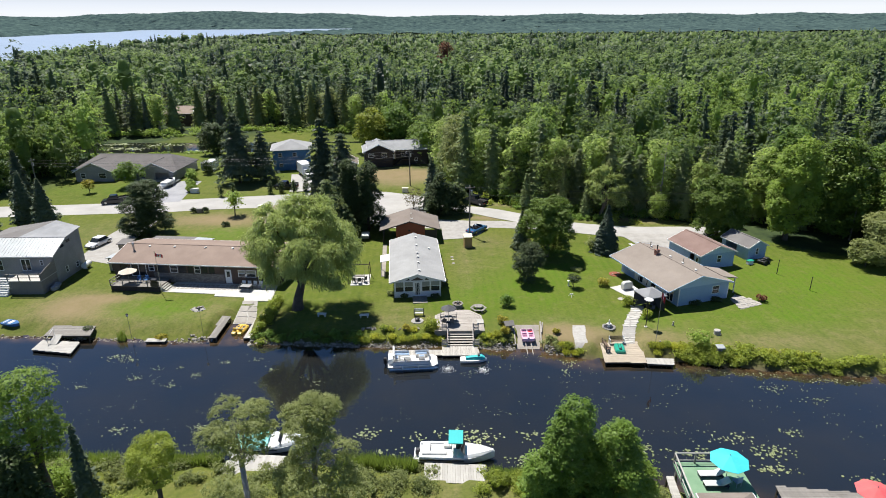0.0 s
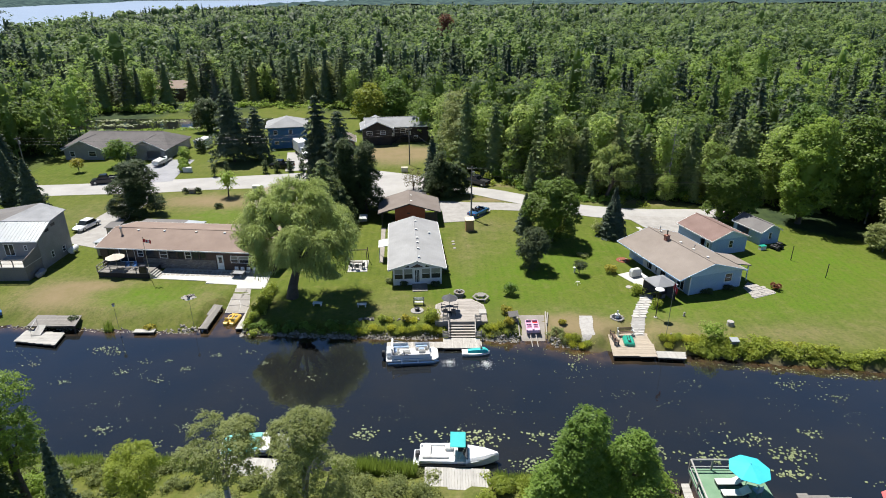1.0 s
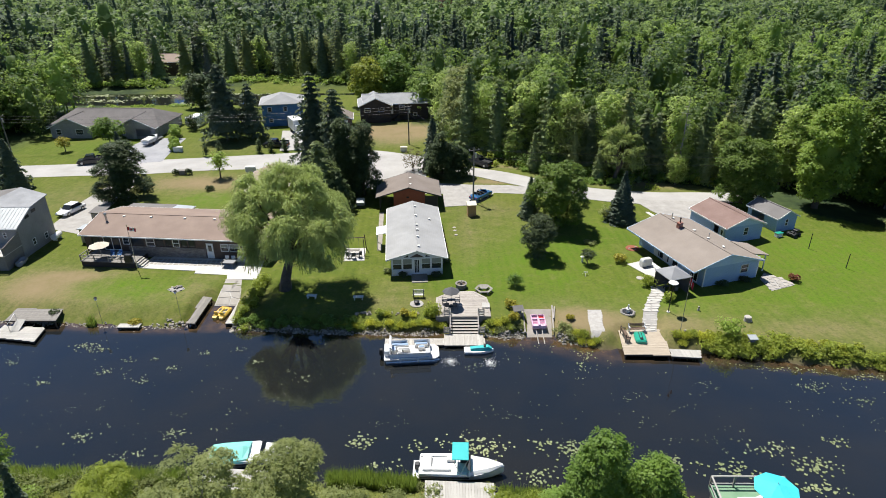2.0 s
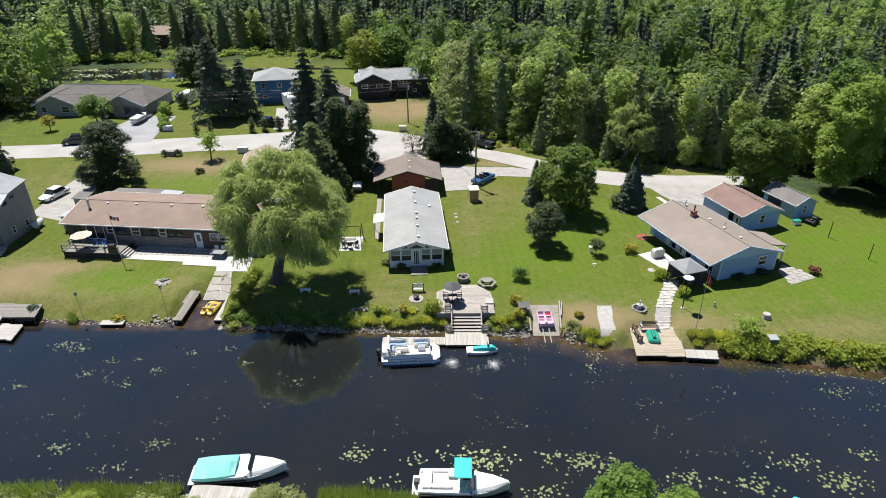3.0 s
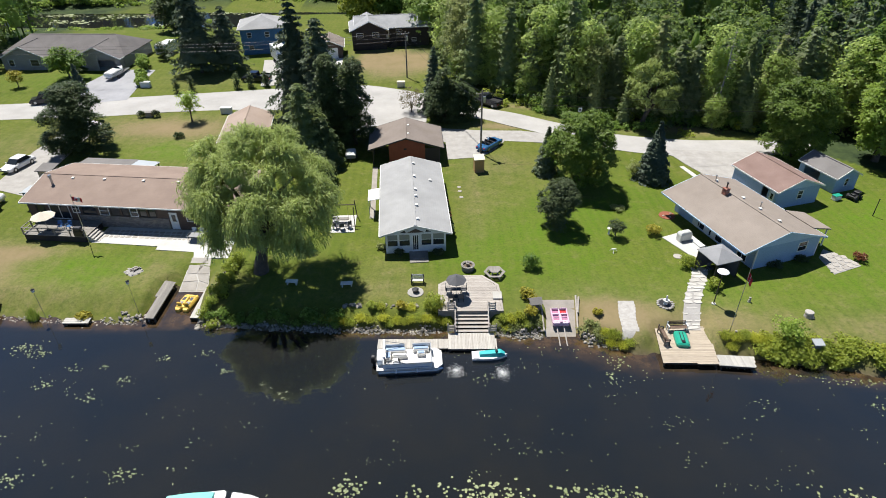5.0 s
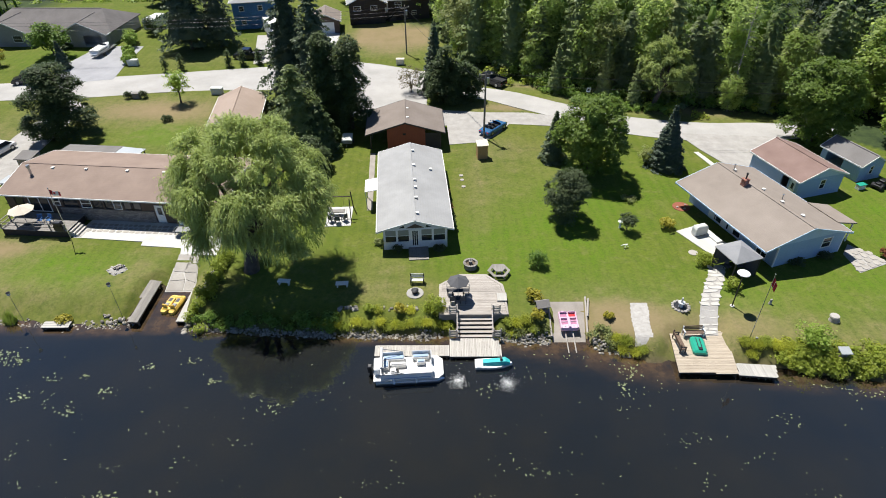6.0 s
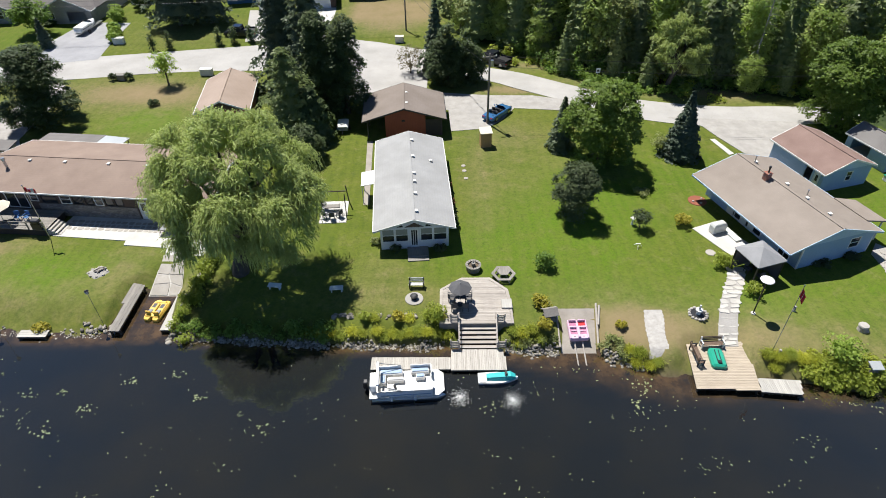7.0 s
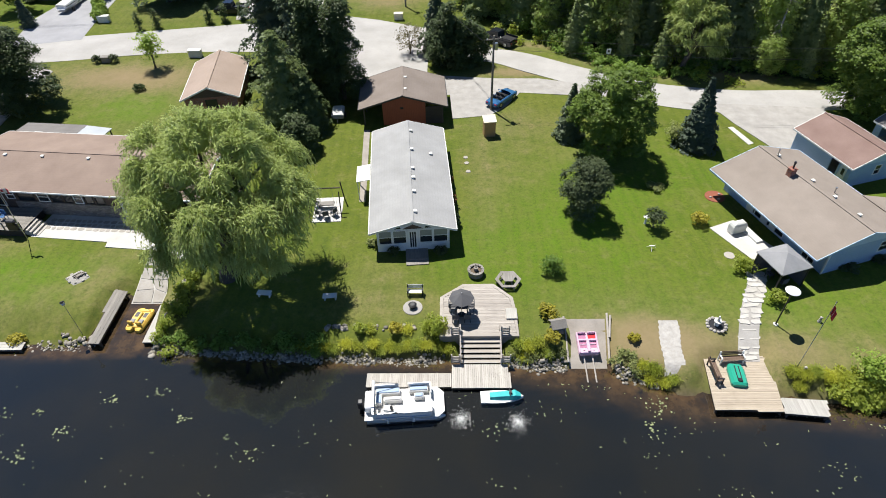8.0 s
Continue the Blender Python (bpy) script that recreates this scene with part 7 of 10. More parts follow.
def chair(name, m, seat_mat, leg_mat, label, group=""):
    c = thing(name, m, label, "chair", group)
    part("seat", box(BM(), -0.26, 0.26, -0.26, 0.26, 0.4, 0.45, 0.01), seat_mat, c)
    part("backrest", box(BM(), -0.26, 0.26, 0.24, 0.3, 0.48, 0.98, 0.01), seat_mat, c)
    for x in (-0.23, 0.23):
        for y in (-0.23, 0.23):
            part("leg", box(BM(), x - 0.025, x + 0.025, y - 0.025, y + 0.025, 0, 0.42), leg_mat, c)
        part("armrest", box(BM(), x - 0.035, x + 0.035, -0.24, 0.26, 0.62, 0.66), leg_mat, c)
    return c


def slat_bench(name, m, mat1, legs, label, L=1.7):
    b = thing(name, m, label, "bench")
    for i in range(4):
        part("seat_slat", box(BM(), -L / 2, L / 2, -0.24 + 0.12 * i, -0.14 + 0.12 * i, 0.42, 0.46), mat1, b)
    for i in range(3):
        part("back_slat", box(BM(), -L / 2, L / 2, 0.26 + 0.02 * i, 0.29 + 0.02 * i, 0.52 + 0.14 * i, 0.62 + 0.14 * i), mat1, b)
    for x in (-L / 2 + 0.06, L / 2 - 0.06):
        bm = BM()
        box(bm, x - 0.04, x + 0.04, -0.24, -0.16, 0, 0.66)
        box(bm, x - 0.04, x + 0.04, 0.2, 0.28, 0, 0.95)
        box(bm, x - 0.05, x + 0.05, -0.26, 0.26, 0.64, 0.69)
        part("end_frame", bm, legs, b)
    return b


parasol("charcoal_parasol", pose(2.05, 68.85, 0.36), 1.0, 2.45, DKCLOTH, "charcoal eight-sided parasol over the deck table")
tb = thing("deck_table", pose(2.05, 68.75, 0.36), "dark square patio table on the deck", "table")
part("tabletop", box(BM(), -0.5, 0.5, 0.06, 0.55, 0.7, 0.74), DARK, tb)
for x in (-0.45, 0.45):
    part("leg", box(BM(), x - 0.025, x + 0.025, 0.1, 0.5, 0, 0.7), DARK, tb)
for x, y, r in ((1.55, 68.2, 180), (2.5, 68.2, 180), (1.3, 69.4, 90), (2.8, 69.4, -90)):
    chair("patio_chair", pose(x, y, 0.36, 0, 0, r), DKCLOTH, DARK, "dark patio chair on the deck", "chairs round the deck table")
fp = thing("fire_pit", pose(-1.95, 69.95, 0.0), "black fire bowl on a round bed of pale gravel", "fire pit")
part("gravel_bed", cyl(BM(), 0, 0, -0.05, 0.05, 0.82, 0.8, 20), GRAVEL, fp)
bm = BM()
cyl(bm, 0, 0, 0.05, 0.38, 0.26, 0.34, 14)
cyl(bm, 0, 0, 0.38, 0.46, 0.35, 0.2, 14)
part("bowl", bm, BLACK, fp)
slat_bench("garden_bench", pose(-1.8, 71.45, 0), OFFWHITE, DARK, "pale green-grey garden bench facing the fire pit", 1.35)
wl = thing("round_planter", pose(3.35, 73.85, 0), "round slatted wooden planter with a small roofed bucket", "planter")
for i in range(14):
    a = 6.283 * i / 14
    o = part("stave", box(BM(), -0.13, 0.13, -0.04, 0.04, 0, 0.55), OLDWOOD, wl)
    o.matrix_basis = pose(0.6 * math.cos(a), 0.6 * math.sin(a), 0, 0, 0, math.degrees(a) + 90)
    o = part("rim_board", box(BM(), -0.15, 0.15, -0.12, 0.12, 0.55, 0.6), OLDWOOD, wl)
    o.matrix_basis = pose(0.6 * math.cos(a), 0.6 * math.sin(a), 0, 0, 0, math.degrees(a) + 90)
part("earth", cyl(BM(), 0, 0, 0, 0.45, 0.56, 0.56, 14), SOIL, wl)
bm = BM()
cyl(bm, 0, 0, 0.45, 0.8, 0.16, 0.2, 10)
cyl(bm, 0, 0.05, 0.8, 0.95, 0.1, 0.02, 8)
part("bucket", bm, OLDWOOD, wl)
hx = thing("hexagonal_picnic_table", pose(6.05, 72.75, 0), "weathered six-sided picnic table with bench seats", "picnic table")
bm = BM()
prism(bm, [(0.62 * math.cos(6.283 * i / 6), 0.62 * math.sin(6.283 * i / 6)) for i in range(6)], 0.7, 0.75)
part("tabletop", bm, OLDWOOD, hx)
for i in range(6):
    a0, a1 = 6.283 * i / 6, 6.283 * (i + 1) / 6
    bm = BM()
    prism(bm, [(0.82 * math.cos(a0), 0.82 * math.sin(a0)), (1.12 * math.cos(a0), 1.12 * math.sin(a0)), (1.12 * math.cos(a1), 1.12 * math.sin(a1)), (0.82 * math.cos(a1), 0.82 * math.sin(a1))], 0.42, 0.47)
    part("bench_plank", bm, OLDWOOD, hx)
    part("support", rod(BM(), (1.05 * math.cos(a0), 1.05 * math.sin(a0), 0), (0.3 * math.cos(a0), 0.3 * math.sin(a0), 0.7), 0.05, 6), OLDWOOD, hx)
bhs = thing("birdhouse_planter", pose(9.5, 67.4, -0.2, 0, 0, 12), "small wooden wishing-well box with a shingled roof", "planter")
part("box", box(BM(), -0.45, 0.45, -0.4, 0.4, 0, 0.55), OLDWOOD, bhs)
posts(bhs, [(-0.4, 0), (0.4, 0)], 0.5, 1.1, 0.05, OLDWOOD)
for s in (-1, 1):
    part("roof_slope", poly3(BM(), [(-0.62, 0, 1.5), (0.62, 0, 1.5), (0.62, s * 0.55, 1.05), (-0.62, s * 0.55, 1.05)], 0.05), OLDWOOD, bhs)
slat_bench("dock_bench", pose(22.3, 64.75, -0.53, 0, 0, 3), BENCHWOOD, WHITE, "brown slatted bench with white ends on the dock", 1.85)
slat_bench("dock_side_bench", pose(20.75, 63.6, -0.53, 0, 0, 92), BENCHWOOD, DARK, "brown slatted bench along the dock's edge", 1.9)
for x, y, r in ((-8.9, 71.0, 4), (-14.5, 71.4, -6)):
    b = thing("plank_seat", pose(x, y, 0, 0, 0, r), "low white plank seat in the willow's shade", "bench", "plank seats under the willow")
    part("plank", box(BM(), -0.6, 0.6, -0.28, 0.28, 0.36, 0.43, 0.015), OFFWHITE, b)
    for s in (-0.45, 0.45):
        part("leg", box(BM(), s - 0.05, s + 0.05, -0.2, 0.2, 0, 0.36), OFFWHITE, b)
fnt = thing("garden_fountain", pose(22.15, 67.9, -0.05), "round stone-edged bed with a pale standing ornament", "fountain")
rr = random.Random(3)
for i in range(15):
    a = 6.283 * i / 15
    part("edge_stone", blob(BM(), (0.72 * math.cos(a), 0.72 * math.sin(a), 0.1), (0.17, 0.14, 0.12), rr), ROCK, fnt)
part("bed", cyl(BM(), 0, 0, 0, 0.1, 0.66, 0.66, 14), BLACK, fnt)
bm = BM()
cyl(bm, 0, 0, 0.08, 0.5, 0.2, 0.12, 10)
cyl(bm, 0, 0, 0.5, 0.58, 0.3, 0.3, 12)
cyl(bm, 0, 0, 0.58, 1.1, 0.12, 0.07, 10)
part("ornament", bm, OFFWHITE, fnt)
lp = thing("dish_lamp", pose(26.8, 67.97, -0.02), "dark garden lamp post with a wide white dish on top", "garden lamp")
part("post", cyl(BM(), 0, 0, 0, 3.75, 0.06, 0.05, 8), DARK, lp)
part("footing", cyl(BM(), 0, 0, 0, 0.08, 0.2, 0.2, 10), CONCRETE, lp)
bm = BM()
cyl(bm, 0, 0, 3.74, 3.8, 0.3, 0.55, 20)
cyl(bm, 0, 0, 3.8, 3.85, 0.55, 0.5, 20)
part("dish", bm, WHITE, lp)
part("lantern", cyl(BM(), 0, 0, 3.5, 3.74, 0.12, 0.14, 8), OFFWHITE, lp)


def flag_pole(name, m, h, label, w=1.5, drop=0.75, limp=True):
    f = thing(name, m, label, "flagpole")
    part("pole", cyl(BM(), 0, 0, 0, h, 0.04, 0.025, 8), STEEL, f)
    part("finial", blob(BM(), (0, 0, h + 0.05), (0.07, 0.07, 0.07), random.Random(1), 0.0), CHROME, f)
    fl = new("flag")
    fl.parent = f
    n_ = 12
    for a, b, mt in ((0, 5, REDCLOTH), (5, 7, WHITECLOTH), (7, 12, REDCLOTH)) if limp else ((0, 3, REDCLOTH), (3, 9, WHITECLOTH), (9, 12, REDCLOTH)):
        bm = BM()
        rings = []
        for i in range(a, b + 1):
            u = i / n_
            x = w * u * (0.3 if limp else 0.95)
            z = h - 0.15 - (0.6 * w * u if limp else 0.2 * u)
            y = 0.07 * math.sin(u * 11)
            rings.append([(x, y, z), (x, y + 0.012, z), (x - 0.05, y + 0.012, z - drop), (x - 0.05, y, z - drop)])
        loft(bm, rings)
        part("stripe", bm, mt, fl)
    if not limp:
        part("emblem", box(BM(), 0.36 * w, 0.54 * w, -0.11, -0.1, h - 0.2 - drop * 0.75, h - 0.2 - drop * 0.25), REDCLOTH, fl)
    return f


flag_pole("flagpole", pose(26.6, 63.7, -0.35), 7.4, "slim steel pole with a drooping red and white flag")
flag_pole("flagpole", pose(-38.7, 78.8, 0), 6.3, "slim steel pole with a red and white flag flying", 1.15, 0.5, False)
# birdhouses on slim poles, built in the shape of lamp posts with lanterns
for x, y in ((-37.6, 67.3), (-28.9, 68.0)):
    l = thing("lamp_post", pose(x, y, gz(x, y)), "thin shore pole with a small white birdhouse on top", "lamp post", "shore lamps")
    part("post", cyl(BM(), 0, 0, -0.3, 3.4, 0.02, 0.016, 7), OLDWOOD, l)
    part("lantern", cyl(BM(), 0, 0, 3.4, 3.68, 0.13, 0.16, 8), OFFWHITE, l)
    part("cap", cyl(BM(), 0, 0, 3.68, 3.78, 0.19, 0.05, 8), DARK, l)

# gazebo at the blue house
gz_ = thing("gazebo", pose(28.75, 73.0, 0.05, 0, 0, 18.3), "grey canvas gazebo with dark posts beside the house", "gazebo")
for i, (x, y) in enumerate(((-1.38, -1.38), (1.38, -1.38), (1.38, 1.38), (-1.38, 1.38))):
    part("post", box(BM(), x - 0.05, x + 0.05, y - 0.05, y + 0.05, 0, 2.3), DARK, gz_)
    x2, y2 = ((1.38, -1.38), (1.38, 1.38), (-1.38, 1.38), (-1.38, -1.38))[i]
    part("canopy_panel", poly3(BM(), [(x * 1.1, y * 1.1, 2.3), (x2 * 1.1, y2 * 1.1, 2.3), (0, 0, 3.05)], 0.03), GREYCLOTH, gz_)
    part("valance", rod(BM(), (x * 1.08, y * 1.08, 2.25), (x2 * 1.08, y2 * 1.08, 2.25), 0.07, 6), GREYCLOTH, gz_)
for a, b in (((-1.36, 1.3), (1.36, 1.36)), ((1.3, -1.36), (1.36, 1.3))):
    part("insect_screen", box(BM(), a[0], b[0], a[1], b[1], 0.05, 2.22), DKCLOTH, gz_, "dark insect screen")
for x, y, r in ((28.3, 73.2, 20), (29.4, 73.3, 100), (28.9, 72.2, 200)):
    chair("patio_chair", pose(x, y, 0.05, 0, 0, r), DKCLOTH, DARK, "dark chair under the gazebo", "gazebo chairs")
bq = thing("covered_grill", pose(27.6, 79.2, 0.08, 0, 0, 18), "barbecue under a pale fitted cover", "barbecue")
bm = BM()
loft(bm, [[(x, y, z) for x, y in ((-w, -d), (w, -d), (w, d), (-w, d))] for z, w, d in ((0.1, 0.72, 0.36), (0.85, 0.74, 0.37), (1.1, 0.62, 0.3), (1.2, 0.4, 0.16))])
part("cover", bm, OFFWHITE, bq)
part("wheel_base", box(BM(), -0.6, 0.6, -0.28, 0.28, 0, 0.1), BLACK, bq)
st = thing("round_slab", pose(25.95, 76.0, 0), "round pale paving slab beside the patio", "paving slab")
part("slab", cyl(BM(), 0, 0, -0.02, 0.07, 0.48, 0.46, 18), FLAG, st)
for i, (x, y) in enumerate(((2.82, 92.2), (2.9, 91.1), (3.05, 89.5))):
    s = solo("stepping_stone", cyl(BM(), 0, 0, -0.02, 0.05, 0.27, 0.25, 12), FLAG, pose(x, y, 0), "round pale stepping stone in the grass", "paving slab", "stepping stones on the lawn")
sp = thing("tree_stump", pose(34.9, 66.0, -0.02), "weathered tree stump with a flat stone on it", "stump")
part("wood", blob(cyl(BM(), 0, 0, 0, 0.45, 0.42, 0.36, 12), (0.1, -0.1, 0.1), (0.4, 0.4, 0.2), random.Random(4)), DEADWOOD, sp)
part("flat_stone", cyl(BM(), 0, 0.05, 0.45, 0.56, 0.42, 0.38, 10), ROCK, sp)
for x, y, lb in ((30.3, 68.2, "small pale garden ornament among leaves"), (27.0, 63.4, "small grey garden ornament beside the flagpole")):
    o = thing("garden_ornament", pose(x, y, gz(x, y)), lb, "ornament")
    bm = BM()
    cyl(bm, 0, 0, 0, 0.35, 0.16, 0.1, 8)
    blob(bm, (0, 0, 0.48), (0.13, 0.12, 0.16), random.Random(2))
    part("figure", bm, ROCK, o)
bb = thing("bird_bath", pose(19.6, 80.6, 0), "small pale bird bath beside the dwarf tree", "bird bath")
bm = BM()
cyl(bm, 0, 0, 0, 0.7, 0.12, 0.07, 10)
cyl(bm, 0, 0, 0.7, 0.8, 0.1, 0.28, 12)
part("basin", bm, OFFWHITE, bb)
sk = thing("lawn_sprinkler", pose(19.3, 77.0, 0), "white tripod lawn sprinkler on the grass", "sprinkler")
bm = BM()
for a in (0.3, 2.4, 4.5):
    rod(bm, (0.45 * math.cos(a), 0.45 * math.sin(a), 0), (0, 0, 0.35), 0.02, 5)
box(bm, -0.25, 0.25, -0.05, 0.05, 0.33, 0.4)
part("stand", bm, WHITE, sk)
mb = thing("bank_box", pose(33.3, 61.6, gz(33.3, 61.6)), "white-topped pump box in the bank shrubs", "pump box")
part("box", box(BM(), -0.35, 0.35, -0.28, 0.28, 0, 0.95), OLDWOOD, mb)
part("lid", poly3(BM(), [(-0.45, -0.38, 1.0), (0.45, -0.38, 1.0), (0.45, 0.38, 1.12), (-0.45, 0.38, 1.12)], 0.08), METALROOF, mb)

# play corner beside the cottage
pad = thing("paved_pad", pose(-10.9, 83.1, 0, 0, 0, 3), "pale paved square on the lawn", "paved pad")
for i in range(4):
    for j in range(5):
        part("paver", box(BM(), -1.4 + 0.7 * i, -0.72 + 0.7 * i, -1.95 + 0.78 * j, -1.19 + 0.78 * j, -0.05, 0.06), CONCRETE, pad)
sw = thing("pergola_swing", pose(-11.0, 83.6, 0, 0, 0, 3), "dark timber swing frame over the paved pad", "swing")
for x in (-1.6, 1.5):
    for y in (-1.9, 1.3):
        part("leg", rod(BM(), (x, y, 0), (x * 0.92, (y + 0.3) * 0.5, 2.4), 0.06, 6), DARKWOOD, sw)
part("crossbeam", rod(BM(), (-1.6, -0.2, 2.4), (1.5, -0.2, 2.4), 0.07, 6), DARKWOOD, sw)
part("hanging_seat", box(BM(), -0.8, 0.7, -0.5, 0.1, 0.5, 0.6), OLDWOOD, sw)
for x in (-0.75, 0.65):
    part("chain", rod(BM(), (x, -0.2, 0.6), (x, -0.2, 2.4), 0.015, 5), STEEL, sw)
for x, y, r in ((-11.6, 82.0, 150), (-10.9, 81.8, 190), (-10.2, 82.2, 230), (-12.0, 83.6, 80)):
    chair("garden_chair", pose(x, y, 0.06, 0, 0, r), DKCLOTH, DARK, "black garden chair on the paved pad", "chairs on the paved pad")

# the long house's deck
ld = thing("house_deck", pose(-42.2, 80.0, 0, 0, 0, -5), "grey raised deck with rails before the long house", "deck")
boards(ld, [(-4.4, -0.5), (3.1, -0.5), (3.1, 2.9), (-4.4, 2.9)], 0.8, "x", 0.15, OLDWOOD)
part("skirt", box(BM(), -4.3, 3.0, -0.4, 2.8, -0.1, 0.75), SIDEDARK, ld)
posts(ld, [(-4.3, -0.4), (-2.4, -0.4), (-0.5, -0.4), (1.3, -0.4), (3.0, -0.4), (-4.3, 1.1), (-4.3, 2.7)], 0.8, 1.65, 0.05, OLDWOOD)
for z in (1.2, 1.6):
    part("rail", box(BM(), -4.35, 3.05, -0.45, -0.36, z, z + 0.06), OLDWOOD, ld)
    part("rail", box(BM(), -4.35, -4.26, -0.36, 2.8, z, z + 0.06), OLDWOOD, ld)
for i in range(4):
    part("step", box(BM(), 3.0 + 0.3 * i, 3.35 + 0.3 * i, -0.2, 1.6, 0, 0.64 - 0.18 * i), PALEWOOD, ld)
parasol("tan_parasol", pose(-44.1, 80.7, 0.8), 1.3, 2.35, TANCLOTH, "tan parasol over the house deck")
gr = thing("barbecue", pose(-39.9, 79.5, 0.8, 0, 0, -5), "black barbecue on the house deck", "barbecue")
part("cart", box(BM(), -0.5, 0.5, -0.25, 0.25, 0.05, 0.7), BLACK, gr)
bm = BM()
box(bm, -0.45, 0.45, -0.3, 0.3, 0.7, 1.15, 0.1)
part("hood", bm, BLACK, gr)
for x, y, r in ((-42.8, 81.0, 10), (-41.8, 81.0, -15)):
    chair("blue_deck_chair", pose(x, y, 0.8, 0, 0, r), BLUEPLASTIC, BLUEPLASTIC, "bright blue deck chair beside the glass door", "blue deck chairs")
for i in range(4):
    chair("lounge_chair", pose(-27.6 + 0.85 * i, 80.6 - 0.08 * i, 0.07, 0, 0, -6), WHITECLOTH, STEEL, "white patio chair along the wall", "white patio chairs")
pt = thing("patio_table", pose(-26.9, 79.6, 0.07, 0, 0, -5), "glass-topped patio table on the concrete", "table")
bm = BM()
for a in ((-0.8, 0.8, -0.55, -0.5), (-0.8, 0.8, 0.5, 0.55), (-0.8, -0.75, -0.5, 0.5), (0.75, 0.8, -0.5, 0.5)):
    box(bm, *a, 0.7, 0.74)
part("rim", bm, DARK, pt)
for x in (-0.72, 0.72):
    for y in (-0.47, 0.47):
        part("leg", box(BM(), x - 0.02, x + 0.02, y - 0.02, y + 0.02, 0, 0.7), DARK, pt)
part("tabletop", box(BM(), -0.75, 0.75, -0.5, 0.5, 0.715, 0.725), GREYCLOTH, pt)
rk = thing("fire_ring", pose(-31.6, 73.7, 0), "pale ash heap with charred logs and stones on the lawn", "fire ring")
bm = BM()
loft(bm, [[(r * math.cos(a) * 1.15 * q, r * math.sin(a) * q, z) for a, q in ((0.1, 1.0), (0.9, 0.8), (1.7, 1.1), (2.5, 0.85), (3.2, 1.05), (4.0, 0.8), (4.8, 1.05), (5.6, 0.85))] for r, z in ((0.95, -0.03), (0.8, 0.06), (0.4, 0.16))])
part("ash_bed", bm, GRAVEL, rk)
rr = random.Random(8)
for i in range(9):
    a, r = rr.uniform(0, 6.28), rr.uniform(0, 0.4)
    c = (0.15 + r * math.cos(a), r * math.sin(a), 0.2 + 0.04 * (i % 3))
    d = rr.uniform(0.2, 1.6)
    part("log", rod(BM(), (c[0] - 0.32 * math.cos(d), c[1] - 0.32 * math.sin(d), c[2]), (c[0] + 0.32 * math.cos(d), c[1] + 0.32 * math.sin(d), c[2] + 0.05), 0.055, 7), (OLDWOOD, DARKWOOD, DEADWOOD)[i % 3], rk)
for i in range(8):
    a = 0.785 * i + 0.2
    part("stone", blob(BM(), (0.8 * math.cos(a), 0.68 * math.sin(a), 0.07), (0.15, 0.12, 0.1), rr), ROCK, rk)
tk = thing("propane_tank", pose(-54.7, 88.4, 0.1, 0, 0, 90), "white domestic gas tank beside the grey house", "gas tank")
bm = BM()
rod(bm, (-0.8, 0, 0.6), (0.8, 0, 0.6), 0.42, 14)
part("tank", bm, WHITE, tk)
for x in (-0.5, 0.5):
    part("foot", box(BM(), x - 0.06, x + 0.06, -0.3, 0.3, 0, 0.25), CONCRETE, tk)

# near deck with the turquoise parasol
nd = thing("turfed_deck", pose(0, 0, 0), "green-carpeted waterside deck with a grey railing", "deck")
ND = 1.45
part("carpet", prism(BM(), [(19.9, 32.0), (25.6, 32.0), (25.9, 41.5), (20.55, 41.6)], ND - 0.1, ND), TURF, nd)
part("base", prism(BM(), [(19.95, 32.0), (25.5, 32.0), (25.8, 41.4), (20.6, 41.5)], ND - 0.35, ND - 0.105), OLDWOOD, nd)
posts(nd, [(20.2, 33), (25.3, 33), (20.8, 41.2), (23.2, 41.2), (25.6, 41.2), (20.5, 37), (25.4, 37)], -2.2, ND - 0.3, 0.1, OLDWOOD, "pile")
RAIL = [(19.95, 33.0), (20.1, 35.1), (20.25, 37.2), (20.42, 39.4), (20.6, 41.5), (22.3, 41.48), (24.0, 41.46), (25.8, 41.4)]
posts(nd, RAIL, ND, ND + 1.0, 0.06, OLDWOOD)
for a, b in zip(RAIL, RAIL[1:]):
    part("top_rail", rod(BM(), (*a, ND + 1.0), (*b, ND + 1.0), 0.07, 6), PALEWOOD, nd)
    part("lower_rail", rod(BM(), (*a, ND + 0.3), (*b, ND + 0.3), 0.04, 6), PALEWOOD, nd)
dock("side_walk", [(18.6, 33.5), (19.6, 33.5), (20.3, 40.6), (19.7, 40.6)], 0.9, "x", PALEWOOD, "bleached plank walk beside the carpeted deck", 0.18)
parasol("turquoise_parasol", pose(23.9, 39.3, ND), 1.5, 2.6, TURQ, "bright turquoise parasol on the near deck")
for y in (39.85, 38.75):
    lg = thing("sun_lounger", pose(22.9, y, ND, 0, 0, 0), "pale cushioned sun lounger on green carpet", "sun lounger", "loungers on the near deck")
    part("lounger_frame", box(BM(), -0.95, 0.95, -0.33, 0.33, 0.26, 0.32), DARK, lg)
    part("cushion", box(BM(), -0.95, 0.4, -0.32, 0.32, 0.325, 0.42, 0.03), VINYL, lg)
    part("backrest", poly3(BM(), [(0.4, -0.32, 0.42), (1.0, -0.32, 0.8), (1.0, 0.32, 0.8), (0.4, 0.32, 0.42)], 0.09), VINYL, lg)
    for x in (-0.85, 0.85):
        for yy in (-0.28, 0.28):
            part("leg", box(BM(), x - 0.03, x + 0.03, yy - 0.03, yy + 0.03, 0, 0.26), DARK, lg)
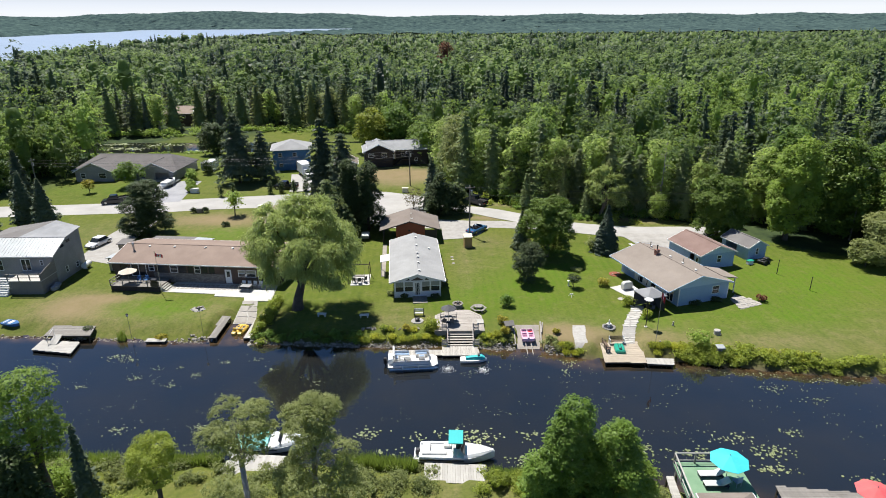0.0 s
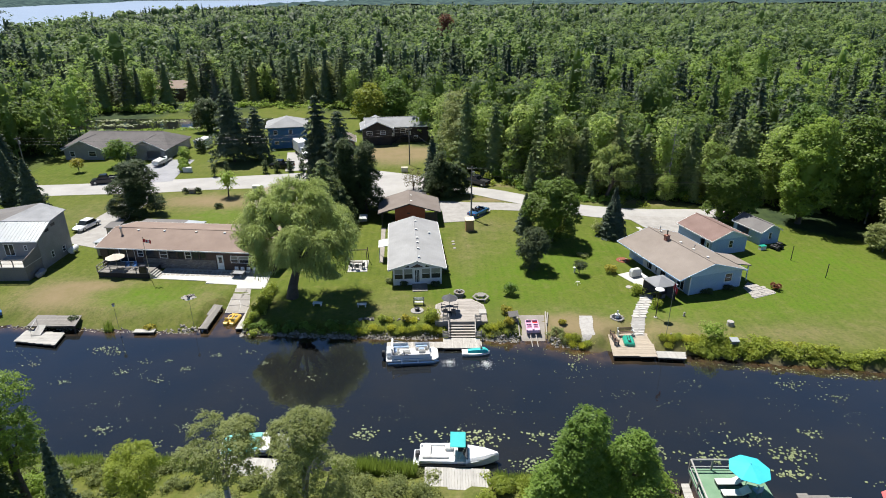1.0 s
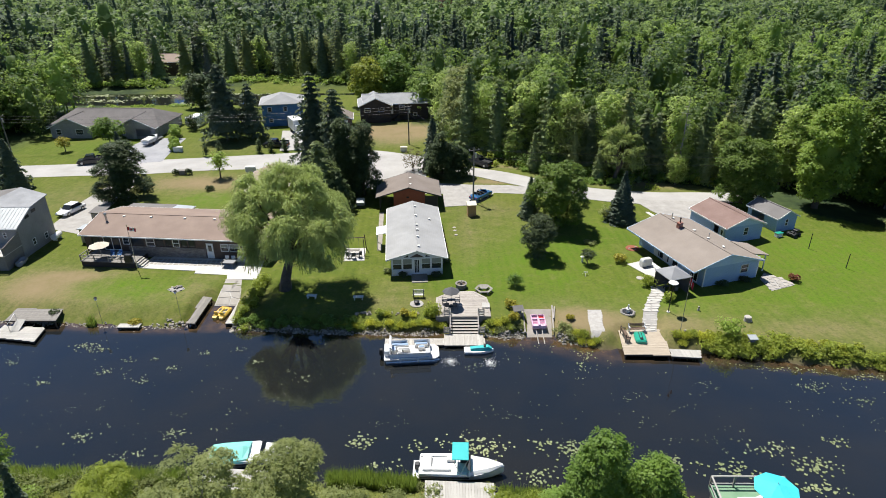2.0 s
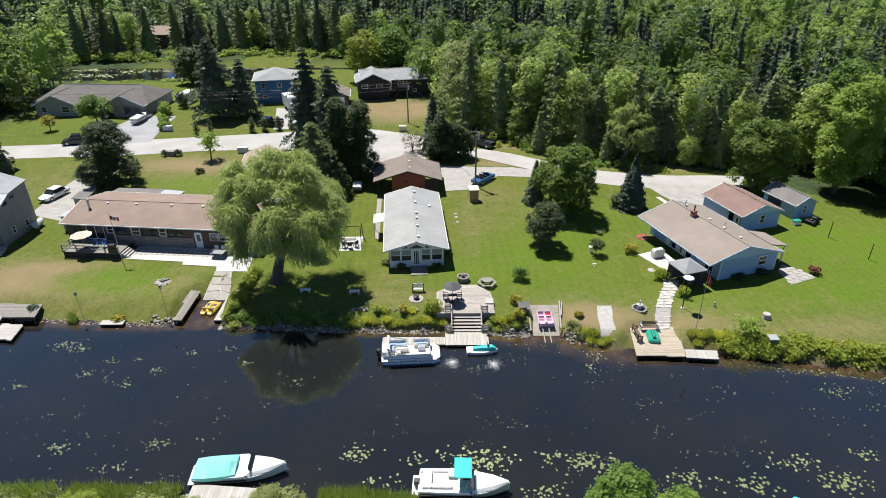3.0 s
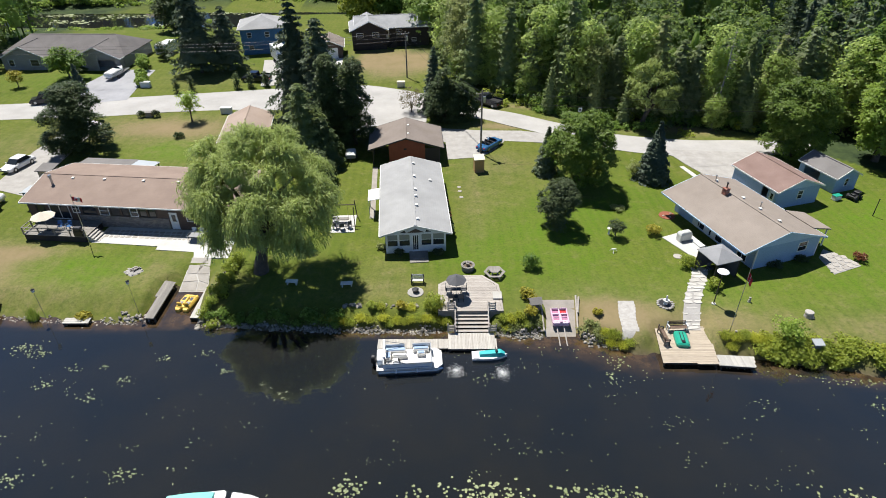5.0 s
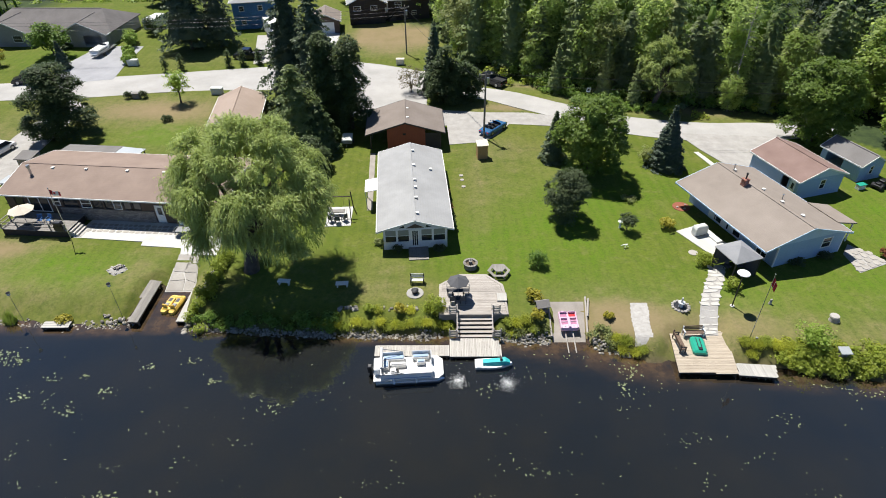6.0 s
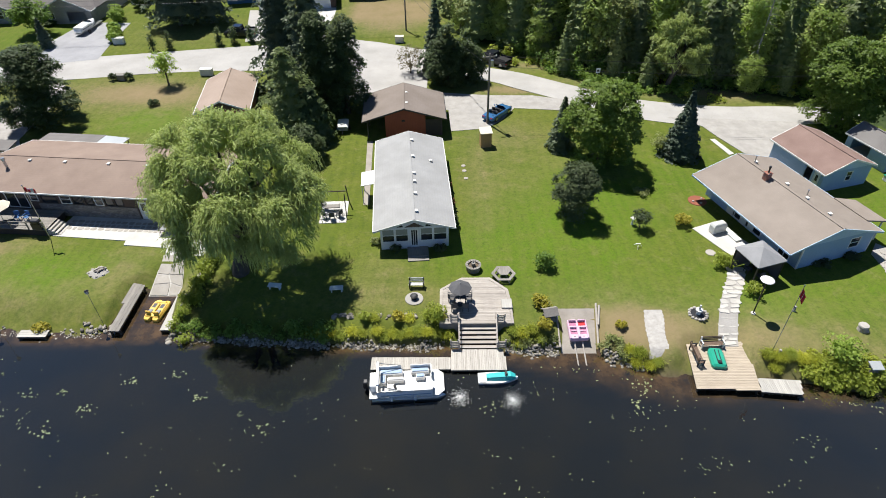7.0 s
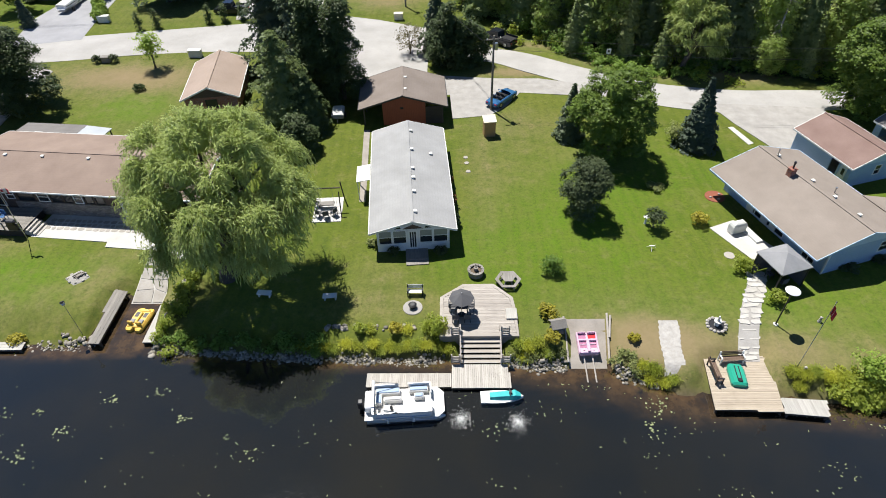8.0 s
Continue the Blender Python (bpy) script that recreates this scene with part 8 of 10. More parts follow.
chair("blue_deck_chair", pose(24.6, 38.9, ND, 0, 0, 200), VINYLBLUE, STEEL, "pale blue folding chair under the turquoise parasol")
house("boathouse", pose(22.6, 31.0, -0.4, 0, 0, 0), 3.6, 5.6, 3.0, 0.9, "small boathouse with a brown hipped shingle roof", {"*": SIDEBROWN}, ROOFBROWN, (0.3, 0.3, 0.3, 0.3), {}, None, hip=2.0, category="shed")
parasol("red_parasol", pose(35.1, 38.0, -0.3), 1.5, 2.3, CORAL, "faded red parasol on the corner dock")


# ---- vehicles ----
def car(name, m, paint, label, kind="sedan", open_top=False):
    c = thing(name, m, label, "car")
    L, W = (4.7, 1.82) if kind == "sedan" else (5.6, 1.95)
    zr = 1.42 if kind == "sedan" else 1.8
    zb = 0.86 if kind == "sedan" else 1.05
    bm = BM()
    prof = [(-L / 2, 0.35, 0.6), (-L / 2 + 0.1, 0.3, zb - 0.08), (-L / 2 + 0.9, 0.28, zb), (L / 2 - 1.2, 0.28, zb), (L / 2 - 0.3, 0.3, zb - 0.14), (L / 2, 0.35, 0.58)]
    loft(bm, [[(x, -W / 2 * k, z0), (x, W / 2 * k, z0), (x, W / 2 * k, z1 - 0.1), (x, W / 2 * k * 0.9, z1), (x, -W / 2 * k * 0.9, z1), (x, -W / 2 * k, z1 - 0.1)] for (x, z0, z1), k in zip(prof, (0.86, 0.97, 1, 1, 0.97, 0.84))])
    part("body", bm, paint, c)
    a, b, d, e = ((-L / 2 + 0.55, -L / 2 + 1.2, 0.35, 1.0) if kind == "sedan" else (-0.6, -0.35, 1.0, 1.55))
    if open_top:
        part("cabin_tub", box(BM(), -1.3, 0.5, -0.7, 0.7, zb - 0.02, zb + 0.02), BLACK, c)
        for x in (-0.9, -0.1):
            for y in (-0.36, 0.36):
                st = part("seat", box(BM(), x - 0.25, x + 0.25, y - 0.25, y + 0.25, zb + 0.02, zb + 0.16, 0.03), BLACK, c)
                part("backrest", box(BM(), x - 0.34, x - 0.22, y - 0.24, y + 0.24, zb + 0.1, zb + 0.42, 0.03), BLACK, c)
        part("windshield", poly3(BM(), [(0.95, -0.72, zb), (0.95, 0.72, zb), (0.5, 0.6, zb + 0.45), (0.5, -0.6, zb + 0.45)], 0.03), GLASS, c)
    else:
        bm = BM()
        loft(bm, [[(x, -w, z), (x, w, z)] + [(x, w * 0.98, z2), (x, -w * 0.98, z2)] for x, w, z, z2 in ((a, W * 0.42, zb - 0.05, zb + 0.02), (b, W * 0.4, zb - 0.05, zr - 0.03), (d, W * 0.4, zb - 0.05, zr - 0.02), (e, W * 0.42, zb - 0.05, zb + 0.02))])
        part("windows", bm, GLASS, c, "dark tinted windows")
        part("roof", box(BM(), b - 0.05, d + 0.02, -W * 0.39, W * 0.39, zr - 0.025, zr + 0.03, 0.02), paint, c)
        if kind == "pickup":
            bm = BM()
            box(bm, -L / 2 + 0.12, -0.7, -W / 2 + 0.1, W / 2 - 0.1, zb + 0.002, zb + 0.02)
            part("bed_liner", bm, BLACK, c)
            for y in (-W / 2 + 0.06, W / 2 - 0.06):
                part("bed_side", box(BM(), -L / 2 + 0.08, -0.62, y - 0.05, y + 0.05, zb - 0.05, zb + 0.28, 0.02), paint, c)
    r = 0.33 if kind == "sedan" else 0.4
    for x in (-L / 2 + 0.9, L / 2 - 0.95):
        for s in (-1, 1):
            w = new("wheel")
            w.parent = c
            w.matrix_basis = pose(x, s * (W / 2 - 0.1), r, 90, 0, 0)
            part("tyre", cyl(BM(), 0, 0, -0.11, 0.11, r, r, 18), RUBBER, w)
            part("rim", cyl(BM(), 0, 0, -0.12, 0.12, r * 0.6, r * 0.6, 12), STEEL, w)
    for s in (-1, 1):
        part("headlight", box(BM(), L / 2 - 0.16, L / 2 - 0.04, s * 0.62 - 0.16, s * 0.62 + 0.16, 0.56, 0.68, 0.02), CHROME, c)
        part("tail_light", box(BM(), -L / 2 - 0.0, -L / 2 + 0.08, s * 0.62 - 0.16, s * 0.62 + 0.16, 0.62, 0.74, 0.02), REDCLOTH, c)
        part("mirror", box(BM(), 0.75, 0.9, s * (W / 2 + 0.1) - 0.1, s * (W / 2 + 0.1) + 0.1, zb, zb + 0.14, 0.03), paint, c)
    part("bumper", box(BM(), L / 2 - 0.12, L / 2 + 0.02, -W * 0.4, W * 0.4, 0.36, 0.52, 0.03), BLACK, c)
    return c


PAINT_W = plain("white_car_paint", (0.75, 0.76, 0.77), 0.15)
PAINT_B = plain("blue_paint", (0.04, 0.14, 0.3), 0.25, 0.2)
PAINT_K = plain("dark_car_paint", (0.015, 0.018, 0.024), 0.15)
car("convertible", pose(7.55, 104.75, 0.06, 0, 0, 52), PAINT_B, "blue convertible with its top down on the gravel", open_top=True)
car("white_sedan", pose(-58.5, 98.8, 0.05, 0, 0, 257), PAINT_W, "white sedan parked on the gravel drive")
car("black_pickup", pose(8.2, 122.7, 0.05, 0, 0, 140), PAINT_K, "black pickup in the shade of the wood", "pickup")
car("dark_pickup", pose(-68.8, 125.0, 0.05, 0, 0, 200), PAINT_K, "dark pickup at the lane's edge", "pickup")
car("dark_suv", pose(-35.0, 136.2, 0.0, 0, 0, 175), PAINT_K, "dark car behind the columnar cedars", "pickup")
car("small_blue_car", pose(-0.3, 127.6, 0.05, 0, 0, 150), PAINT_B, "blue car half hidden by the island cedars")
bt = thing("box_truck", pose(-32.6, 147.2, 0.06, 0, 0, -62), "white box truck parked facing the lane", "truck")
part("cargo_box", box(BM(), -3.9, 1.0, -1.2, 1.2, 0.9, 3.4, 0.04), WHITE, bt)
bm = BM()
loft(bm, [[(x, -1.0, 0.55), (x, 1.0, 0.55), (x, 0.92, z), (x, -0.92, z)] for x, z in ((1.05, 2.3), (2.0, 2.3), (2.5, 1.5), (3.4, 1.3), (3.5, 0.8))])
part("cab", bm, WHITE, bt)
part("windshield", poly3(BM(), [(2.56, -0.85, 1.52), (2.56, 0.85, 1.52), (2.08, 0.8, 2.25), (2.08, -0.8, 2.25)], 0.02), GLASS, bt)
part("bumper", box(BM(), 3.42, 3.62, -1.05, 1.05, 0.45, 0.75, 0.03), CHROME, bt)
part("grille", box(BM(), 3.47, 3.53, -0.6, 0.6, 0.85, 1.2), DARK, bt)
part("chassis", box(BM(), -3.8, 3.0, -0.5, 0.5, 0.5, 0.88), BLACK, bt)
for x in (-2.6, 2.4):
    for s in (-1, 1):
        w = new("wheel")
        w.parent = bt
        w.matrix_basis = pose(x, s * 0.95, 0.42, 90, 0, 0)
        part("tyre", cyl(BM(), 0, 0, -0.14, 0.14, 0.42, 0.42, 18), RUBBER, w)
        part("rim", cyl(BM(), 0, 0, -0.15, 0.15, 0.24, 0.24, 12), STEEL, w)
tb_ = motor_boat("trailered_boat", pose(-63.4, 139.5, 0.55, 0, 0, 85), "white boat under a pale cover on a trailer in the drive", OFFWHITE)
tb_.scale = (0.78, 0.8, 0.8)
tr_ = thing("boat_trailer", pose(-63.4, 139.5, 0.05, 0, 0, 85), "steel boat trailer in the asphalt drive", "trailer")
part("trailer_frame", box(BM(), -3.0, 4.2, -0.5, 0.5, 0.35, 0.48), STEEL, tr_)
for s in (-1, 1):
    part("wheel", cyl(BM(), 0, 0, -0.1, 0.1, 0.32, 0.32, 14, pose(-1.2, s * 1.1, 0.32, 90)), RUBBER, tr_)


# ---- poles, wires, boxes ----
def utility_pole(m, h, label, arm=True):
    p = thing("utility_pole", m, label, "utility pole", "utility poles")
    part("pole", cyl(BM(), 0, 0, -0.3, h, 0.15, 0.1, 10), POLEWOOD, p)
    if arm:
        part("crossarm", box(BM(), -0.9, 0.9, -0.06, 0.06, h - 0.5, h - 0.38), POLEWOOD, p)
        for x in (-0.8, 0, 0.8):
            part("insulator", cyl(BM(), x, 0, h - 0.38, h - 0.22, 0.05, 0.04, 8), OFFWHITE, p)
        part("transformer", cyl(BM(), 0.32, 0, h - 1.7, h - 0.9, 0.2, 0.2, 12), STEEL, p)
    return p


PA, PB, PC, PD = (6.15, 102.7, 9.3), (-6.3, 137.9, 8.6), (-89.9, 132.3, 8.2), (72.0, 99.0, 9.0)
utility_pole(pose(PA[0], PA[1], 0, 0, 0, 15), PA[2], "tall grey wooden utility pole beside the gravel parking")
utility_pole(pose(PB[0], PB[1], 0, 0, 0, 40), PB[2], "grey wooden utility pole before the dark house")
utility_pole(pose(PC[0], PC[1], 0, 0, 0, 85), PC[2], "grey wooden utility pole beside the lane")
utility_pole(pose(PD[0], PD[1], 0, 0, 0, 60), PD[2], "wooden utility pole at the wood's edge")


def wire(a, b, sag=0.7, r=0.02):
    pts = [(a[0] + (b[0] - a[0]) * i / 16, a[1] + (b[1] - a[1]) * i / 16, a[2] + (b[2] - a[2]) * i / 16 - sag * 4 * (i / 16) * (1 - i / 16)) for i in range(17)]
    V, F = limb(pts, [r] * 17, 4)
    ob = new("overhead_wire", tri_mesh("overhead_wire", V, F, DARK))
    tagged(ob, "thin dark overhead wire between the poles", "wire", "overhead wires")


for dz in (0.3, 1.6):
    wire((PA[0], PA[1], PA[2] - dz), (PD[0], PD[1], PD[2] - dz))
    wire((PA[0], PA[1], PA[2] - dz), (PB[0], PB[1], PB[2] - dz))
    wire((PB[0], PB[1], PB[2] - dz), (PC[0], PC[1], PC[2] - dz), 1.0)
wire((PC[0], PC[1], PC[2] - 1.0), (PB[0], PB[1], PB[2] - 1.0), 0.8)
wire((PB[0], PB[1], PB[2] - 1.0), (-10, 161.5, 4.2), 0.3)
crate = thing("tan_shed_box", pose(5.6, 96.95, 0, 0, 0, 8), "tall tan plywood storage box with a cream lid", "storage box")
part("box", box(BM(), -0.65, 0.65, -0.55, 0.55, 0, 1.9, 0.02), wood("plywood", (0.36, 0.22, 0.1), (0.42, 0.27, 0.13), 2, 0.2), crate)
part("lid", poly3(BM(), [(-0.75, -0.65, 1.95), (0.75, -0.65, 1.95), (0.75, 0.65, 2.2), (-0.75, 0.65, 2.2)], 0.08), CREAM, crate)
for x, y, w, h, mt, lb in ((-7.1, 132.2, 0.7, 1.0, CREAM, "tan utility box on the grass"), (-35.6, 119.2, 0.9, 1.0, OFFWHITE, "pale bin box at the lane's edge"), (-48.0, 117.8, 0.55, 0.8, OLDWOOD, "brown bin box between two clipped bushes"), (-54.9, 132.9, 0.9, 1.0, OFFWHITE, "grey bin box beside the drive")):
    b = thing("roadside_box", pose(x, y, 0.02), lb, "roadside box")
    part("box", box(BM(), -w, w, -0.4, 0.4, 0, h, 0.04), mt, b)
    part("lid", box(BM(), -w - 0.05, w + 0.05, -0.45, 0.45, h + 0.001, h + 0.07, 0.02), mt, b)
for x, y, h in ((51.8, 84.4, 2.2), (53.4, 78.5, 2.0)):
    p = thing("clothes_post", pose(x, y, 0), "thin dark post standing in the lawn", "post", "lawn posts")
    part("post", cyl(BM(), 0, 0, 0, h, 0.06, 0.05, 8), DARKWOOD, p)
    part("cap", cyl(BM(), 0, 0, h, h + 0.05, 0.08, 0.08, 8), DARK, p)
sg = thing("road_sign", pose(22.7, 115.3, 0, 0, 0, 0), "small white road sign seen from the lane", "road sign")
part("post", cyl(BM(), 0, 0, 0, 2.0, 0.03, 0.03, 6), STEEL, sg)
part("plate", box(BM(), -0.3, 0.3, -0.05, -0.03, 1.4, 2.1), WHITE, sg)
part("bar", box(BM(), -0.16, 0.16, -0.06, -0.052, 1.6, 1.9), BLACK, sg)
cd = thing("garden_tractor", pose(51.9, 88.6, 0, 0, 0, 30), "dark ride-on mower beside the shed", "mower")
part("chassis", box(BM(), -0.8, 0.8, -0.45, 0.45, 0.25, 0.6, 0.05), BLACK, cd)
part("hood", box(BM(), 0.1, 0.85, -0.35, 0.35, 0.6, 0.95, 0.06), BLACK, cd)
part("seat", box(BM(), -0.6, -0.15, -0.25, 0.25, 0.6, 0.8, 0.04), BLACK, cd)
for x, r in ((-0.5, 0.34), (0.6, 0.24)):
    for s in (-1, 1):
        part("wheel", cyl(BM(), 0, 0, -0.1, 0.1, r, r, 14, pose(x, s * 0.5, r, 90)), RUBBER, cd)
bin_ = thing("storage_bin", pose(49.6, 88.4, 0, 0, 0, 18), "pale plastic storage bin against the shed", "bin")
part("body", box(BM(), -0.5, 0.5, -0.3, 0.3, 0, 0.6, 0.04), OFFWHITE, bin_)
part("lid", box(BM(), -0.54, 0.54, -0.34, 0.34, 0.601, 0.67, 0.02), GREENHULL, bin_)
vn = thing("camper_trailer", pose(-59.4, 155.0, 0, 0, 0, 80), "white camper trailer behind the hedge", "trailer")
part("body", box(BM(), -2.6, 2.6, -1.1, 1.1, 0.5, 2.6, 0.15), WHITE, vn)
part("window", box(BM(), 2.605, 2.62, -0.6, 0.6, 1.5, 2.1), GLASS, vn)
for s in (-1, 1):
    part("wheel", cyl(BM(), 0, 0, -0.1, 0.1, 0.34, 0.34, 14, pose(0, s * 1.0, 0.34, 90)), RUBBER, vn)


# ---- paths of flagstone ----
rngp = random.Random(21)
pth = thing("flagstone_path", pose(0, 0, 0), "path of irregular pale flagstones down to the dock", "path")
def path_z(x, y):
    """The path's bed, ending level with the dock."""
    return max(gz(x, y), -0.56)


MID = curve([(23.75, 64.75), (23.9, 65.3), (24.3, 66.6), (24.9, 68.3), (25.9, 70.4), (26.9, 72.2), (27.5, 73.6)], 4)
bm = BM()
loft(bm, [[(x - 0.8, y, path_z(x, y) - 0.4), (x + 0.8, y, path_z(x, y) - 0.4), (x + 0.8, y, path_z(x, y) + 0.03), (x - 0.8, y, path_z(x, y) + 0.03)] for x, y in MID])
part("bed", bm, GRAVEL, pth)
y, row = 64.8, 0
while y < 73.6:
    deep = rngp.uniform(0.42, 0.85)
    cuts = sorted([-0.84 - rngp.uniform(0, 0.16), rngp.uniform(-0.45, 0.45), 0.84 + rngp.uniform(0, 0.16)]) if row % 4 else [-0.9, 0.7]
    for u, v in zip(cuts, cuts[1:]):
        mx = float(np.interp(y + deep / 2, [p[1] for p in MID], [p[0] for p in MID]))
        w, c = (v - u) / 2 - 0.035, (u + v) / 2
        ring, skew = [], rngp.uniform(-0.14, 0.14)
        for k in range(9):
            t = 6.283 * (k + rngp.uniform(-0.25, 0.25)) / 9
            ct, st_ = math.cos(t), math.sin(t)
            q = rngp.uniform(0.78, 1.08)
            ring.append((mx + c + w * q * math.copysign(abs(ct) ** 0.6, ct), y + deep / 2 + skew * ct + (deep / 2 - 0.02) * q * math.copysign(abs(st_) ** 0.6, st_)))
        part("flagstone", prism(BM(), ring, path_z(mx, y) - 0.05, path_z(mx, y) + rngp.uniform(0.05, 0.09)), PALEFLAG, pth)
    y += deep + rngp.uniform(0.01, 0.07)
    row += 1
sp2 = thing("side_patio", pose(0, 0, 0), "small flagstone patio at the side door", "patio")
bm = BM()
prism(bm, [(40.9, 72.6), (44.5, 74.1), (44.1, 75.2), (42.2, 77.3), (40.9, 75.7)], -0.05, 0.03)
part("bed", bm, GRAVEL, sp2)
for i in range(5):
    for j in range(4):
        x, y = 41.1 + 0.75 * i + 0.1 * j, 73.1 + 0.8 * j + 0.35 * i
        if x + y * 0.2 > 59.2 or y > 77 - 0.5 * max(0, x - 41.5):
            continue
        a = [(0.36 * math.cos(k * 1.047 + 0.3) * rngp.uniform(0.8, 1.15), 0.38 * math.sin(k * 1.047 + 0.3) * rngp.uniform(0.85, 1.15)) for k in range(6)]
        part("flagstone", prism(BM(), [(x + p, y + q) for p, q in a], 0.0, 0.07), FLAG, sp2)


# ---- shore stones and planting ----
def rocks(name, line, count, seed, label, rmin=0.08, rmax=0.26, spread_=0.5):
    rng = np.random.default_rng(seed)
    sets = []
    for i in range(count):
        u = rng.uniform(0, len(line) - 1.001)
        k = int(u)
        x = line[k][0] + (line[k + 1][0] - line[k][0]) * (u - k)
        y = line[k][1] + (line[k + 1][1] - line[k][1]) * (u - k) + rng.normal(0, spread_)
        r = rng.uniform(rmin, rmax)
        V, F = ball(np.zeros(3), np.array([r, r * rng.uniform(0.7, 1.1), r * rng.uniform(0.5, 0.8)]))
        V = V * rng.uniform(0.62, 1.25, (len(V), 1))
        a = rng.uniform(0, 6.28)
        V = np.stack([V[:, 0] * math.cos(a) - V[:, 1] * math.sin(a), V[:, 0] * math.sin(a) + V[:, 1] * math.cos(a), V[:, 2]], 1)
        sets.append((V + [x, y, max(gz(x, y), -1.25) + r * 0.2], F))
    tagged(new(name, tri_mesh(name, *joined(sets), ROCKV)), label, "stones", kind="stuff")


n = Nodes("shore_boulders")
tone = n.mix(n.island(), (0.11, 0.1, 0.085), (0.36, 0.33, 0.28))
tone = n.mix(n.math("MULTIPLY", n.ramp(n.noise(7, 3), 0.5, 0.8), 0.5), tone, (0.14, 0.125, 0.1))
n.bump(n.noise(9, 3), 0.4, 0.03)
ROCKV = n.done(tone, 0.9)
rocks("shore_stones", [(-22.3, 66.4), (-15, 65.85), (-8, 65.35), (0.8, 65.25)], 900, 1, "pale rounded stones lining the bank", 0.07, 0.2, 0.2)
rocks("shore_stones", [(5.8, 64.9), (8, 64.7), (10, 64.7)], 190, 2, "pale rounded stones beside the dock", 0.07, 0.2, 0.25)
rocks("shore_stones", [(13.4, 64.5), (14.5, 63.6), (16.5, 62.9)], 110, 3, "pale stones beside the launching ramp", 0.07, 0.19, 0.25)
rocks("shore_stones", [(-60, 68.4), (-50, 68.0), (-42, 67.4), (-36, 66.9), (-28.3, 66.7)], 520, 4, "grey stones along the lawn's edge", 0.06, 0.17, 0.28)
rocks("shore_stones", [(-22.6, 66.3), (-22.2, 68), (-22.0, 70), (-21.8, 73)], 60, 5, "stones along the boat slip", 0.14, 0.4, 0.4)
rocks("bed_edging", [(-9, 67.9), (-5, 67.7), (-1.5, 67.8)], 34, 6, "low stone edging of the flower bed", 0.16, 0.3, 0.12)
rocks("garden_boulders", [(-30.5, 67.8), (-28, 67.4), (-27.8, 67)], 40, 7, "pale boulders beside the birdhouse pole", 0.12, 0.3, 0.4)


def thicket(name, spots, seed, mat, label, size=0.12, count=240, wide=(0.9, 1.5), tall=(0.6, 1.1)):
    """Bank planting too dense to count, as one mass."""
    rng = np.random.default_rng(seed)
    sets = []
    for x, y in spots:
        w, h = rng.uniform(*wide), rng.uniform(*tall)
        lb = [(np.array([rng.uniform(-0.3, 0.3) * w, rng.uniform(-0.3, 0.3) * w, h * 0.45]), np.array([w * 0.45, w * 0.45, h * 0.55])) for _ in range(3)]
        V, F = leafy(rng, lb, count, size, False, 0.22, 0.4)
        sets.append((V + [x, y, gz(x, y)], F))
    tagged(new(name, tri_mesh(name, *joined(sets), mat)), label, "shrubs", kind="stuff")


def along(line, count, seed, jitter=0.35):
    rng = np.random.default_rng(seed)
    out = []
    for i in range(count):
        u = (i + rng.uniform(0, 1)) / count * (len(line) - 1) * 0.9999
        k = int(u)
        out.append((line[k][0] + (line[k + 1][0] - line[k][0]) * (u - k) + rng.normal(0, jitter), line[k][1] + (line[k + 1][1] - line[k][1]) * (u - k) + rng.normal(0, jitter)))
    return out


thicket("bank_shrubs", along([(-22, 66.9), (-17, 66.7), (-12, 66.6), (-9, 66.5)], 26, 1), 1, L_MAPLE, "dark leafy planting in the willow's shade", 0.1, 220, (0.7, 1.2), (0.35, 0.7))
thicket("bank_shrubs", along([(13.8, 64.9), (14.8, 64.6), (16.0, 63.9)], 7, 4, 0.3), 4, L_OLIVE, "pale weeds beside the launching ramp", 0.09, 200, (0.6, 1.0), (0.3, 0.6))
thicket("bank_shrubs", along([(29.6, 62.2), (31, 61.9), (33, 61.6), (36, 61.0), (44, 59.6), (56, 58.6), (75, 57)], 120, 5, 0.5), 5, L_SHRUB, "dense green shrubs along the eastern bank", 0.12, 260, (0.9, 1.6), (0.35, 0.85))
thicket("bank_shrubs", along([(28.6, 62.5), (31, 62.2), (36, 61.5), (44, 60.2)], 22, 15, 0.5), 15, L_LIME, "yellow-green growth along the eastern bank", 0.11, 220, (0.7, 1.3), (0.3, 0.7))
thicket("bank_shrubs", along([(-21.9, 66.8), (-21.4, 70), (-21.6, 73), (-21.4, 76)], 24, 6, 0.4), 6, L_SHRUB, "bright leafy shrubs along the boat slip", 0.1, 300, (0.8, 1.4), (0.7, 1.4))
thicket("bank_weeds", along([(6.4, 65.4), (7.6, 65.4), (9.6, 65.6)], 8, 3, 0.25), 3, L_OLIVE, "pale ground cover between the stones", 0.08, 200, (0.5, 0.9), (0.25, 0.45))


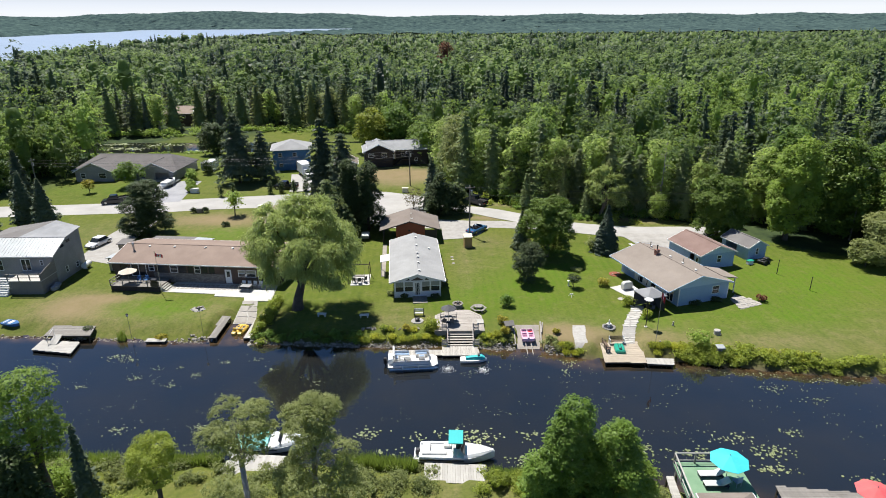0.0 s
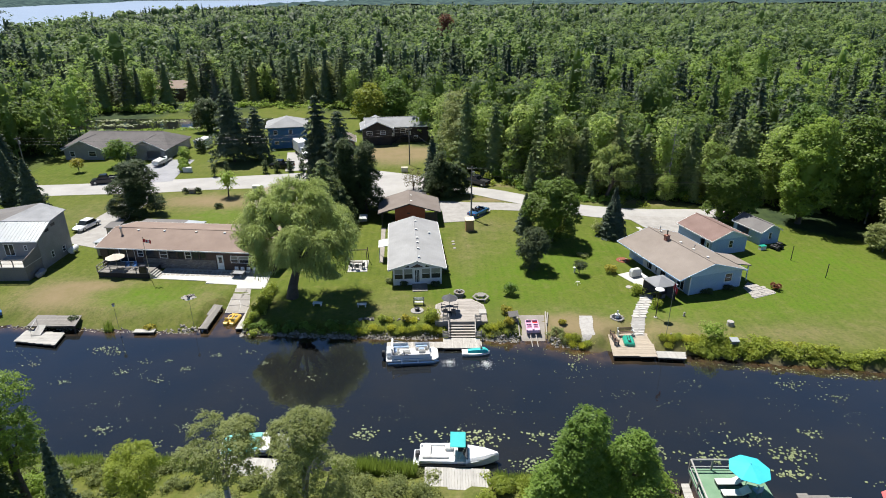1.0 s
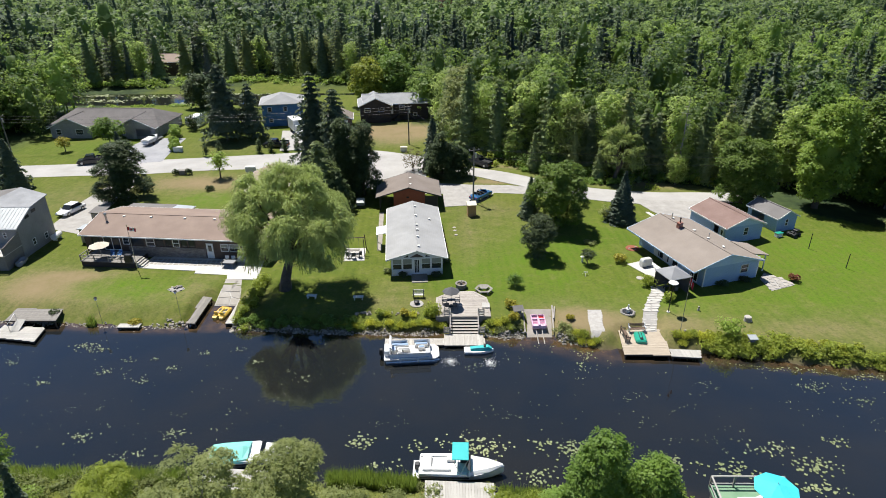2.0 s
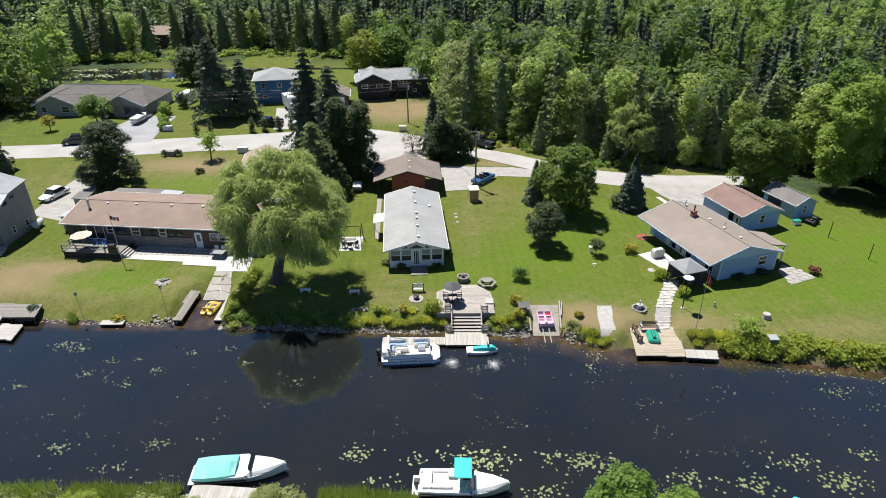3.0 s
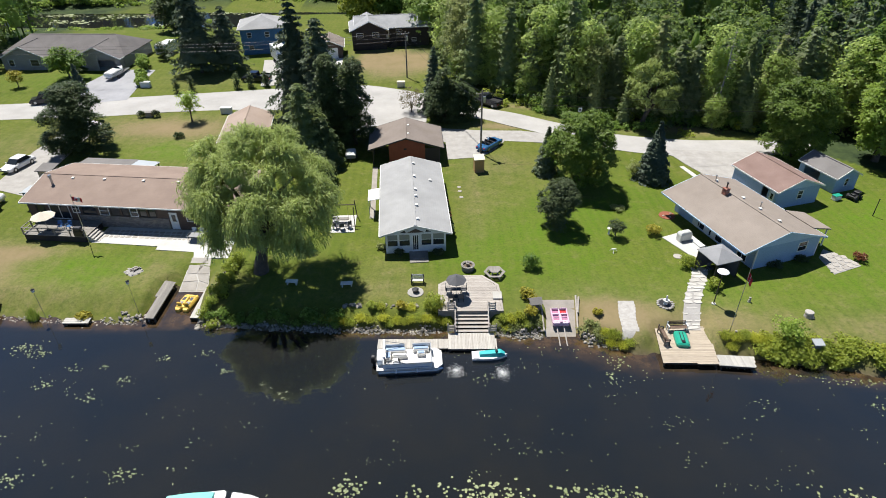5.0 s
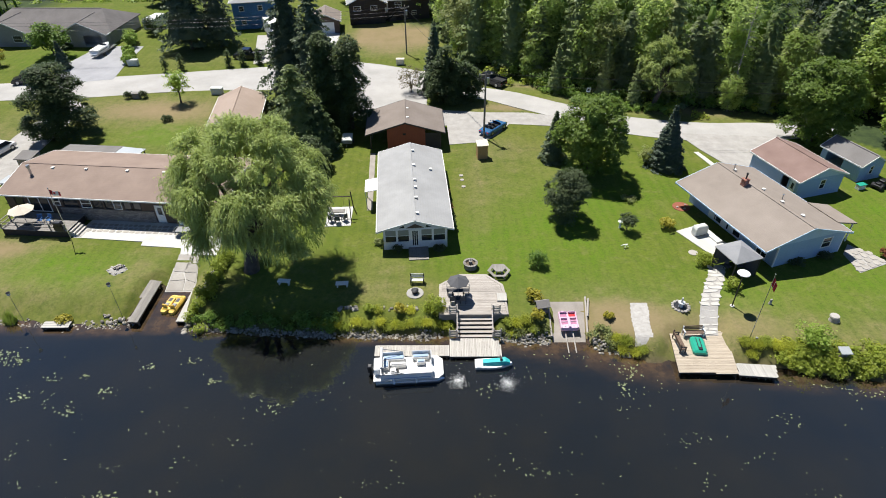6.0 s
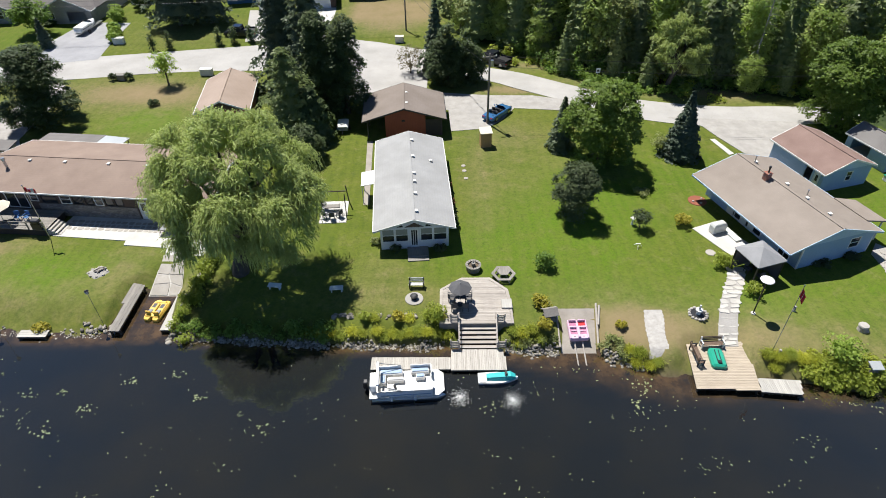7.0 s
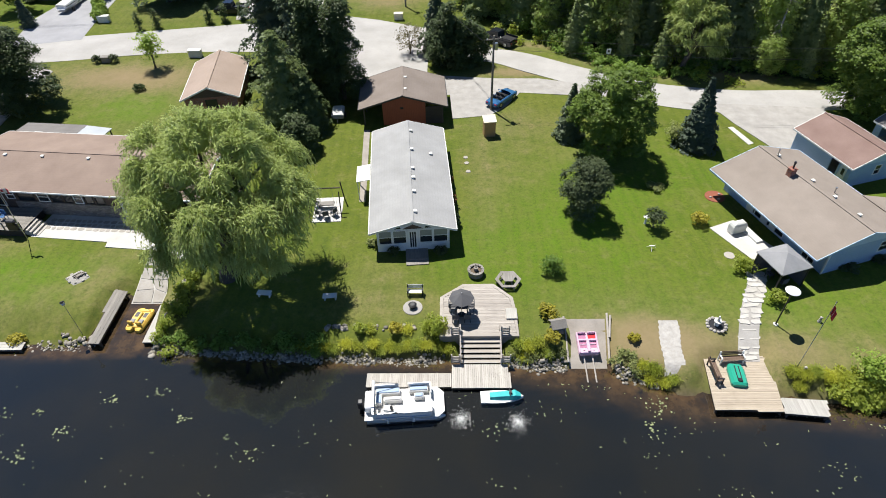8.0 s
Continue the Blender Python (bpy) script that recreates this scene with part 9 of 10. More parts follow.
def daylily(m, h, mat, seed, label, blades=380):
    """A fountain of arching blades."""
    rng = np.random.default_rng(seed)
    a = rng.uniform(0, 6.283, blades)
    L = h * 0.8 * rng.uniform(0.55, 1.2, blades)
    out = np.stack([np.cos(a), np.sin(a), np.zeros(blades)], 1)
    side = np.stack([-np.sin(a), np.cos(a), np.zeros(blades)], 1) * 0.017
    lean = rng.uniform(0.2, 1.0, blades)[:, None]
    base = rng.normal(size=(blades, 3)) * [0.2, 0.2, 0]
    up = np.array([0, 0, 1.0])
    knee = base + (out * lean * 0.4 + up * (1.05 - 0.35 * lean)) * (L * 0.62)[:, None]
    tip = knee + (out * (0.25 + 0.6 * lean) + up * (0.35 - 0.75 * lean)) * (L * 0.6)[:, None]
    V = np.stack([base - side, base + side, knee + side, knee - side, tip], 1).reshape(-1, 3)
    i = np.arange(blades)[:, None] * 5
    F = np.concatenate([i + [[0, 1, 2]], i + [[0, 2, 3]], i + [[3, 2, 4]]], 1).reshape(-1, 3)
    t = thing("daylily", m, label, "plant", "daylilies along the bank")
    ob = new("leaf_tuft", tri_mesh("leaf_tuft", V, F, mat))
    ob.parent = t
    st = new("crown", tri_mesh("crown", *ball(np.zeros(3), np.array([0.14, 0.14, 0.12])), mat))
    st.parent = t
    return t


rngd = random.Random(44)
for i, (x, y, h) in enumerate(((-10.6, 66.5, 0.7), (-9.7, 66.3, 0.8), (-8.8, 66.4, 0.8), (-8.0, 66.2, 0.9), (-7.0, 66.3, 1.0), (-6.1, 66.2, 0.85), (-4.9, 66.3, 0.95), (-4.3, 66.1, 0.9), (-3.6, 66.3, 1.0), (-2.9, 66.1, 0.9), (-2.2, 66.3, 0.85), (-1.5, 66.2, 1.05), (-0.8, 66.1, 0.95), (0.1, 66.3, 1.1), (0.8, 66.1, 0.9),
                               (-0.5, 67.6, 1.3), (0.2, 67.3, 1.4), (-5.2, 67.5, 0.8), (-2.3, 67.5, 0.8), (6.5, 66.2, 1.1), (7.2, 65.9, 1.1), (8.0, 66.1, 1.0), (6.9, 65.4, 0.7), (8.6, 65.5, 0.7), (15.6, 64.2, 1.0), (16.3, 63.8, 1.2), (16.0, 63.3, 1.1), (17.6, 63.2, 0.7), (17.0, 63.0, 0.9),
                               (26.2, 63.4, 1.1), (27.0, 63.0, 1.2), (27.8, 63.2, 1.1), (28.6, 62.9, 1.2), (26.6, 62.5, 1.0), (29.5, 62.7, 1.0), (30.4, 62.4, 0.9))):
    daylily(pose(x, y, gz(x, y) - 0.02, 0, 0, rngd.uniform(0, 360)), h, (L_BLADE, L_LIME, L_BLADE, L_SHRUB)[i % 4], 700 + i, "clump of arching yellow-green daylily blades on the bank")
thicket("bank_shrubs", along([(-140, 181), (-110, 178.5), (-77, 181.5), (-63, 188)], 30, 7, 1.0), 7, L_BRIGHT, "rushes and shrubs along the pond", 0.3, 120, (2, 3.0), (0.5, 1.1))
thicket("bank_shrubs", along([(-140, 203), (-110, 207), (-92, 211), (-74, 216), (-45, 216), (-25, 210)], 90, 8, 2.0), 8, L_BRIGHT, "bright marsh growth behind the pond", 0.3, 120, (2.4, 4.2), (1.0, 2.2))
thicket("roadside_growth", along([(16, 120.4), (22, 116.2), (27, 112.9), (33, 111.2)], 30, 9, 0.7), 9, L_MAPLE, "tall weeds along the lane's edge", 0.18, 150, (1.2, 2.0), (0.5, 1.1))
thicket("wood_edge_shrubs", along([(11, 126.4), (19, 121), (28, 115.8), (38, 113.2), (48, 112), (57, 110.4)], 46, 61, 1.6), 61, L_MAPLE, "leafy undergrowth along the wood's edge", 0.17, 300, (1.4, 3.0), (1.0, 3.6))
thicket("wood_edge_shrubs", along([(9, 127.5), (20, 119.8), (29, 114.6), (34, 112), (40, 112), (52, 110.4)], 26, 62, 1.4), 62, L_SHRUB, "low green undergrowth along the wood's edge", 0.16, 200, (1.0, 2.4), (0.5, 1.8))
for i, (x, y, w, h, mt, lb) in enumerate(((0.0, 67.3, 1.7, 1.7, L_SHRUB, "bright leafy bush at the deck's corner"), (-3.2, 67.4, 1.0, 0.8, L_GOLD, "golden clump in the flower bed"), (-6.0, 67.4, 0.9, 0.8, L_SHRUB, "leafy clump in the flower bed"),
                                     (9.0, 69.0, 1.6, 1.0, L_GOLD, "golden bush behind the wishing well"), (9.0, 66.3, 1.3, 1.0, L_GOLD, "yellowing bush before the wishing well"), (15.3, 66.4, 0.9, 0.6, L_GOLD, "small golden bush in dry grass"),
                                     (26.5, 74.1, 1.9, 1.3, L_SHRUB, "round yellow-green bush beside the patio"), (27.75, 70.4, 1.5, 1.2, L_SHRUB, "yellow-green bush beside the lamp post"), (24.5, 80.5, 1.5, 1.2, L_GOLD, "golden bush on the lawn"),
                                     (31.6, 62.9, 2.8, 2.2, L_BRIGHT, "large bright bush on the bank"), (44.9, 75.1, 1.3, 0.9, L_RED, "low reddish bush at the side patio"), (-49.2, 117.6, 1.3, 1.2, L_DARK, "clipped round bush beside the lane"), (-46.8, 117.7, 1.3, 1.2, L_DARK, "clipped round bush beside the lane"),
                                     (-39.8, 108.9, 1.4, 0.9, L_CEDAR, "small dark shrub on the lawn"), (35.4, 74.1, 1.6, 0.7, L_DARK, "low grey shrub against the blue wall"), (38.6, 75.0, 1.4, 0.8, L_DARK, "low shrub against the blue wall"),
                                     (-3.9, 76.4, 1.0, 0.8, L_DARK, "dark shrub before the cottage window"), (0.3, 76.5, 1.1, 0.8, L_DARK, "dark shrub before the cottage window"), (-6.0, 77.8, 1.0, 0.6, L_OLIVE, "variegated plant at the cottage corner"),
                                     (0.9, 83.5, 1.6, 1.7, L_RED, "dark red shrub along the cottage wall"), (1.3, 80.4, 1.5, 1.5, L_DARK, "dark shrub along the cottage wall"), (0.6, 87.0, 1.4, 1.5, L_RED, "dark red shrub along the cottage wall"),
                                     (-43.6, 68.6, 1.2, 1.1, L_DARK, "dark bush beside the shore platform"), (-33.9, 67.3, 1.3, 0.7, L_GOLD, "yellow-green clump at the water's edge"), (26.5, 95.0, 2.6, 2.2, L_OLIVE, "pale feathery bush beside the spruce"), (21.9, 86.2, 1.6, 0.5, L_OLIVE, "low pale clump on the lawn"))):
    bush("bush", 300 + i, x, y, w, h, int(520 * w), 0.1, mt, lb)
for i, (x, y, w, h) in enumerate(((-56.0, 133.6, 2.0, 1.6), (-56.6, 135.2, 2.0, 1.7), (-57.3, 136.9, 2.0, 1.7), (-58.0, 138.6, 2.0, 1.8), (-59.6, 143.0, 2.2, 2.4), (-60.2, 144.7, 2.2, 2.6), (-60.8, 146.4, 2.2, 2.6), (-58.5, 151, 2.6, 3.6), (-54.5, 154, 4.5, 3.4), (-50.5, 154, 4.0, 3.2), (-72.0, 142.5, 2.2, 0.9))):
    bush("hedge_bush", 340 + i, x, y, w, h, 1100, 0.17, L_BRIGHT if y < 148 and x > -62 else L_CEDAR, "clipped green hedge bush across the lane", group="hedge bushes")
mu = thing("mulch_bed", pose(27.5, 84.7, 0), "red mulch bed with pale stones by the house corner", "flower bed")
part("mulch", cyl(BM(), 0, 0, -0.05, 0.06, 1.0, 0.95, 14), MULCH, mu)
for x, y in ((-0.5, -0.2), (0.2, -0.5), (0.5, 0.3)):
    part("stone", blob(BM(), (x, y, 0.1), (0.16, 0.12, 0.1), random.Random(6)), ROCK, mu)


# ---- lilies and reeds ----
def lilies(x, y, rx, ry, count, seed, big=1.0):
    rng = np.random.default_rng(seed)
    V, F, o = [], [], 0
    for i in range(count):
        px, py = x + rng.normal(0, rx * 0.5), y + rng.normal(0, ry * 0.5)
        r = rng.uniform(0.05, 0.17) * big
        a0 = rng.uniform(0, 6.28)
        a = a0 + np.linspace(0.25, 6.03, 9)
        tx, ty = rng.normal(0, 0.1, 2)
        ring = np.stack([px + r * np.cos(a), py + r * np.sin(a), -1.085 + 0.01 * rng.random() + np.cos(a) * r * tx + np.sin(a) * r * ty + 0.02], 1)
        V.append(np.concatenate([[[px, py, -1.08]], ring]))
        F.append(np.array([(0, j, j + 1) for j in range(1, 9)]) + o)
        o += 10
    ob = new("water_lilies", tri_mesh("water_lilies", np.concatenate(V), np.concatenate(F), L_LILY))
    tagged(ob, "patch of pale green lily pads floating on dark water", "water lilies", kind="stuff")


for i, (x, y, rx, ry, c) in enumerate(((-20.5, 62.5, 0.6, 0.4, 9), (-18.0, 60.4, 0.7, 0.4, 10), (-33.0, 58.6, 0.8, 0.4, 10), (-28.5, 57.4, 0.6, 0.5, 12), (-24.0, 61.8, 0.7, 0.4, 10), (-12.5, 57.5, 0.8, 0.5, 9), (-38.5, 57.0, 0.8, 0.4, 10), (-37.4, 63.3, 1.2, 0.6, 26), (-36.0, 62.6, 1.2, 0.6, 30), (-26.4, 59.3, 0.7, 0.5, 14), (-30.5, 49.5, 1.0, 0.6, 22), (-22.7, 49.9, 1.0, 0.6, 26), (-5.9, 48.7, 1.3, 0.8, 36), (-1.2, 48.2, 0.8, 0.6, 16), (3.6, 48.2, 2.4, 1.0, 110),
                                       (9.6, 48.4, 1.0, 0.6, 16), (12.5, 47.8, 2.2, 1.0, 85), (13.5, 45.2, 1.4, 1.0, 30), (8.6, 44.8, 1.8, 0.9, 34), (20.1, 46.3, 1.6, 0.8, 34), (24.5, 45.6, 1.8, 0.9, 44), (29.0, 47.8, 1.6, 0.8, 36), (31.5, 46.0, 2.0, 0.9, 60), (30.4, 43.6, 1.8, 0.7, 44),
                                       (34.8, 48.5, 1.0, 0.5, 16), (36.8, 55.8, 1.6, 0.7, 40), (40.5, 53.8, 1.4, 0.6, 28), (36.5, 58.6, 3.0, 0.5, 40), (43.5, 57.4, 3.0, 0.5, 44), (16.0, 61.2, 0.9, 0.9, 30), (15.2, 59.6, 0.5, 1.0, 16), (-31.5, 60.6, 0.8, 0.3, 8), (-29.0, 60.8, 0.8, 0.3, 8), (-43.5, 60.2, 0.9, 0.4, 10),
                                       (-25.0, 47.4, 1.4, 0.5, 16), (0.4, 45.6, 1.0, 0.6, 14), (-4.0, 46.0, 1.5, 0.6, 14), (38.0, 42.0, 1.5, 0.8, 26))):
    lilies(x, y, rx * 1.1, ry * 1.2, int(c * (1.7 if x < -8 else 1.3)), 500 + i, 0.5 if x < -8 or y > 53 else 0.8)
for i, (x, y, rx, ry) in enumerate(((-100, 190, 8, 2.0), (-88, 196, 9, 2.5), (-76, 203, 8, 2.0), (-60, 200, 9, 2.4), (-52, 206, 7, 1.6), (-72, 186, 6, 1.6), (-105, 198, 7, 1.8))):
    lilies(x, y, rx, ry, 70, 560 + i, 3.2)
bl = thing("pond_dock", pose(-78.5, 207.5, -0.9, 0, 0, 8), "small white dock and boat lift on the pond", "dock")
part("platform", box(BM(), -1.6, 1.6, -1.2, 1.2, 0, 0.15), PALEWOOD, bl)
part("roof", box(BM(), -1.4, 1.4, -1.0, 1.0, 1.6, 1.75), OFFWHITE, bl)
posts(bl, [(-1.3, -0.9), (1.3, -0.9), (1.3, 0.9), (-1.3, 0.9)], -1.5, 1.6, 0.05, DARKWOOD)
rng = np.random.default_rng(9)
k = 900
hub = np.stack([rng.uniform(-52, 48, 120), rng.uniform(42, 63.5, 120), np.zeros(120)], 1)
spot = hub[rng.integers(0, 120, k)] + rng.normal(size=(k, 3)) * [0.75, 0.3, 0]
loose = rng.random(k) < 0.25
spot[loose] = np.stack([rng.uniform(-52, 48, loose.sum()), rng.uniform(44, 64, loose.sum()), np.zeros(loose.sum())], 1)
spot[:, 1] = np.clip(spot[:, 1], at(SHORE_S, spot[:, 0]) + 1.0, at(SHORE_N, spot[:, 0]) - 1.2)
spot[:, 2] = -1.085
V, F = sprays(rng, spot, unit(rng.normal(size=(k, 3)) * 0.15 + [0, 0, 1]), 0.05, 1.7, True)
tagged(new("floating_leaves", tri_mesh("floating_leaves", V, F, L_LILY)), "scattered floating leaves and petals on dark water", "floating leaves", kind="stuff")


def reeds(x0, x1, y0, y1, count, tall, seed, label):
    rng = np.random.default_rng(seed)
    P = np.stack([rng.uniform(x0, x1, count), rng.uniform(0, 1, count), np.zeros(count)], 1)
    base = at(SHORE_S, P[:, 0]) if y0 < 50 else at(SHORE_N, P[:, 0])
    P[:, 1] = base + y0 - (44 if y0 < 50 else 66) + P[:, 1] * (y1 - y0)
    P[:, 2] = np.maximum(height(P[:, 0], P[:, 1]), -1.5)
    h = tall * rng.uniform(0.6, 1.15, count)
    lean = rng.normal(0, 0.16, (count, 2)) * h[:, None]
    top = P + np.concatenate([lean, h[:, None]], 1)
    side = np.stack([rng.normal(0, 1, count), rng.normal(0, 1, count), np.zeros(count)], 1)
    side = unit(side) * 0.045
    V = np.stack([P - side, P + side, top], 1).reshape(-1, 3)
    tagged(new("reeds", tri_mesh("reeds", V, np.arange(3 * count).reshape(-1, 3), L_REED)), label, "reeds", kind="stuff")


reeds(-27, -18.6, 43.0, 44.5, 3200, 1.15, 31, "tall green reeds along the near bank")
reeds(-40, -28, 43.0, 44.5, 2200, 1.1, 32, "tall green reeds along the near bank")
reeds(-8, -1.0, 43.2, 44.6, 3400, 1.4, 33, "tall green reeds beside the near dock")
reeds(5.6, 9.0, 43.2, 44.4, 900, 1.0, 34, "green reeds beside the near dock")
reeds(-39.3, -38.4, 66.1, 66.9, 160, 1.3, 35, "clump of reeds by the rocks")
thicket("near_bank_growth", along([(-40, 43.5), (-30, 43), (-18, 42.5), (-6, 42), (-1, 41.8)], 90, 41, 1.2), 41, L_OLIVE, "rough olive undergrowth on the near bank", 0.08, 420, (0.9, 1.8), (0.3, 0.9))
thicket("near_bank_growth", along([(6, 41.8), (10, 40.6), (17, 39.6)], 34, 42, 0.9), 42, L_SHRUB, "rough green undergrowth on the near bank", 0.08, 420, (0.9, 1.8), (0.3, 0.9))

pt = thing("glass_patio_table", pose(-27.2, 79.7, 0.06, 0, 0, -4), "thin-framed glass patio table on the concrete", "table")
part("tabletop", box(BM(), -0.7, 0.7, -0.45, 0.45, 0.7, 0.715), GLASS, pt)
bm = BM()
for u, v in (((-0.72, -0.47), (0.72, -0.47)), ((0.72, -0.47), (0.72, 0.47)), ((0.72, 0.47), (-0.72, 0.47)), ((-0.72, 0.47), (-0.72, -0.47))):
    rod(bm, (*u, 0.71), (*v, 0.71), 0.025, 6)
part("rim", bm, STEEL, pt)
for x in (-0.65, 0.65):
    for y in (-0.4, 0.4):
        part("leg", rod(BM(), (x, y, 0), (x, y, 0.7), 0.02, 6), STEEL, pt)

ut = thing("utility_trailer", pose(-12.4, 101.3, 0, 0, 0, 4), "grey covered utility trailer in the conifers' shade", "trailer")
part("body", box(BM(), -0.7, 0.7, -1.1, 1.1, 0.4, 0.85, 0.05), GREYCLOTH, ut)
part("cover", loft(BM(), [[(-0.72, y, 0.86), (0.72, y, 0.86), (0.5, y, z), (-0.5, y, z)] for y, z in ((-1.12, 0.98), (-0.6, 1.12), (0.6, 1.12), (1.12, 0.98))]), OFFWHITE, ut)
for x in (-0.8, 0.8):
    part("wheel", cyl(BM(), 0, 0, -0.09, 0.09, 0.3, 0.3, 14, pose(x, 0, 0.3, 0, 90, 0)), RUBBER, ut)
part("drawbar", rod(BM(), (0, -1.1, 0.45), (0, -2.0, 0.4), 0.04), DARK, ut)

pv = thing("patio_paving", pose(0, 0, 0), "band of irregular grey paving stones along the house wall", "paving")
rv = random.Random(17)
for row in range(3):
    x = -38.0
    while x < -27.6:
        w, d = rv.uniform(0.45, 0.8), 0.52
        yc = 82.1 - 0.078 * (x + 38) - 0.35 - 0.58 * row
        ring = [(x + w / 2 + (w / 2 - 0.03) * rv.uniform(0.8, 1.05) * math.copysign(abs(math.cos(t)) ** 0.6, math.cos(t)), yc + (d / 2 - 0.02) * rv.uniform(0.8, 1.05) * math.copysign(abs(math.sin(t)) ** 0.6, math.sin(t))) for t in [0.785 * q + 0.2 for q in range(8)]]
        part("paving_stone", prism(BM(), ring, 0.055, 0.085), FLAG, pv)
        x += w + 0.02
# ---- the woods ----
def woods():
    rng = np.random.default_rng(77)
    near, far, mini = [], [], []
    for i in range(10):
        h, w = rng.uniform(12, 17.5), rng.uniform(6.0, 10.0)
        body, forks = crown(rng, h, w, 0.03, 230, 9, 0.29, rng.uniform(0.26, 0.45), rng.uniform(0.42, 0.75), 0.55, 17, 0.46, 0.15, 0.3)
        near.append((joined([body, limb([(0, 0, -0.3), (0, 0, h * 0.6)], [0.22, 0.08], 5)]), 0))
    for i in range(6):
        h, w = rng.uniform(12.5, 18), rng.uniform(4.6, 7.0)
        near.append((spire(rng, h, w, 1300, 0.4, 0.04, 15, 0.75), 1))
    for i in range(3):
        h, w = rng.uniform(15, 20), rng.uniform(6, 8)
        near.append((joined([tiers(rng, h, w, 1000, 0.45), limb([(0, 0, -0.3), (0, 0, h * 0.97)], [0.25, 0.04], 5)]), 1))
    for i in range(10):
        h, w = rng.uniform(11, 17), rng.uniform(9, 14)
        far.append((crown(rng, h, w, 0.05, 74, 3, 0.74, 0.34, rng.uniform(0.26, 0.5), 0.55, 11, 0.85, 0.05, 0.28)[0], 0))
    for i in range(7):
        far.append((crown(rng, rng.uniform(13, 19), rng.uniform(6, 9), 0.03, 56, 3, 0.68, 0.16, rng.uniform(0.6, 1.0), 0.35, 12, 0.7, 0.05, 0.25)[0], 1))
    for i in range(6):
        h, w = rng.uniform(11, 16), rng.uniform(9, 13)
        body, forks = crown(rng, h, w, 0.15, 26, 1, 1.5, 0.35, 0.6, 0.5, 6, 1.2, 0.1, 0.0)
        V, F = ball(np.array([0, 0, h * 0.55]), np.array([w * 0.42, w * 0.42, h * 0.38]))
        mini.append((joined([body, (V * rng.uniform(0.85, 1.15, V.shape), F)]), 0))
    for i in range(4):
        h, w = rng.uniform(14, 19), rng.uniform(6, 8)
        mini.append((spire(rng, h, w, 36, 1.3, 0.1, 7, 0.8), 1))

    def clear(x, y):
        """Where trees may stand."""
        east = np.interp(x, (-19, 0, 8, 15, 26, 36, 46, 62, 72, 80, 120, 200, 2000), (192, 150, 134.5, 128, 122.5, 119.5, 118, 114, 107, 102, 97, 92, 60))
        west = np.interp(x, (-2000, -200, -132, -118, -92, -74, -45, -20), (20, 132, 150, 206, 212, 218, 219, 212))
        ok = np.where(x > -19, y > east, y > west)
        ok |= (x < -97) & (y > 128) & (y < 178)
        ok |= (x < -104) & (y > 84) & (y < 102)
        ok |= (x > 76) & (y > 62) & (y < 78)
        ok |= (x > -112) & (x < -92) & (y > 134) & (y < 160)
        for cx, cy, r in ((358, 552, 14), (170, 250, 13), (95, 125, 11), (-93, 231, 10), (3, 450, 11)):
            ok &= ((x - cx) / r) ** 2 + ((y - cy + r * 0.4) / (1.5 * r)) ** 2 > 1
        return ok & (height(x, y) > -0.5)

    def scatter(y0, y1, step, half):
        xs, ys = [], []
        for y in np.arange(y0, y1, step):
            wide = half * y + 25
            k = int(2 * wide / step)
            xs.append(np.linspace(-wide, wide, k) + rng.uniform(-0.8, 0.8, k) * step)
            ys.append(np.full(k, y) + rng.uniform(-0.8, 0.8, k) * step)
        x, y = np.concatenate(xs), np.concatenate(ys)
        return x, y

    def plant(name, x, y, kinds, label, conifers, s0, s1, mats=(L_WOOD, L_WOODC)):
        zone = np.sin(x / 37.0 + 1.3) * np.sin(y / 29.0) + 0.5 * np.sin(x / 13.0 + y / 17.0) - 0.1 * np.clip((x - 10) / 60, 0, 1) + 0.25 * (x < -30) + 1.1 * ((x < -25) & (x > -0.62 * y) & (y > 200) & (y < 262))
        con = bool(len([1 for k, c in kinds if c])) & ~((x < -88) & (y < 182)) & ((zone + rng.normal(0, 0.4, len(x))) > conifers)
        leafs, needles = [[], [], [], 0], [[], [], [], 0]
        z = height(x, y)
        size = (rng.uniform(s0, s1, len(x)) + 0.3 * (rng.random(len(x)) < 0.12)) * np.where((y > 1100) & (z < 8), 0.72, 1.0) * (1 + 0.12 * np.sin(x / 19) * np.sin(y / 23))
        spin = rng.uniform(0, 6.283, len(x))
        tone = np.clip(0.42 + 0.26 * np.sin(x / 31 + y / 47) + 0.14 * np.sin(x / 83 - y / 61) + rng.normal(0, 0.28, len(x)), 0, 1)
        broad = [k for k, c in kinds if not c]
        sharp = [k for k, c in kinds if c]
        for i in range(len(x)):
            pool, acc = (sharp, needles) if con[i] else (broad, leafs)
            V, F = pool[rng.integers(0, len(pool))]
            c, s = math.cos(spin[i]), math.sin(spin[i])
            W = np.stack([V[:, 0] * c - V[:, 1] * s, V[:, 0] * s + V[:, 1] * c, V[:, 2] * rng.uniform(0.85, 1.15)], 1) * size[i] + [x[i], y[i], z[i]]
            acc[0].append(W)
            acc[1].append(F + acc[3])
            acc[2].append(np.full(len(V), tone[i]))
            acc[3] += len(V)
        for acc, mt, nm in ((leafs, mats[0], name + "_broadleaf"), (needles, mats[1], name + "_conifers")):
            if acc[0]:
                ob = new(nm, tri_mesh(nm, np.concatenate(acc[0]), np.concatenate(acc[1]), mt, np.concatenate(acc[2])))
                tagged(ob, label, "woods", kind="stuff")

    x, y = scatter(62, 235, 6.1, 0.76)
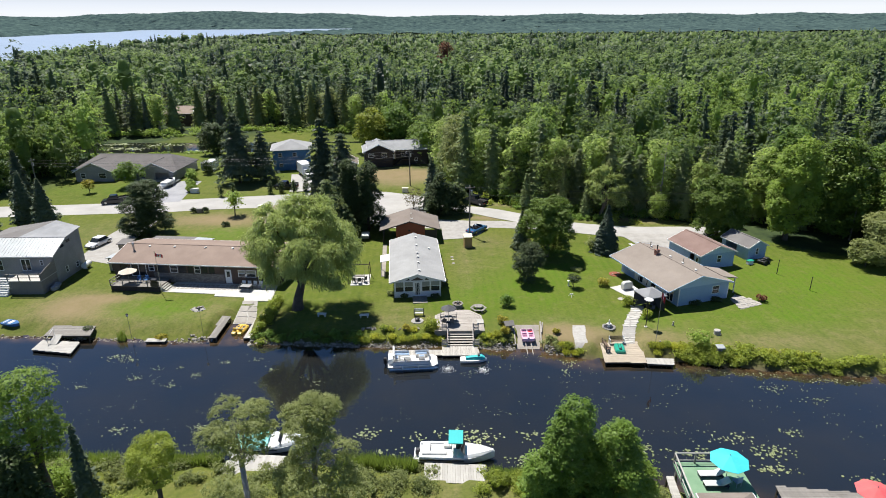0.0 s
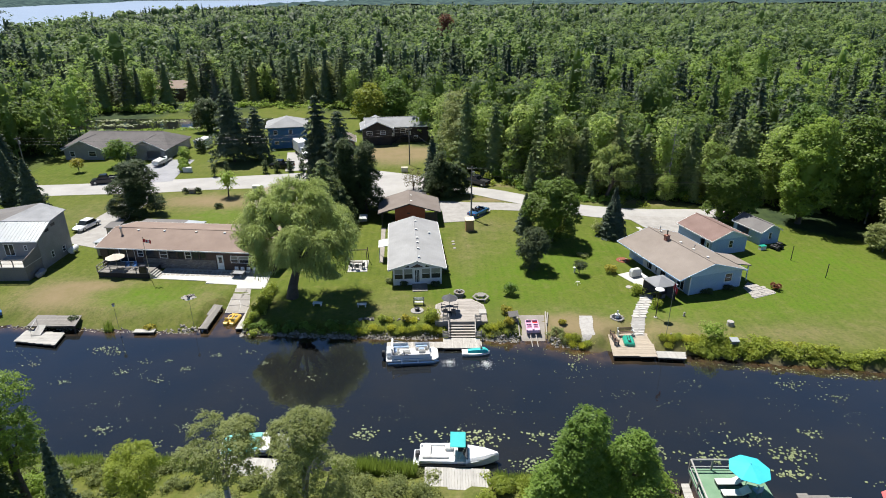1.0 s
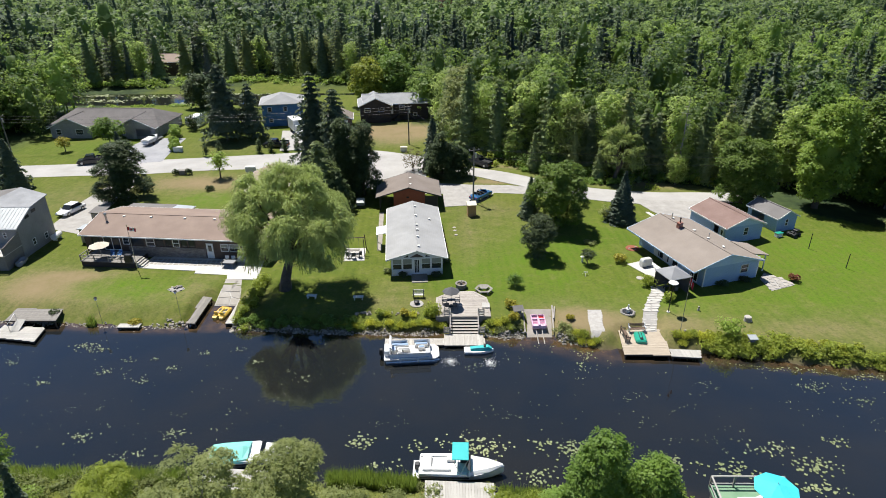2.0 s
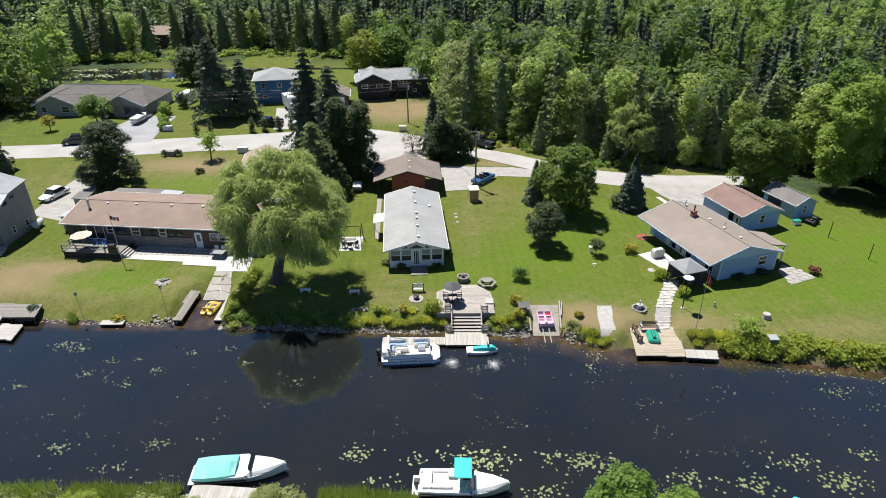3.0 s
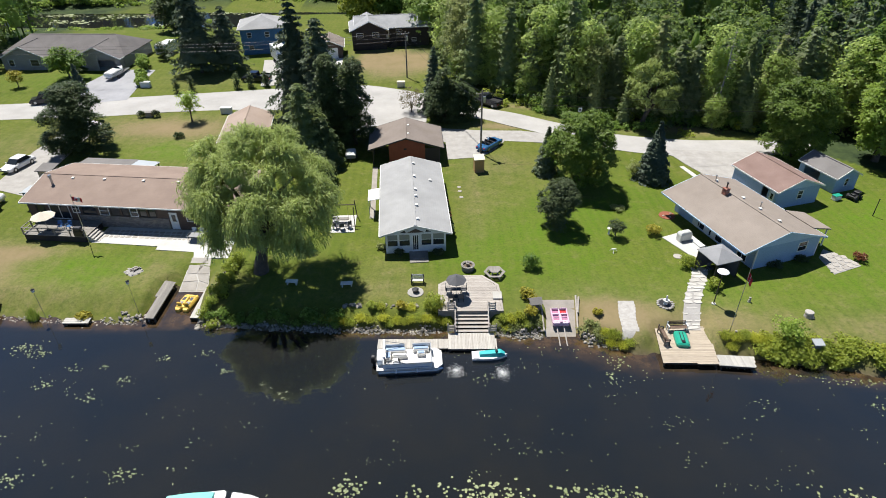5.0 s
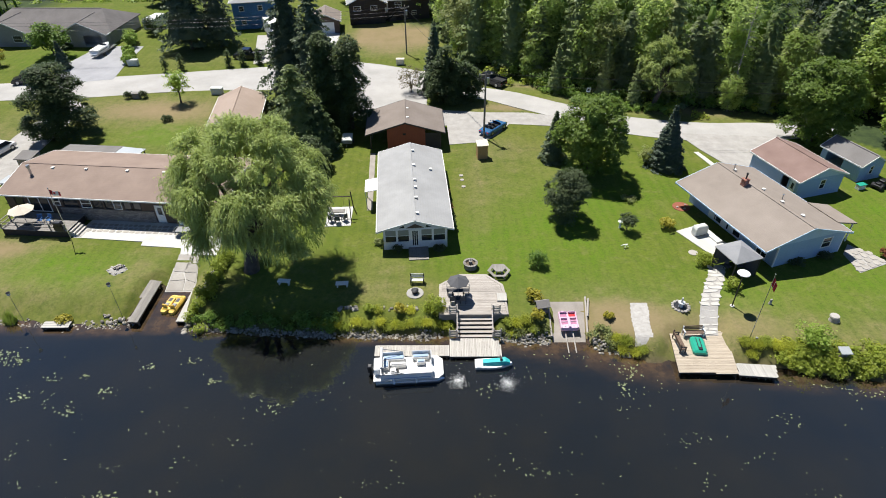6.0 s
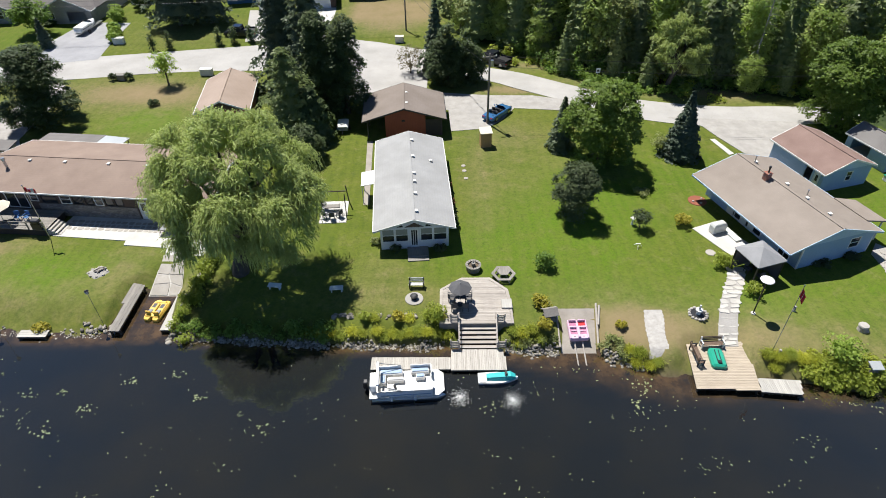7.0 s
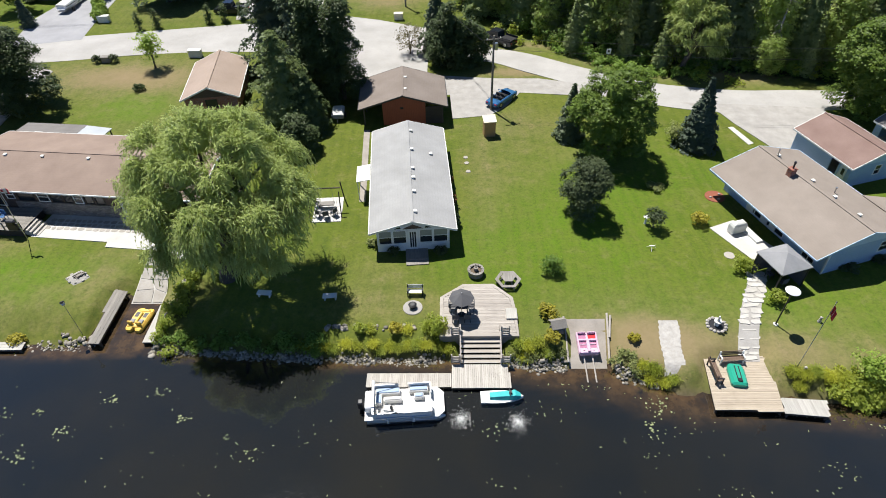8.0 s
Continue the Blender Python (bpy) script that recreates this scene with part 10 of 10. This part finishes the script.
    k = clear(x, y) & (np.abs(x) < 0.8 * y + 30)
    plant("near_woods", x[k], y[k], near, "dense mixed wood of broadleaf trees and dark conifers", 0.12, 0.68, 1.2)
    x, y = scatter(235, 620, 9.8, 0.76)
    k = clear(x, y)
    plant("middle_woods", x[k], y[k], far, "mixed wood stretching away behind the lane", 0.78, 0.68, 1.25, (L_WOODFAR, L_WOODFARC))
    x, y = scatter(620, 1500, 12, 0.76)
    k = clear(x, y)
    plant("far_woods", x[k], y[k], mini, "distant mixed wood", 0.85, 0.8, 1.2, (L_WOODFAR, L_WOODFARC))
    # the canopy of the distant hills, one lumpy sheet with a steep edge at the water
    gx, gy = np.arange(-4500, 4500, 26.0), np.arange(1500, 4830, 30.0)
    X, Y = np.meshgrid(gx, gy)
    X, Y = X + rng.uniform(-11, 11, X.shape), Y + rng.uniform(-13, 13, Y.shape)
    land = clear(X, Y) & (np.abs(X) < 0.85 * Y)
    Z = np.where(land, height(X, Y) + 10 + rng.normal(0, 2.0, X.shape) + 2 * np.sin(X / 41) * np.sin(Y / 53), -1.5)
    idx = np.arange(X.size).reshape(X.shape)
    a, b, c, d = idx[:-1, :-1].ravel(), idx[:-1, 1:].ravel(), idx[1:, 1:].ravel(), idx[1:, :-1].ravel()
    some = np.array([land.ravel()[q] for q in (a, b, c, d)]).any(0)
    F = np.concatenate([np.stack([a, b, c], 1)[some], np.stack([a, c, d], 1)[some]])
    V = np.stack([X.ravel(), Y.ravel(), Z.ravel()], 1)
    tone = np.clip(0.5 + rng.normal(0, 0.25, len(V)), 0, 1)
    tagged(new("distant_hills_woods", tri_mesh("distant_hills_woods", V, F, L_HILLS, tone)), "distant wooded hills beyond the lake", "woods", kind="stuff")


woods()


def edge_trees():
    """The trees of the wood's front, each standing by itself."""
    rng = np.random.default_rng(91)
    protos = []
    for i in range(5):
        h, w = rng.uniform(13, 17), rng.uniform(6.5, 8.5)
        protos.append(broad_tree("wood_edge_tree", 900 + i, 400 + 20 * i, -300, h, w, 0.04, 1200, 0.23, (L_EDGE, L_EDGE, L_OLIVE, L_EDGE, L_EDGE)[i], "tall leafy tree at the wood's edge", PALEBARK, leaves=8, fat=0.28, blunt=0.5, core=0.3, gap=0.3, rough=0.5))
    for i in range(4):
        h = rng.uniform(12, 17)
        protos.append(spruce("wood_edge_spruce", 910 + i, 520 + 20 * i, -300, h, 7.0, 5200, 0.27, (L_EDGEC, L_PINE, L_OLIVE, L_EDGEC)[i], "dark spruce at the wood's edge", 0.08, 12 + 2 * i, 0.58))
    line = curve([(1.5, 152), (3.5, 139), (9.5, 132), (17, 124), (26.5, 118.5), (36, 115.5), (46, 114.2), (56, 112.5), (66, 109), (76, 106), (86, 102)], 5)
    for i, (x, y) in enumerate(line):
        p = protos[(0, 5, 1, 6, 3, 7, 2, 8, 6, 4, 7, 0, 6, 5)[(i + int(rng.integers(0, 2))) % 14]]
        px, py = x + rng.normal(0, 0.8), y + rng.normal(0, 0.9) + (1.2 if i % 2 else 0)
        t = copy_thing(p, pose(px, py, gz(px, py), 0, 0, rng.uniform(0, 360)))
        s = rng.uniform(0.8, 1.1) * (0.52 if i % 3 == 1 else 1.0)
        if i % 3 == 1:
            t.location.y -= 3.0
        t.scale = (s, s, s * rng.uniform(0.95, 1.1))
        tagged(t, group="trees at the wood's edge")
    back = curve([(-120, 208), (-100, 214), (-80, 221), (-60, 222), (-40, 220), (-28, 214)], 3)
    for i, (x, y) in enumerate(back):
        p = protos[5 + i % 3] if i % 3 else protos[i % 5]
        t = copy_thing(p, pose(x + rng.normal(0, 1), y + 2 + rng.normal(0, 1.5), gz(x, y + 2), 0, 0, rng.uniform(0, 360)))
        tagged(t, group="trees behind the pond")
    for p in protos:
        for c in list(p.children):
            bpy.data.objects.remove(c)
        bpy.data.objects.remove(p)
    # dead standing trunks
    for x, y, h in ((43.1, 112.3, 15.2), (53.0, 116.6, 14.0)):
        t = thing("dead_tree", pose(x, y, 0), "bare grey dead tree at the wood's edge", "tree")
        sets = [limb([(0, 0, -0.2), (0.1, 0, h * 0.5), (0.2, 0.1, h)], [0.18, 0.11, 0.02], 6)]
        for j in range(34):
            z = h * rng.uniform(0.35, 0.97)
            a, L = rng.uniform(0, 6.28), (1 - z / h) * 2.6 + 0.5
            sets.append(limb([(0.1, 0, z), (0.1 + math.cos(a) * L * 0.6, math.sin(a) * L * 0.6, z + 0.05), (0.1 + math.cos(a) * L, math.sin(a) * L, z - 0.15)], [0.035, 0.025, 0.01], 4))
        ob = new("trunk", tri_mesh("trunk", *joined(sets), DEADWOOD))
        ob.parent = t


edge_trees()
